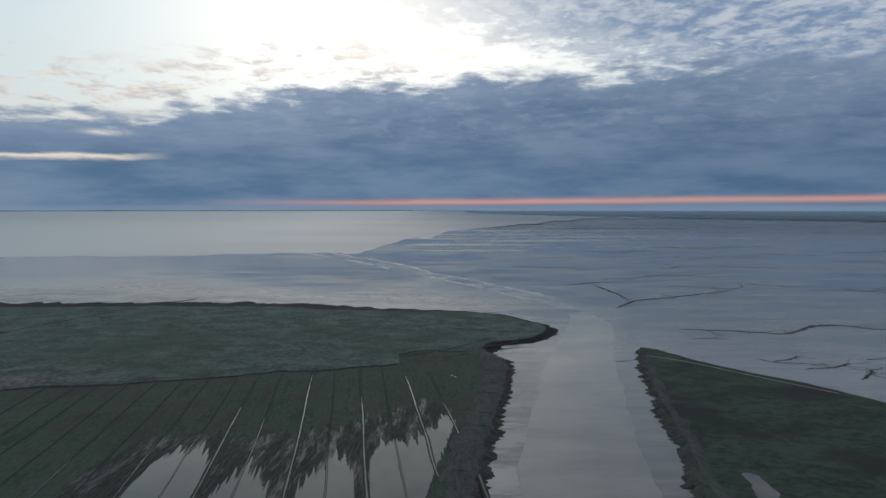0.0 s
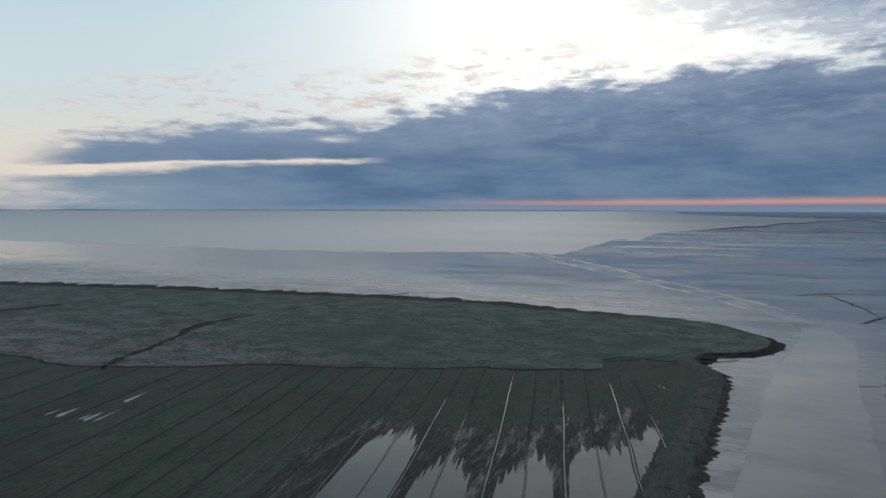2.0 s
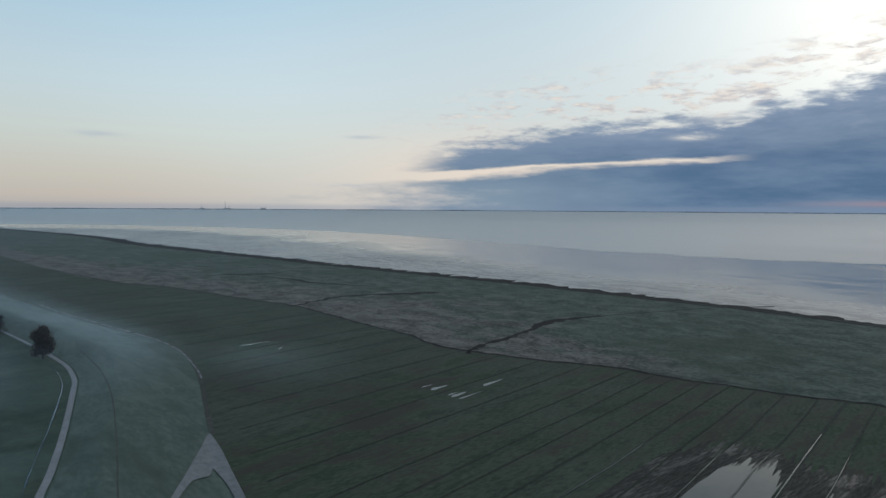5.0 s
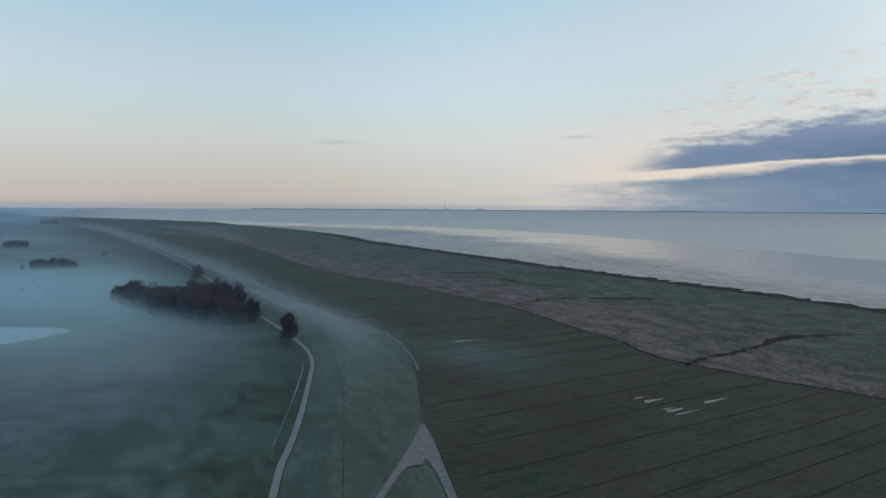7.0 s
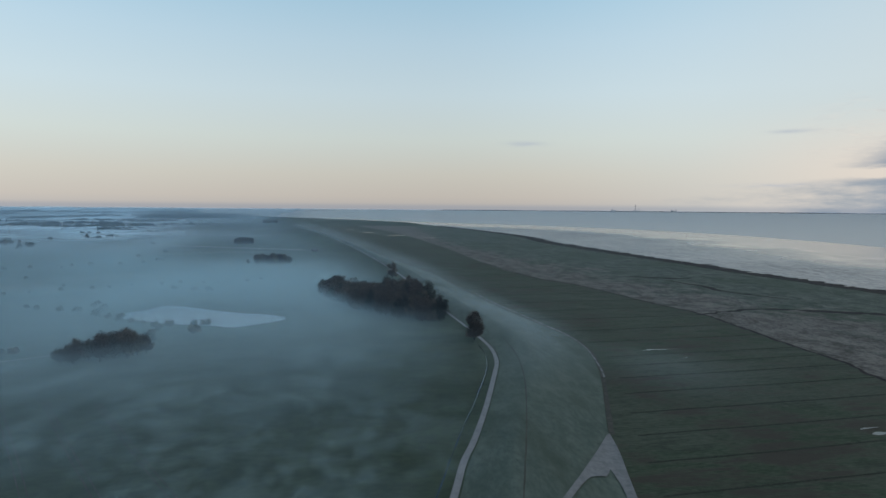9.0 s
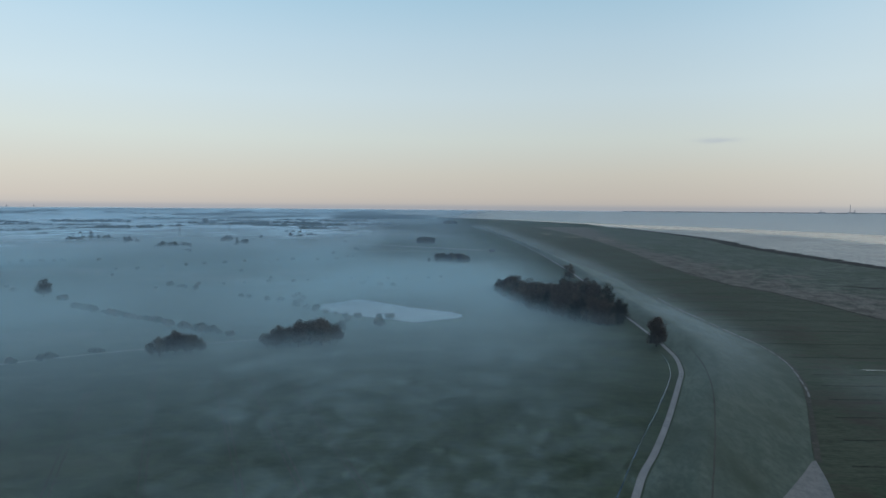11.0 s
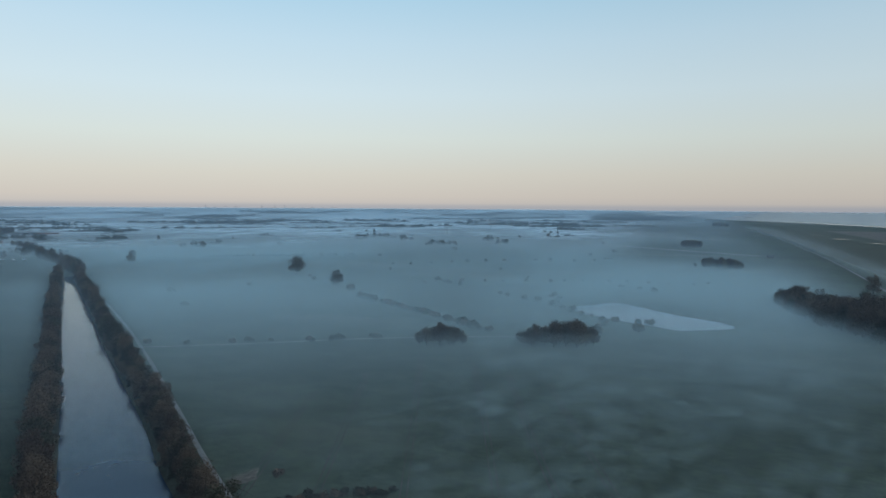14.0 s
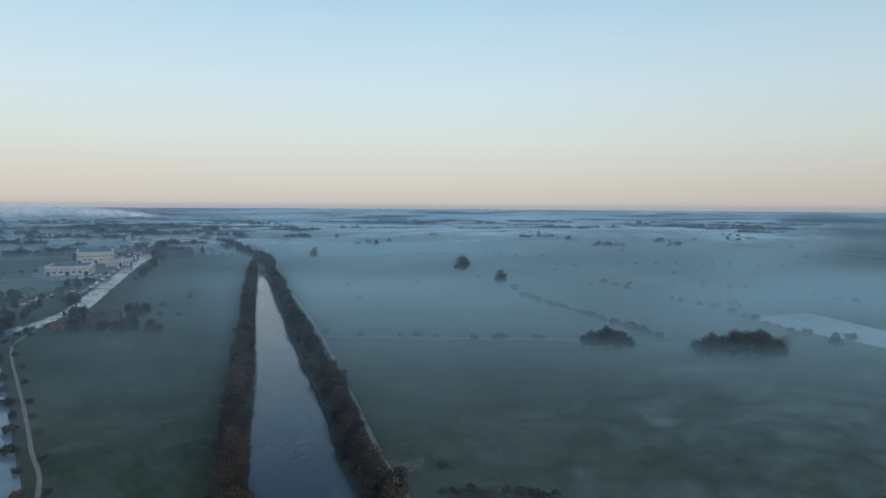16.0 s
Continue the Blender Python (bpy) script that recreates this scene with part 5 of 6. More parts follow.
def bay_haze(x, y):
    az = math.degrees(math.atan2(-x, y))
    return haze_density(x, y) * (1 - min(max((az - 55) / 30, 0), 1)) if az > -90 else 0.0


def land_haze(x, y):
    return haze_density(x, y) - bay_haze(x, y)


HAZE_R = [80, 110, 150, 190, 230, 280, 340, 420, 520, 650, 800, 1000, 1300, 1700, 2200, 2600, 3000, 3400, 3800, 4200, 4600, 4890]
# tinted sheets stand in for the light that far air scatters
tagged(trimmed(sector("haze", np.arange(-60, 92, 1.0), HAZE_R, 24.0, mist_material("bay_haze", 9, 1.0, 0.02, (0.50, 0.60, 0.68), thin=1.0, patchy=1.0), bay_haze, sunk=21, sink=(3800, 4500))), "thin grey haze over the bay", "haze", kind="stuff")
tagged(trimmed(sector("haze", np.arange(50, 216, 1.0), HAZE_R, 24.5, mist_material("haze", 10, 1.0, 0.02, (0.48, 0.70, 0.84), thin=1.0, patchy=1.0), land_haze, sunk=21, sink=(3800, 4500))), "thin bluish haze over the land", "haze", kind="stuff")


# ---------------------------------------------------------------- trees
def leaf_cloud(r, centres, radii, count, size, thin=1.0):
    """Small four-cornered leaves and twigs scattered in soft clumps."""
    n = len(centres)
    pick = r.integers(0, n, count)
    off = r.normal(size=(count, 3))
    off /= np.linalg.norm(off, axis=1)[:, None]
    off *= (r.random(count) ** 0.45)[:, None]
    mid = centres[pick] + off * radii[pick][:, None] * np.array((1, 1, 0.85))
    u = r.normal(size=(count, 3))
    u /= np.linalg.norm(u, axis=1)[:, None]
    v = np.cross(u, r.normal(size=(count, 3)))
    v /= np.linalg.norm(v, axis=1)[:, None]
    s = size * r.uniform(0.6, 1.3, count)[:, None]
    quads = np.stack([mid - u * s - v * s * thin, mid + u * s - v * s * thin * 0.6, mid + u * s * 0.8 + v * s * thin, mid - u * s * 0.7 + v * s * thin * 0.8], 1)
    return quads.reshape(-1, 3), np.arange(count * 4).reshape(-1, 4)


def tube(verts, faces, a, b, ra, rb, n=5):
    a, b = Vector(a), Vector(b)
    q = (b - a).to_track_quat("Z", "Y")
    k0 = len(verts)
    for p, rad in ((a, ra), (b, rb)):
        for i in range(n):
            t = 2 * math.pi * i / n
            verts.append(tuple(p + q @ Vector((math.cos(t) * rad, math.sin(t) * rad, 0))))
    for i in range(n):
        faces.append((k0 + i, k0 + (i + 1) % n, k0 + n + (i + 1) % n, k0 + n + i))


def make_tree(name, label, category, seed, h, w, base, leaves, size, material, thin=1.0, clumps=16, limbs=9, low=0.0, knot=1.0):
    """A tapered trunk that forks into limbs, and a ragged crown of clumps."""
    r = np.random.default_rng(seed)
    root = tagged(new(name), label, category)
    hc = (h - base) / 2
    centres, radii = [], []
    for i in range(clumps):
        d = r.normal(size=3)
        d /= np.linalg.norm(d)
        d *= r.random() ** 0.4 * 0.72
        if d[2] < -0.4 and low == 0:
            d[2] *= 0.5
        z = base + hc + d[2] * hc
        if low:   # a dome that reaches the ground
            z = base + (h - base) * (0.12 + 1.1 * abs(d[2]))
        centres.append((d[0] * w / 2, d[1] * w / 2, z))
        radii.append(min(w, h - base) * r.uniform(0.16, 0.27) * knot)
    centres, radii = np.array(centres), np.array(radii)
    verts, faces = [], []
    lean = r.normal(size=2) * 0.25
    fork = base + (h - base) * 0.25
    tube(verts, faces, (0, 0, -0.2), (lean[0] * 0.5, lean[1] * 0.5, fork * 0.5), h * 0.026, h * 0.02, 7)
    tube(verts, faces, (lean[0] * 0.5, lean[1] * 0.5, fork * 0.5), (lean[0], lean[1], fork), h * 0.02, h * 0.015, 7)
    tube(verts, faces, (lean[0], lean[1], fork), (lean[0] * 1.5, lean[1] * 1.5, h * 0.9), h * 0.015, h * 0.003, 5)
    for c in centres[:limbs]:
        knee = np.array((lean[0], lean[1], fork)) * 0.55 + c * 0.45 + np.array((0, 0, -0.06 * h))
        tube(verts, faces, (lean[0], lean[1], fork * r.uniform(0.8, 1.3)), knee, h * 0.010, h * 0.006, 4)
        tube(verts, faces, knee, c, h * 0.006, h * 0.002, 4)
        for _ in range(3):
            tip = c + r.normal(size=3) * radii[0] * 1.2
            tube(verts, faces, c, tip, h * 0.0022, h * 0.0008, 3)
    mesh_object("trunk", verts, faces, BARK, root)
    lv, lf = leaf_cloud(r, centres, radii, leaves, size, thin)
    lv[:, 2] = np.maximum(lv[:, 2], 0.05)
    mesh_object("crown", lv.tolist(), lf.tolist(), material, root)
    return root


def make_bush(name, label, seed, h, w, leaves, size, material):
    r = np.random.default_rng(seed)
    n = 6
    c = np.stack([r.uniform(-0.3, 0.3, n) * w, r.uniform(-0.3, 0.3, n) * w, r.uniform(0.3, 0.6, n) * h], 1)
    lv, lf = leaf_cloud(r, c, np.full(n, h * 0.45), leaves, size)
    lv[:, 2] = np.maximum(lv[:, 2], 0.02)
    return tagged(mesh_object(name, lv.tolist(), lf.tolist(), material), label, "bush")


def spread(things, places, group, seed, low=0.8, high=1.2):
    """Puts a copy of one of the things at each place, turned and sized at random. The first of each kind is used up last."""
    r = random.Random(seed)
    for x, y in places:
        ob = r.choice(things)
        s = r.uniform(low, high)
        c = copy_thing(ob, pose(x, y, lift_at(x, y), 0, 0, r.uniform(0, 360)))
        c.scale = (s * r.uniform(0.9, 1.1), s * r.uniform(0.9, 1.1), s)
        tagged(c, group=group)


def drop_models(things):
    for ob in things:
        for o in (*ob.children_recursive, ob):
            bpy.data.objects.remove(o)


def row_along(line, step, side, jitter, seed):
    r = random.Random(seed)
    p = np.array(line)
    s = np.r_[0, np.cumsum(np.linalg.norm(np.diff(p, axis=0), axis=1))]
    out, v = [], 0.0
    while v < s[-1]:
        i = min(int(np.searchsorted(s, v)), len(p) - 1)
        d = p[min(i + 1, len(p) - 1)] - p[max(i - 1, 0)]
        nrm = np.array((-d[1], d[0])) / np.linalg.norm(d)
        q = np.array((np.interp(v, s, p[:, 0]), np.interp(v, s, p[:, 1]))) + nrm * (side + r.uniform(-jitter, jitter))
        out.append((q[0], q[1]))
        v += step * r.uniform(0.7, 1.3)
    return out


CANAL_TREES = [make_tree("canal_tree", "dark bushy tree crowding the canal bank", "tree", 100 + i, 10.5 + i * 0.7, 8.5, 0.6, 4200, 0.15, (LEAF_BROWN, LEAF_BROWN, LEAF)[i % 3], thin=0.7, clumps=20, low=1) for i in range(6)]
west = [q for q in row_along(cl, 4.6, 3.6, 1.3, 3) if math.hypot(*q) > 105]
east = [q for q in row_along(cr, 4.4, -5.0, 1.2, 4) if math.hypot(*q) > 120]
spread(CANAL_TREES, west, "trees along the canal", 5, 0.8, 1.25)
spread(CANAL_TREES, east, "trees along the canal", 6, 0.75, 1.15)
spread(CANAL_TREES, [q for q in row_along(cr, 9.0, -1.8, 0.8, 7) if math.hypot(*q) > 120], "trees along the canal", 7, 0.35, 0.6)
WOOD_TREES = [make_tree("woodland_tree", "dark leafless tree in a dense small wood", "tree", 200 + i, 13.5 + 0.7 * i, 11.5, 0.5, 4200, 0.27, (LEAF_BROWN, LEAF_BROWN, LEAF)[i % 3], thin=0.42, clumps=34, low=1, knot=0.8) for i in range(5)]
rnd = random.Random(8)
wood = []
while len(wood) < 105:
    s, v = rnd.random(), rnd.uniform(-0.45, 0.8)
    front = np.array((np.interp(s, [0, 0.3, 0.6, 0.85, 1], [-540, -498, -448, -408, -390]), np.interp(s, [0, 0.3, 0.6, 0.85, 1], [-42, -24, 1, 23, 36])))
    wide = np.interp(s, [0, 0.2, 0.6, 0.9, 1], [8, 16, 32, 22, 8])
    q = front + np.array((-0.28, 0.96)) * v * wide
    if all(math.hypot(q[0] - a, q[1] - b) > 3.4 for a, b, _ in wood):
        wood.append((q[0], q[1], float(np.interp(s, [0, 0.12, 0.3, 0.45, 0.6, 0.8, 0.93, 1], [0.75, 1.1, 0.95, 1.1, 1.55, 1.4, 0.95, 0.6])) * (0.85 + 0.25 * v)))
for i, (x, y, s) in enumerate(wood):
    spread(WOOD_TREES, [(x, y)], "trees of the wood by the dike", 900 + i, s * 0.9, s * 1.1)
spread(WOOD_TREES[3:], [(-640, 20), (-476, 30)], "trees of the wood by the dike", 10, 1.1, 1.2)
LONE = make_tree("lone_tree", "tall dark tree standing alone beside the road", "tree", 304, 18.0, 11.0, 0.8, 5200, 0.26, LEAF_BROWN, clumps=46, low=1)
LONE.matrix_basis = pose(-334, 53.5, 0)
# round leafless trees standing in the mist
BARE = [make_tree("round_tree", "round leafless tree rising from the mist", "tree", 310 + i, 19.0, 18.5, -2.0, 8000, 0.40, LEAF_BROWN, thin=0.2, clumps=110, limbs=40, knot=0.55) for i in range(2)]
spread(BARE[:1], [(-485, -479)], "leafless trees in the meadow", 11, 1.12, 1.16)
spread(BARE[1:], [(-433, -379)], "leafless trees in the meadow", 12, 0.86, 0.9)
spread(BARE, [(-466, -737), (-685, -886)], "leafless trees in the meadow", 13, 0.7, 0.85)
CLUMP = [make_tree("meadow_tree", "low broad tree in a clump rising from the mist", "tree", 320 + i, 11.4 + 0.6 * i, 10.8 - 0.3 * i, -1.5, 4800, 0.26, LEAF_BROWN, thin=0.4, clumps=50, limbs=16, knot=0.85) for i in range(4)]


def copse(models, cx, cy, length, depth, turn, n, group, seed, top, low=0.45):
    """A domed group of trees, tall in the middle and low at its rim."""
    r, placed = random.Random(seed), []
    t, tries = radians(turn), 0
    while len(placed) < n and tries < 4000:
        tries += 1
        u, v = r.uniform(-1, 1), r.uniform(-1, 1)
        q = (cx + u * length / 2 * math.cos(t) - v * depth / 2 * math.sin(t), cy + u * length / 2 * math.sin(t) + v * depth / 2 * math.cos(t))
        if u * u + v * v < 1 and all(math.hypot(q[0] - p[0], q[1] - p[1]) > 0.55 * math.sqrt(length * depth / n) for p in placed):
            placed.append(q)
            s = top * (low + (1 - low) * math.sqrt(1 - u * u - 0.4 * v * v if u * u + 0.4 * v * v < 1 else 0)) * r.uniform(0.85, 1.1)
            spread(models, [q], group, seed * 100 + len(placed), s * 0.97, s * 1.03)


for i, (u, v, s_) in enumerate(((-17, 1, 0.78), (-12.5, -3, 0.98), (-11, 4, 0.9), (-6, 1, 0.9), (-2, -4, 1.12), (0, 4, 1.05), (4.5, 0, 1.22), (9.5, -3, 1.26), (10, 4, 1.1), (14.5, 0, 1.08), (18.5, 2, 0.82))):
    spread(CLUMP, [(-306 - 0.469 * u - 0.883 * v, -122 + 0.883 * u - 0.469 * v)], "trees of the near clump", 140 + i, s_ * 0.97, s_ * 1.03)
for i, (u, v, s_) in enumerate(((-11, 1, 0.55), (-7, -2, 0.78), (-4, 2.5, 0.72), (-0.5, -1, 1.02), (4, 2, 0.84), (6.5, -2, 0.86), (11, 1, 0.6))):
    spread(CLUMP, [(-275.5 - 0.469 * u - 0.883 * v, -172 + 0.883 * u - 0.469 * v)], "trees of the small clump", 150 + i, s_ * 0.97, s_ * 1.03)
spread(CLUMP, [(-324, -122), (-333, -118)], "trees of the near clump", 16, 0.3, 0.4)
copse(CLUMP, -806, -124, 54, 20, 84, 18, "trees of the round copse", 17, 1.15, 0.45)
copse(CLUMP, -1213, -232, 36, 18, 84, 14, "trees of the small copse", 18, 1.3, 0.6)
copse(WOOD_TREES, -2690, -410, 66, 26, 84, 12, "trees of the far copse", 19, 1.3, 0.7)
copse(WOOD_TREES, -708, -1600, 44, 30, 24, 16, "trees of the tall copse", 20, 1.5, 0.75)
# wooded strip beyond the end of the canal
strip_line = glide([(-352, -650), (-385, -720), (-420, -812), (-452, -928), (-500, -1050), (-531, -1158)], 8.0)
spread(WOOD_TREES, row_along(strip_line, 8.5, 0, 9.0, 21), "trees beyond the canal", 22, 0.7, 1.0)
# farm garden, harbour and river trees
spread(CANAL_TREES + CLUMP[:2], [(-96 - 2.4 * i + rnd.uniform(-3, 3), -398 + 2.6 * i + rnd.uniform(-8, 8)) for i in range(15)] + [(-112, -462), (-118, -455), (-108, -440), (-128, -372), (-124, -380), (-126, -366)], "trees round the farm", 23, 0.45, 0.75)
RED = make_tree("copper_tree", "low tree with copper-red foliage", "tree", 330, 8.0, 9.0, 0.8, 1400, 0.28, LEAF_RED, low=1)
RED.matrix_basis = pose(-104, -409, 0)
spread([RED], [(-97, -404), (-109, -402)], "copper-red trees at the farm", 24, 0.6, 0.8)
spread(CANAL_TREES + WOOD_TREES, [(-60, -414), (-66, -424), (-73, -432), (-64, -404), (-36, -430), (-45, -450), (-42, -400), (-118, -487), (-124, -498), (-92, -538), (-80, -530), (-86, -548), (-70, -520), (-100, -556), (-60, -500), (-140, -590), (-150, -600)], "trees round the harbour", 25, 0.5, 0.85)
spread(WOOD_TREES, [(-320 - 16 * i + rnd.uniform(-8, 8), -890 - 9 * i + rnd.uniform(-22, 22)) for i in range(9)], "trees behind the harbour", 26, 0.6, 0.9)
spread(CANAL_TREES, [(-216, -640), (-228, -668), (-244, -702), (-266, -750), (-282, -790), (-304, -830)], "trees on the river bank", 27, 0.5, 0.8)
BUSH = [make_bush("bush", "low dark bush half sunk in mist", 400 + i, 3.0, 4.5, 420, 0.24, (LEAF, LEAF_BROWN)[i % 2]) for i in range(3)]
hedge = glide([(-391, -316), (-378, -290), (-354, -238), (-335, -202), (-317, -163)], 6.0)
spread(BUSH, row_along(hedge, 6.5, 0, 1.6, 31), "bushes of the long hedge", 32, 0.9, 1.7)
spread(BUSH, row_along(glide([(-591, -726), (-625, -695), (-670, -655), (-720, -600)], 8.0), 11.0, 0, 1.0, 33), "bushes along the lane", 34, 1.2, 1.9)
spread(BUSH, row_along(glide([(-182, -312), (-226, -256), (-255, -225), (-272, -205)], 8.0), 17.0, 2.0, 4.0, 35), "bushes along the field track", 36, 0.6, 1.0)
spread(BUSH, row_along(glide([(-350, -110), (-395, -125), (-428, -168), (-480, -190)], 8.0), 9.0, 3.0, 4.0, 37), "bushes round the pale field", 38, 0.6, 1.3)
spread(BUSH, row_along(glide([(-500, -330), (-560, -260), (-600, -180), (-640, -90)], 8.0), 19.0, 0, 9.0, 39), "bushes in the meadow", 40, 0.6, 1.3)
spread(BUSH, row_along(glide([(-640, -470), (-760, -360), (-860, -260)], 8.0), 24.0, 0, 16.0, 41), "bushes in the meadow", 42, 0.8, 1.5)
spread(BUSH, row_along(glide(PATH[1:], 4.0), 17.0, 4.0, 1.6, 43), "bushes along the footpath", 44, 0.7, 1.15)
spread(BUSH, row_along(glide(PATH[1:], 4.0), 26.0, -2.8, 0.6, 45), "bushes along the footpath", 46, 0.5, 0.8)
spread(BUSH, [(-106 - i * 0.9 + rnd.uniform(-1.5, 1.5), -112 + 0.95 * i + rnd.uniform(-1.5, 1.5)) for i in range(22)], "brown scrub below the meadow", 48, 0.35, 0.75)
spread(BUSH, [(-117, -122), (-152, -420), (-160, -410), (-166, -455), (-196, -480), (-205, -500)], "bushes in the meadow", 47, 0.7, 1.2)


# low growth and hedge remnants in the mist
spread(BUSH, row_along(glide([(-504, -769), (-557, -754), (-596, -724), (-634, -693), (-660, -658)], 4.0), 6.5, 0, 1.2, 51), "bushes along the lane", 52, 0.7, 1.25)
spread(BUSH, [(-515, -326), (-504, -306), (-494, -289), (-464, -234), (-459, -225), (-449, -206), (-446, -193)], "bushes of the broken hedge", 53, 1.1, 1.7)
spread(BUSH, [(-564, -166), (-554, -147), (-549, -134), (-647, -325), (-587, -265), (-923, -318), (-868, -269), (-390, -104), (-392, -98), (-353, -118), (-390, -118), (-368, -98), (-479, -455), (-421, -353)], "bushes in the meadow", 54, 1.0, 1.8)
spread(BUSH, [(-328, -464), (-288, -392), (-393, -445), (-459, -429), (-581, -430), (-697, -674), (-229, -260), (-247, -235), (-254, -226), (-257, -225), (-272, -213)], "bushes in the meadow", 55, 0.8, 1.4)
spread(CLUMP, [(-531, -837), (-776, -1136), (-1304, -1015), (-1341, -1072), (-1205, -851), (-1124, -914), (-1206, -614), (-1162, -615), (-1318, -616), (-1376, -573), (-1539, -615), (-908, -1078)], "small trees far out in the meadow", 56, 0.75, 1.15)


def far_wood(x, y, length, width, turn, seed, h=14.0):
    """A distant belt of trees: many small leaf clumps on hidden stems."""
    r = np.random.default_rng(seed)
    n = max(int(length * width / 90), 6)
    a = np.radians(turn)
    s, v = r.uniform(-0.5, 0.5, n) * length, r.uniform(-0.5, 0.5, n) * width
    cx, cy = x + s * np.cos(a) - v * np.sin(a), y + s * np.sin(a) + v * np.cos(a)
    wave = np.array([noise.noise(Vector((v_ / 22, seed, 0))) for v_ in s])
    hh = h * r.uniform(0.6, 1.1, n) * np.clip(0.85 + 0.8 * wave, 0.35, 1.3) * np.clip((0.5 - np.abs(s) / length) * 6, 0.4, 1)
    cz = np.array([lift_at(p, q) for p, q in zip(cx, cy)]) + hh * 0.5
    lv, lf = leaf_cloud(r, np.stack([cx, cy, cz], 1), hh * 0.55, min(n * (90 if math.hypot(x, y) < 2100 else 36), 9000), 0.9 if math.hypot(x, y) < 2100 else 1.5)
    tagged(mesh_object("far_wood", lv.tolist(), lf.tolist(), LEAF), "distant dark belt of trees in the mist", "woodland", kind="stuff")


def at_sight(az, r):
    q = polar(az, r)
    return float(q[0]), float(q[1])


rw = random.Random(77)
# tree belts and gardens round the harbour town
for x, y, length, width, turn, h in ((-232, -1232, 95, 40, -40, 14), (-285, -1150, 40, 20, 10, 12), (-510, -1622, 175, 45, -33, 17), (-640, -1560, 60, 25, -30, 15), (-200, -1330, 120, 30, -20, 13), (-330, -1420, 150, 30, -20, 13),
                                     (-440, -1900, 240, 40, -20, 14), (-620, -1850, 200, 40, -25, 14), (-300, -1700, 160, 30, -15, 13), (-420, -1120, 60, 18, -35, 10), (-170, -640, 24, 8, 70, 5), (-104, -545, 34, 9, 10, 6), (-92, -568, 30, 9, 10, 6), (-150, -770, 60, 10, 20, 6)):
    far_wood(x, y, length, width, turn, int(-x * 7 - y), h)
spread_near = [(-84, -452), (-76, -444), (-90, -470), (-70, -428), (-66, -412), (-62, -398), (-58, -384), (-96, -486), (-102, -500), (-88, -500), (-78, -476), (-70, -462), (-60, -440), (-52, -416), (-84, -520), (-96, -528)]
spread(CANAL_TREES + CLUMP, spread_near, "trees round the harbour", 28, 0.45, 0.8)
copse(CANAL_TREES + CLUMP, -112, -447, 20, 12, 30, 7, "trees round the farm", 29, 0.6)
copse(CANAL_TREES + CLUMP, -140, -425, 26, 16, 60, 9, "trees round the farm", 30, 0.8)
spread(CANAL_TREES + CLUMP, [(-200 - 14 * i + rnd.uniform(-4, 4), -618 - 31 * i + rnd.uniform(-5, 5)) for i in range(8)], "trees on the river bank", 31, 0.45, 0.9)
for az, r, length, width in ((122, 1180, 60, 20), (127.5, 1480, 75, 14), (128.8, 1400, 40, 12), (125.0, 1350, 35, 14), (117.5, 1350, 45, 18), (116.5, 1230, 30, 14), (112.5, 1700, 60, 16), (112.0, 1450, 40, 16), (110.8, 1500, 30, 12), (108.0, 1750, 90, 16),
                             (119.6, 2350, 80, 30), (131, 1700, 30, 10), (137, 1500, 40, 12), (141, 1250, 40, 12), (143.5, 1160, 35, 12), (150.5, 1800, 120, 40), (149, 1380, 80, 24), (155, 1500, 110, 30), (160, 1600, 160, 30), (164, 1420, 120, 24), (168, 1500, 140, 24),
                             (158, 1950, 200, 30), (165, 2050, 260, 30), (152, 2300, 160, 30), (146, 2600, 240, 40), (139, 2700, 300, 40), (133, 2500, 220, 40), (128, 2900, 360, 40), (123, 3100, 300, 40), (114, 2600, 420, 70), (110, 2900, 520, 60), (106, 3200, 420, 60), (102, 3500, 260, 30)):
    x, y = at_sight(az, r)
    far_wood(x, y, length, width, math.degrees(math.atan2(y, x)) + 90 + rw.uniform(-14, 14), int(az * 31 + r))
for (x0, y0), (x1, y1), width in (((-2772, -1478), (-3121, -1196), 70), ((-2120, -871), (-2364, -848), 30), ((-3235, -1053), (-3360, -752), 60), ((-1440, -2032), (-1758, -1846), 60), ((-1962, -2134), (-2034, -1775), 40), ((-2132, -1860), (-2247, -1515), 45), ((-844, -1426), (-1009, -1551), 30),
                              ((-1989, -2708), (-2162, -2493), 60), ((-2635, -2834), (-2707, -2653), 60), ((-2225, -1330), (-2225, -1245), 30), ((-1969, -890), (-1969, -825), 26)):
    far_wood((x0 + x1) / 2, (y0 + y1) / 2, math.hypot(x1 - x0, y1 - y0), width, math.degrees(math.atan2(y1 - y0, x1 - x0)), int(-x0), 15.0)
for i in range(95):
    az, r = rw.uniform(105, 176), rw.uniform(1900, 3950)
    x, y = at_sight(az, r)
    far_wood(x, y, rw.uniform(110, 460), rw.uniform(20, 50), math.degrees(math.atan2(y, x)) + 90 + rw.uniform(-20, 20), 500 + i, rw.uniform(10, 16))
for i in range(30):
    az, r = rw.uniform(149, 174), rw.uniform(1000, 2000)
    x, y = at_sight(az, r)
    far_wood(x, y, rw.uniform(25, 110), rw.uniform(12, 26), math.degrees(math.atan2(y, x)) + 90 + rw.uniform(-25, 25), 800 + i, rw.uniform(9, 15))
for i in range(40):
    az, r = rw.uniform(106, 172), rw.uniform(900, 2200)
    x, y = at_sight(az, r)
    spread(BUSH, [(x, y)], "bushes in the meadow", 600 + i, 0.9, 2.2)
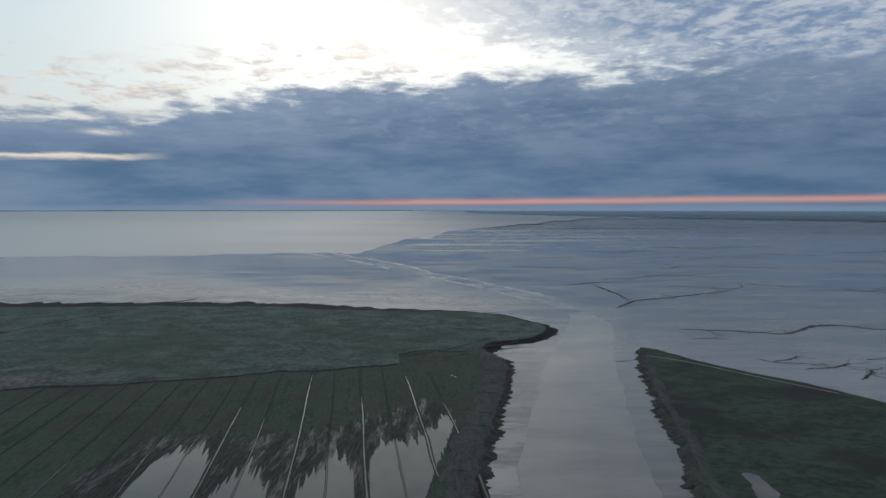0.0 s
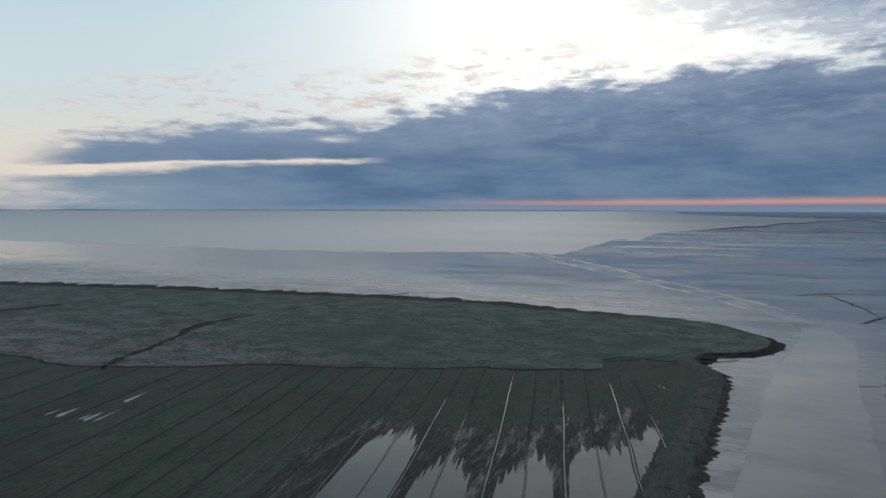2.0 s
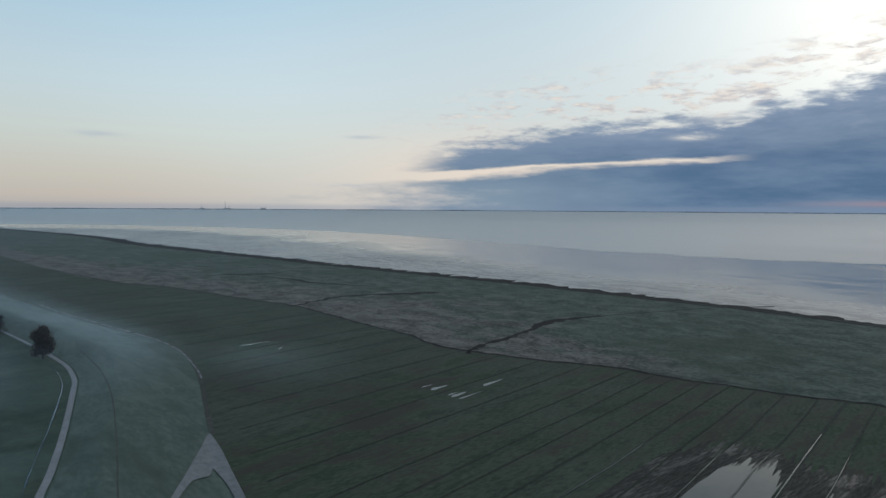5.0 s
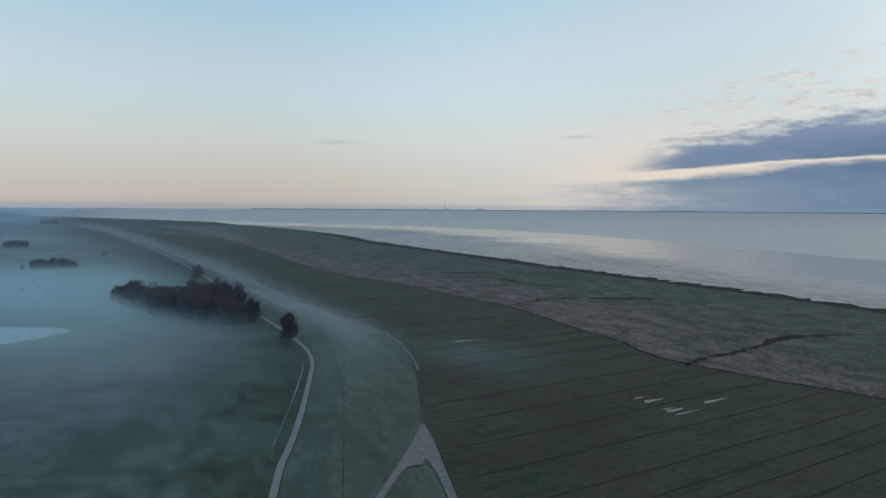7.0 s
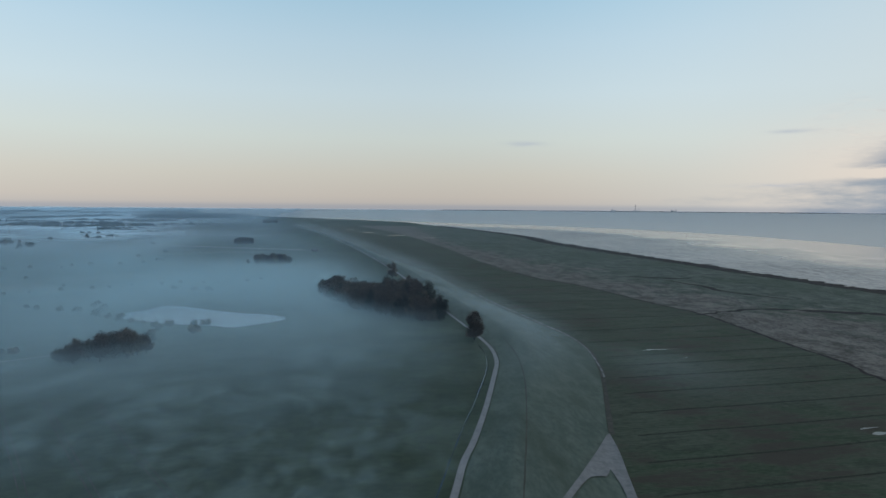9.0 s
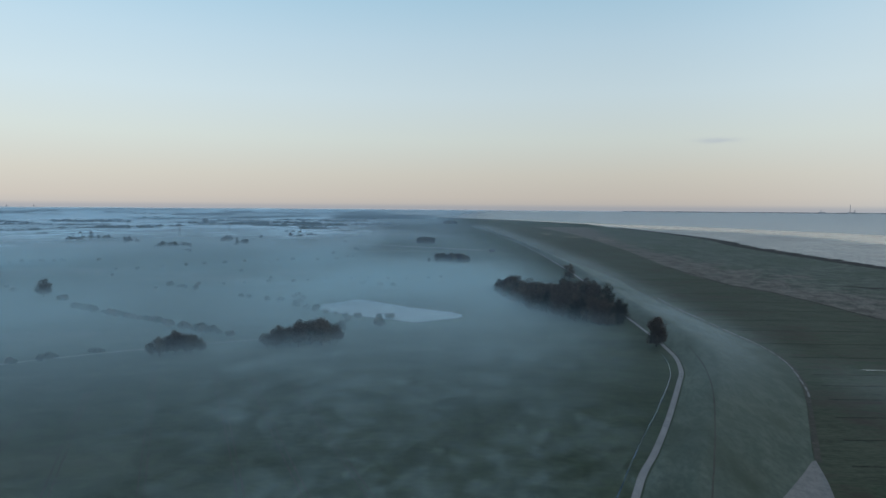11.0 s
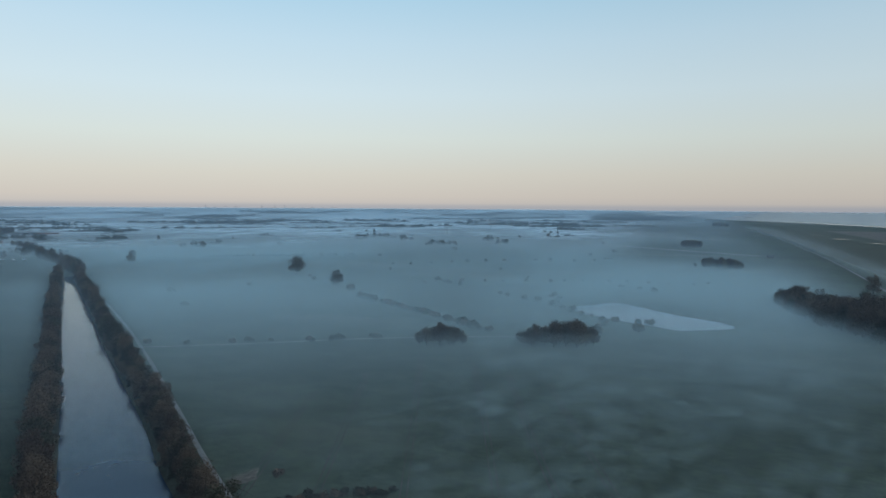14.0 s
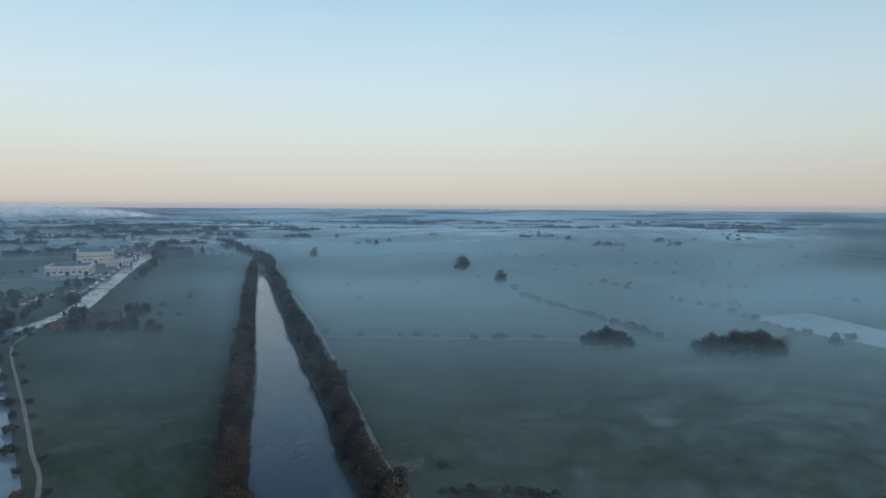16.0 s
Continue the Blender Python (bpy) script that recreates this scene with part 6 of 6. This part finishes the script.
drop_models(CANAL_TREES + WOOD_TREES + BARE + CLUMP + BUSH)


# ---------------------------------------------------------------- buildings, boats, cars
CREAM = surface("cream_cladding", (0.62, 0.60, 0.55), (0.74, 0.72, 0.67), 0.1, 1.5, 0.6, 0.1, 0.01, vary=0.05)
BRICK = surface("dark_brick", (0.12, 0.075, 0.062), (0.19, 0.12, 0.10), 0.6, 5.0, 0.9, 0.3, 0.02, vary=0.25)
PLASTER = surface("white_plaster", (0.55, 0.54, 0.52), (0.72, 0.71, 0.69), 0.4, 4.0, 0.85, 0.1, 0.01, vary=0.15)
TILE = surface("red_roof_tile", (0.085, 0.052, 0.047), (0.13, 0.075, 0.066), 0.5, 5.0, 0.8, 0.4, 0.03, vary=0.3)
SLATE = surface("grey_roof", (0.05, 0.055, 0.065), (0.10, 0.105, 0.115), 0.5, 4.0, 0.6, 0.3, 0.02, vary=0.2)
ROOF_FELT = surface("flat_roof", (0.33, 0.36, 0.40), (0.45, 0.48, 0.52), 0.1, 1.0, 0.7, 0.2, 0.02)
SOLAR = surface("solar_glass", (0.012, 0.025, 0.07), (0.02, 0.04, 0.10), 0.3, 2.0, 0.25, 0.0, gloss=0.5)
GLASS = surface("window_glass", (0.015, 0.02, 0.025), (0.03, 0.035, 0.045), 0.5, 2.0, 0.15, 0.0, gloss=0.5)
DARK = surface("dark_door", (0.02, 0.025, 0.035), (0.04, 0.045, 0.055), 0.5, 3.0, 0.5, 0.0)
WHITE = surface("white_paint", (0.68, 0.69, 0.70), (0.78, 0.78, 0.78), 0.8, 6.0, 0.35, 0.0, gloss=0.5)
BLUE = surface("blue_paint", (0.04, 0.07, 0.14), (0.06, 0.10, 0.19), 0.8, 6.0, 0.35, 0.0, gloss=0.5)
RUBBER = surface("rubber", (0.015, 0.015, 0.015), (0.03, 0.03, 0.03), 2.0, 8.0, 0.9, 0.0)
STEEL = surface("grey_steel", (0.30, 0.31, 0.32), (0.42, 0.43, 0.44), 0.3, 2.0, 0.55, 0.0, gloss=0.4)
YARD = surface("yard_paving", (0.12, 0.125, 0.13), (0.20, 0.20, 0.205), 0.1, 1.5, 0.85, 0.2, 0.02)


def box(x0, x1, y0, y1, z0, z1, bevel=0.0):
    bm = bmesh.new()
    bmesh.ops.create_cube(bm, size=1.0)
    for v in bm.verts:
        v.co = ((x0 + x1) / 2 + v.co.x * (x1 - x0), (y0 + y1) / 2 + v.co.y * (y1 - y0), (z0 + z1) / 2 + v.co.z * (z1 - z0))
    if bevel:
        bmesh.ops.bevel(bm, geom=bm.edges[:], offset=bevel, segments=1, affect="EDGES")
    return bm


def facing(ob, x, y, degrees):
    ob.matrix_basis = pose(x, y, lift_at(x, y), 0, 0, degrees)
    return ob


def make_house(w, d, eave, ridge, wall, roof, label):
    """A gabled house: wall body with gables, overhanging roof, chimney, door, windows."""
    root = tagged(new("house"), label, "house")
    bm = bmesh.new()
    pts = [(-w / 2, 0), (w / 2, 0), (w / 2, eave), (0, ridge), (-w / 2, eave)]
    a = [bm.verts.new((x, -d / 2, z)) for x, z in pts]
    b = [bm.verts.new((x, d / 2, z)) for x, z in pts]
    bm.faces.new(a), bm.faces.new(b[::-1])
    for i in range(5):
        j = (i + 1) % 5
        bm.faces.new((a[i], b[i], b[j], a[j]))
    part("wall", bm, wall, root)
    bm = bmesh.new()
    o, t = 0.5, 0.22
    k = (ridge - eave) / (w / 2)
    prof = [(-w / 2 - o, eave - o * k + 0.05), (0, ridge + 0.05), (w / 2 + o, eave - o * k + 0.05), (w / 2 + o, eave - o * k + 0.05 + t), (0, ridge + 0.05 + t), (-w / 2 - o, eave - o * k + 0.05 + t)]
    a = [bm.verts.new((x, -d / 2 - o, z)) for x, z in prof]
    b = [bm.verts.new((x, d / 2 + o, z)) for x, z in prof]
    bm.faces.new((a[0], a[1], a[4], a[5])), bm.faces.new((a[1], a[2], a[3], a[4]))
    bm.faces.new((b[5], b[4], b[1], b[0])), bm.faces.new((b[4], b[3], b[2], b[1]))
    for i in range(6):
        j = (i + 1) % 6
        bm.faces.new((a[i], b[i], b[j], a[j]))
    roof_ob = part("roof", bm, roof, root)
    part("chimney", box(w * 0.12, w * 0.12 + 0.8, -0.4, 0.4, ridge - 1.2, ridge + 1.0), BRICK, roof_ob)
    n = max(int(d / 2.8), 2)
    for s in (-1, 1):
        for i in range(n):
            y = -d / 2 + d * (i + 0.5) / n
            win = part("window", box(s * w / 2 - 0.04, s * w / 2 + 0.05, y - 0.55, y + 0.55, 0.9, 2.2), GLASS, root)
            part("window_frame", box(s * w / 2 - 0.02, s * w / 2 + 0.09, y - 0.7, y + 0.7, 0.75, 0.9), WHITE, win)
        for y in (-d * 0.22, d * 0.22):
            part("window", box(y - 0.5, y + 0.5, s * d / 2 - 0.04, s * d / 2 + 0.05, eave * 0.35, eave * 0.35 + 1.2), GLASS, root)
    part("door", box(-0.5, 0.5, -d / 2 - 0.06, -d / 2 + 0.04, 0, 2.05), DARK, root)
    return root


def make_hall(w, d, h, label, bays, panels):
    """A flat-roofed works hall: cladding, parapet, roof, solar rows, gates and windows."""
    root = tagged(new("factory_hall"), label, "factory hall")
    part("wall", box(-w / 2, w / 2, -d / 2, d / 2, 0, h, 0.08), CREAM, root)
    for x0, x1, y0, y1 in ((-w / 2 - 0.1, w / 2 + 0.1, -d / 2 - 0.1, -d / 2 + 0.35), (-w / 2 - 0.1, w / 2 + 0.1, d / 2 - 0.35, d / 2 + 0.1), (-w / 2 - 0.1, -w / 2 + 0.35, -d / 2 + 0.36, d / 2 - 0.36), (w / 2 - 0.35, w / 2 + 0.1, -d / 2 + 0.36, d / 2 - 0.36)):
        part("parapet", box(x0, x1, y0, y1, h - 0.15, h + 0.55), WHITE, root)
    part("roof", box(-w / 2 + 0.36, w / 2 - 0.36, -d / 2 + 0.36, d / 2 - 0.36, h + 0.005, h + 0.12), ROOF_FELT, root)
    for i in range(panels):
        y = -d / 2 + 2.5 + (d - 5) * i / max(panels - 1, 1)
        bm = box(-w / 2 + 2, w / 2 - 2, y - 0.8, y + 0.8, h + 0.5, h + 0.58)
        bmesh.ops.rotate(bm, verts=bm.verts[:], cent=(0, y, h + 0.5), matrix=Matrix.Rotation(radians(14), 3, "X"))
        part("solar_row", bm, SOLAR, root)
    for i in range(bays):
        x = -w / 2 + w * (i + 0.5) / bays
        if i % 3 == 0:
            part("gate", box(x - 1.9, x + 1.9, -d / 2 - 0.08, -d / 2 + 0.05, 0, 4.0), DARK, root)
        else:
            win = part("window", box(x - 1.5, x + 1.5, -d / 2 - 0.08, -d / 2 + 0.05, h * 0.32, h * 0.32 + 1.3), GLASS, root)
            part("window_sill", box(x - 1.6, x + 1.6, -d / 2 - 0.16, -d / 2 + 0.02, h * 0.32 - 0.14, h * 0.32), STEEL, win)
    for i in range(max(bays // 2, 2)):
        y = -d / 2 + d * (i + 0.5) / max(bays // 2, 2)
        part("window", box(w / 2 - 0.05, w / 2 + 0.08, y - 0.7, y + 0.7, h * 0.2, h * 0.78), GLASS, root)
    part("wall_band", box(-w / 2 - 0.05, w / 2 + 0.05, -d / 2 - 0.05, -d / 2 + 0.02, h * 0.62, h * 0.70), STEEL, root)
    return root


def make_car(paint, label):
    root = tagged(new("car"), label, "car")
    bm = bmesh.new()
    prof = [(-2.2, 0.35), (2.2, 0.35), (2.25, 0.8), (1.3, 0.95), (0.6, 1.45), (-1.4, 1.5), (-2.15, 1.0)]
    a, b = [bm.verts.new((x, -0.85, z)) for x, z in prof], [bm.verts.new((x, 0.85, z)) for x, z in prof]
    bm.faces.new(a), bm.faces.new(b[::-1])
    for i in range(7):
        j = (i + 1) % 7
        bm.faces.new((a[j], a[i], b[i], b[j]))
    bmesh.ops.bevel(bm, geom=bm.edges[:], offset=0.07, segments=1, affect="EDGES")
    part("body", bm, paint, root)
    for s in (-1, 1):
        part("side_window", box(-1.2, 0.6, s * 0.84 - 0.03, s * 0.84 + 0.03, 0.98, 1.36), GLASS, root)
        for x in (-1.35, 1.35):
            bm = bmesh.new()
            bmesh.ops.create_cone(bm, cap_ends=True, segments=10, radius1=0.33, radius2=0.33, depth=0.22, matrix=pose(x, s * 0.8, 0.33, 90))
            part("wheel", bm, RUBBER, root)
    return root


def make_boat(length, hull, label):
    root = tagged(new("boat"), label, "boat")
    bm = bmesh.new()
    rings = []
    for x, half, low in ((-0.5, 0.75, 0.0), (-0.2, 1.0, -0.1), (0.2, 0.9, -0.1), (0.42, 0.45, 0.0), (0.5, 0.05, 0.2)):
        rings.append([bm.verts.new((x * length, half * length * 0.16 * k, z)) for k, z in ((-1, 1.0 + 0.4 * max(x, 0)), (-0.6, low), (0.6, low), (1, 1.0 + 0.4 * max(x, 0)))])
    for p, q in zip(rings, rings[1:]):
        for i in range(4):
            j = (i + 1) % 4
            bm.faces.new((p[i], q[i], q[j], p[j]))
    bm.faces.new(rings[0]), bm.faces.new(rings[-1][::-1])
    part("hull", bm, hull, root)
    cabin = part("cabin", box(-0.3 * length, 0.08 * length, -0.09 * length, 0.09 * length, 0.95, 2.3, 0.12), WHITE, root)
    part("cabin_window", box(-0.25 * length, 0.04 * length, -0.093 * length, 0.093 * length, 1.6, 2.05), GLASS, cabin)
    bm = bmesh.new()
    bmesh.ops.create_cone(bm, cap_ends=True, segments=6, radius1=0.07, radius2=0.03, depth=length * 0.5, matrix=Matrix.Translation((0.1 * length, 0, 1.0 + length * 0.25)))
    part("mast", bm, STEEL, root)
    return root


# works halls beside the river
facing(make_hall(38, 38, 8.8, "long cream works hall with solar rows", 7, 6), -177, -731, 157)
facing(make_hall(39, 62, 13.5, "tall cream works hall with flat roof", 7, 8), -238, -870, 165)
facing(make_hall(27, 16, 7.5, "small cream hall beside the quay", 4, 2), -243, -797, 220)
blotch("yard", [(-140, -712), (-160, -680), (-196, -672), (-232, -740), (-262, -790), (-285, -850), (-270, -890), (-240, -900), (-180, -860), (-150, -760)], 71, 1.5, 15, YARD, 0.06, "grey paved works yard", "yard")
tagged(strip("road", *sides(glide([(-60, -700), (-120, -705), (-165, -676), (-190, -655), (-160, -600), (-140, -560)], 6.0), 5.0, 0.5, 9, 7), 0.09, ASPHALT), "pale works road to the quay", "road", kind="structure")

HOUSES = [make_house(8.5, 11, 3.2, 7.6, BRICK, TILE, "small brick house with red tiled roof"), make_house(8, 10, 3.0, 7.0, PLASTER, SLATE, "small white house with grey roof"),
          make_house(10, 16, 3.4, 8.6, BRICK, SLATE, "long brick house with dark roof"), make_house(7.5, 9, 2.8, 6.6, PLASTER, TILE, "small pale house with red tiled roof")]
farm = copy_thing(HOUSES[2], pose(-113, -398, 0, 0, 0, 62))
tagged(farm, "dark brick farmhouse among garden trees")
barn = copy_thing(HOUSES[2], pose(-94, -409, 0, 0, 0, 150))
barn.scale = (1.0, 0.8, 0.7)
tagged(barn, "low brick farm shed with dark roof")
rh = random.Random(12)
for x, y in ((-118, -553), (-131, -567), (-122, -524), (-106, -541), (-96, -527), (-140, -580), (-84, -560), (-112, -585), (-70, -545), (-60, -565), (-92, -600)):
    h = tagged(copy_thing(rh.choice(HOUSES), pose(x, y, 0, 0, 0, rh.uniform(0, 180))), group="houses by the harbour")
    h.scale = (0.6, 0.6, 0.62)
for i in range(26):
    az, r = rh.uniform(158.0, 168.0), rh.uniform(930, 1250)
    x, y = at_sight(az, r)
    tagged(copy_thing(rh.choice(HOUSES), pose(x, y, 0, 0, 0, rh.uniform(0, 180))), group="houses of the near town")
for i in range(70):
    az, r = rh.uniform(154, 173), rh.uniform(1250, 2400)
    x, y = at_sight(az, r)
    c = copy_thing(rh.choice(HOUSES), pose(x, y, 0, 0, 0, rh.uniform(0, 180)))
    tagged(c, group="houses of the far town")
for az, r, s in ((158.2, 1660, 1), (153.5, 1640, 1), (154.6, 1660, 0)):
    x, y = at_sight(az, r)
    h = copy_thing(HOUSES[0 if s else 1], pose(x, y, 0, 0, 0, math.degrees(math.atan2(y, x))))
    h.scale = (1.6, 4.0, 1.2)
    tagged(h, "long low brick shed at the town edge", group="long sheds")
x, y = at_sight(84.0, 1040)
facing(tagged(copy_thing(HOUSES[2], pose(0, 0, 0)), "lone dark farmhouse behind the dike"), -1032, -90, 20).scale = (0.55, 0.55, 0.5)
drop_models(HOUSES)

CARS = [make_car(WHITE, "white parked car on the gravel"), make_car(DARK, "dark parked car on the paving"), make_car(STEEL, "silver parked car on the paving")]
van = copy_thing(CARS[0], pose(-85, -417, 0.1, 0, 0, 35))
van.scale = (1.15, 1.1, 1.25)
tagged(van, "white van parked at the end of the footpath", "van")
for i in range(16):
    s = i / 15
    tagged(copy_thing(rh.choice(CARS), pose(-150 - 62 * s + rh.uniform(-3, 3), -668 - 10 * s + rh.uniform(-4, 4) - 40 * s * s, 0.1, 0, 0, rh.uniform(0, 360))), group="cars parked at the works")
for i in range(14):
    x, y = at_sight(rh.uniform(158.5, 163), rh.uniform(900, 1010))
    tagged(copy_thing(rh.choice(CARS), pose(x, y, 0.1, 0, 0, rh.uniform(0, 360))), group="cars at the far quay")
for x, y in ((-397, -905), (-404, -890), (-412, -880)):
    tagged(copy_thing(CARS[0], pose(x, y, 0.1, 0, 0, rh.uniform(0, 360))), group="cars by the trees")
drop_models(CARS)
BOATS = [make_boat(11, WHITE, "white motor boat moored at the quay"), make_boat(14, BLUE, "blue-hulled boat moored at the quay")]
for s, off in ((0.60, 3), (0.63, 4), (0.655, 3), (0.69, 3.5), (0.72, 3), (0.76, 4), (0.80, 3), (0.84, 4), (0.87, 3), (0.90, 4), (0.93, 3), (0.96, 4)):
    line = even(RIV_L, 400)
    i = int(s * 399)
    d = line[i + 1] - line[i - 1]
    q = line[i] + np.array((d[1], -d[0])) / np.linalg.norm(d) * -off
    tagged(copy_thing(rh.choice(BOATS), pose(q[0], q[1], 0.05, 0, 0, math.degrees(math.atan2(d[1], d[0])))), group="boats along the quay")
drop_models(BOATS)


# ---------------------------------------------------------------- far works, pylons, wind turbines, steam
def make_stack(h, r, label):
    root = tagged(new("factory_chimney"), label, "chimney")
    bm = bmesh.new()
    bmesh.ops.create_cone(bm, cap_ends=True, segments=12, radius1=r, radius2=r * 0.7, depth=h, matrix=Matrix.Translation((0, 0, h / 2)))
    part("shaft", bm, STEEL, root)
    bm = bmesh.new()
    bmesh.ops.create_cone(bm, cap_ends=True, segments=12, radius1=r * 0.8, radius2=r * 0.8, depth=h * 0.03, matrix=Matrix.Translation((0, 0, h * 0.97)))
    part("rim", bm, SLATE, root)
    return root


def put_far(ob, az, r, turn=0.0):
    x, y = at_sight(az, r)
    ob.matrix_basis = pose(x, y, lift_at(x, y) - 1, 0, 0, turn)
    return ob


for az, h, r in ((69.1, 26, 1.8), (67.2, 56, 1.8), (66.9, 22, 2.0), (63.9, 17, 2.4), (64.3, 15, 2.4)):
    put_far(make_stack(h, r, "far grey chimney of a coastal works"), az, 4780)
for az, w, h in ((69.0, 34, 9), (67.1, 46, 8), (64.1, 30, 10), (66.0, 120, 5)):
    ob = make_hall(w, 40, h, "far grey works building on the shore", 4, 2)
    put_far(ob, az, 4790, az)


def make_turbine(h, turn):
    root = tagged(new("wind_turbine"), "far white wind turbine on the horizon", "wind turbine", "wind turbines on the horizon")
    bm = bmesh.new()
    bmesh.ops.create_cone(bm, cap_ends=True, segments=8, radius1=2.2, radius2=1.2, depth=h, matrix=Matrix.Translation((0, 0, h / 2)))
    part("tower", bm, STEEL, root)
    part("nacelle", box(-1.5, 1.5, -4, 3, h - 1.2, h + 1.8, 0.3), STEEL, root)
    for i in range(3):
        bm = box(-0.9, 0.9, -4.6, -4.3, 0, h * 0.55)
        bmesh.ops.rotate(bm, verts=bm.verts[:], cent=(0, 0, 0), matrix=Matrix.Rotation(radians(turn + 120 * i), 3, "Y"))
        bmesh.ops.translate(bm, verts=bm.verts[:], vec=(0, 0, h))
        part("blade", bm, STEEL, root)
    return root


rt = random.Random(4)
for az in (131.6, 132.4, 133.3, 134.1, 134.9, 135.6, 136.4, 137.5, 139.6, 140.4, 141.3, 142.0):
    put_far(make_turbine(rt.uniform(12, 17), rt.uniform(0, 120)), az, 4800, rt.uniform(60, 160))


def make_pylon(h):
    """A lattice mast with three cross arms."""
    root = tagged(new("power_pylon"), "far steel lattice power pylon in the mist", "pylon", "pylons in the mist")
    verts, faces = [], []
    for sx in (-1, 1):
        for sy in (-1, 1):
            tube(verts, faces, (sx * 3, sy * 3, 0), (sx * 0.5, sy * 0.5, h), 0.35, 0.25, 4)
    for i in range(8):
        z0, z1 = h * i / 8, h * (i + 1) / 8
        w0, w1 = 3 - 2.5 * i / 8, 3 - 2.5 * (i + 1) / 8
        tube(verts, faces, (-w0, -w0, z0), (w1, -w1, z1), 0.15, 0.15, 3), tube(verts, faces, (w0, w0, z0), (-w1, w1, z1), 0.15, 0.15, 3)
    mesh_object("mast", verts, faces, STEEL, root)
    for z in (0.7, 0.82, 0.94):
        verts, faces = [], []
        tube(verts, faces, (-7, 0, h * z), (7, 0, h * z), 0.25, 0.25, 4)
        mesh_object("cross_arm", verts, faces, STEEL, root)
    return root


for az, r in ((114.2, 1900), (117.6, 1700), (109.8, 2100), (121.5, 1550)):
    put_far(make_pylon(28), az, r, az)


def steam(name, points, width, seed, label):
    """Drifting steam: several upright ragged veils one behind the other."""
    for j in range(3):
        line = glide([(p[0] + 14 * j, p[1] + 18 * j, p[2]) for p in points], 20.0)
        verts, faces, amount = [], [], []
        m = 8
        for i, q in enumerate(line):
            s = i / (len(line) - 1)
            w = width * (0.2 + 0.8 * (1 - s)) * (1 + 0.55 * noise.noise(Vector((i * 0.23, j * 3.1, seed))) + 0.25 * noise.noise(Vector((i * 0.8, j * 3.1, seed))))
            for k in range(m + 1):
                v = k / m * 2 - 1
                verts.append((q[0], q[1], q[2] + v * w * 0.5 + lift_at(q[0], q[1])))
                amount.append((1 - v * v) * min(1, (1 - s) * 12 + 0.0) * min(1, s * 4 + 0.1))
            if i:
                for k in range(m):
                    a = i * (m + 1) + k
                    faces.append((a - m - 1, a - m, a + 1, a))
        ob = mesh_object(name, verts, faces, mist_material("steam", seed + j, 0.9, 0.34, (0.9, 0.95, 0.98), size=0.8), smooth=True)
        ob.data.attributes.new("mist_amount", "FLOAT", "POINT").data.foreach_set("value", amount)
        tagged(ob, label, "steam", kind="stuff")


def far_point(az, r, z):
    x, y = at_sight(az, r)
    return (x, y, z)


steam("steam_plume", [far_point(178, 2500, 50), far_point(172, 2550, 50), far_point(167, 2600, 48), far_point(163, 2650, 40), far_point(159.6, 2700, 26)], 80, 20, "long white steam plume drifting over the town")
put_far(make_stack(36, 3.0, "grey chimney standing under the steam"), 161.2, 2600)


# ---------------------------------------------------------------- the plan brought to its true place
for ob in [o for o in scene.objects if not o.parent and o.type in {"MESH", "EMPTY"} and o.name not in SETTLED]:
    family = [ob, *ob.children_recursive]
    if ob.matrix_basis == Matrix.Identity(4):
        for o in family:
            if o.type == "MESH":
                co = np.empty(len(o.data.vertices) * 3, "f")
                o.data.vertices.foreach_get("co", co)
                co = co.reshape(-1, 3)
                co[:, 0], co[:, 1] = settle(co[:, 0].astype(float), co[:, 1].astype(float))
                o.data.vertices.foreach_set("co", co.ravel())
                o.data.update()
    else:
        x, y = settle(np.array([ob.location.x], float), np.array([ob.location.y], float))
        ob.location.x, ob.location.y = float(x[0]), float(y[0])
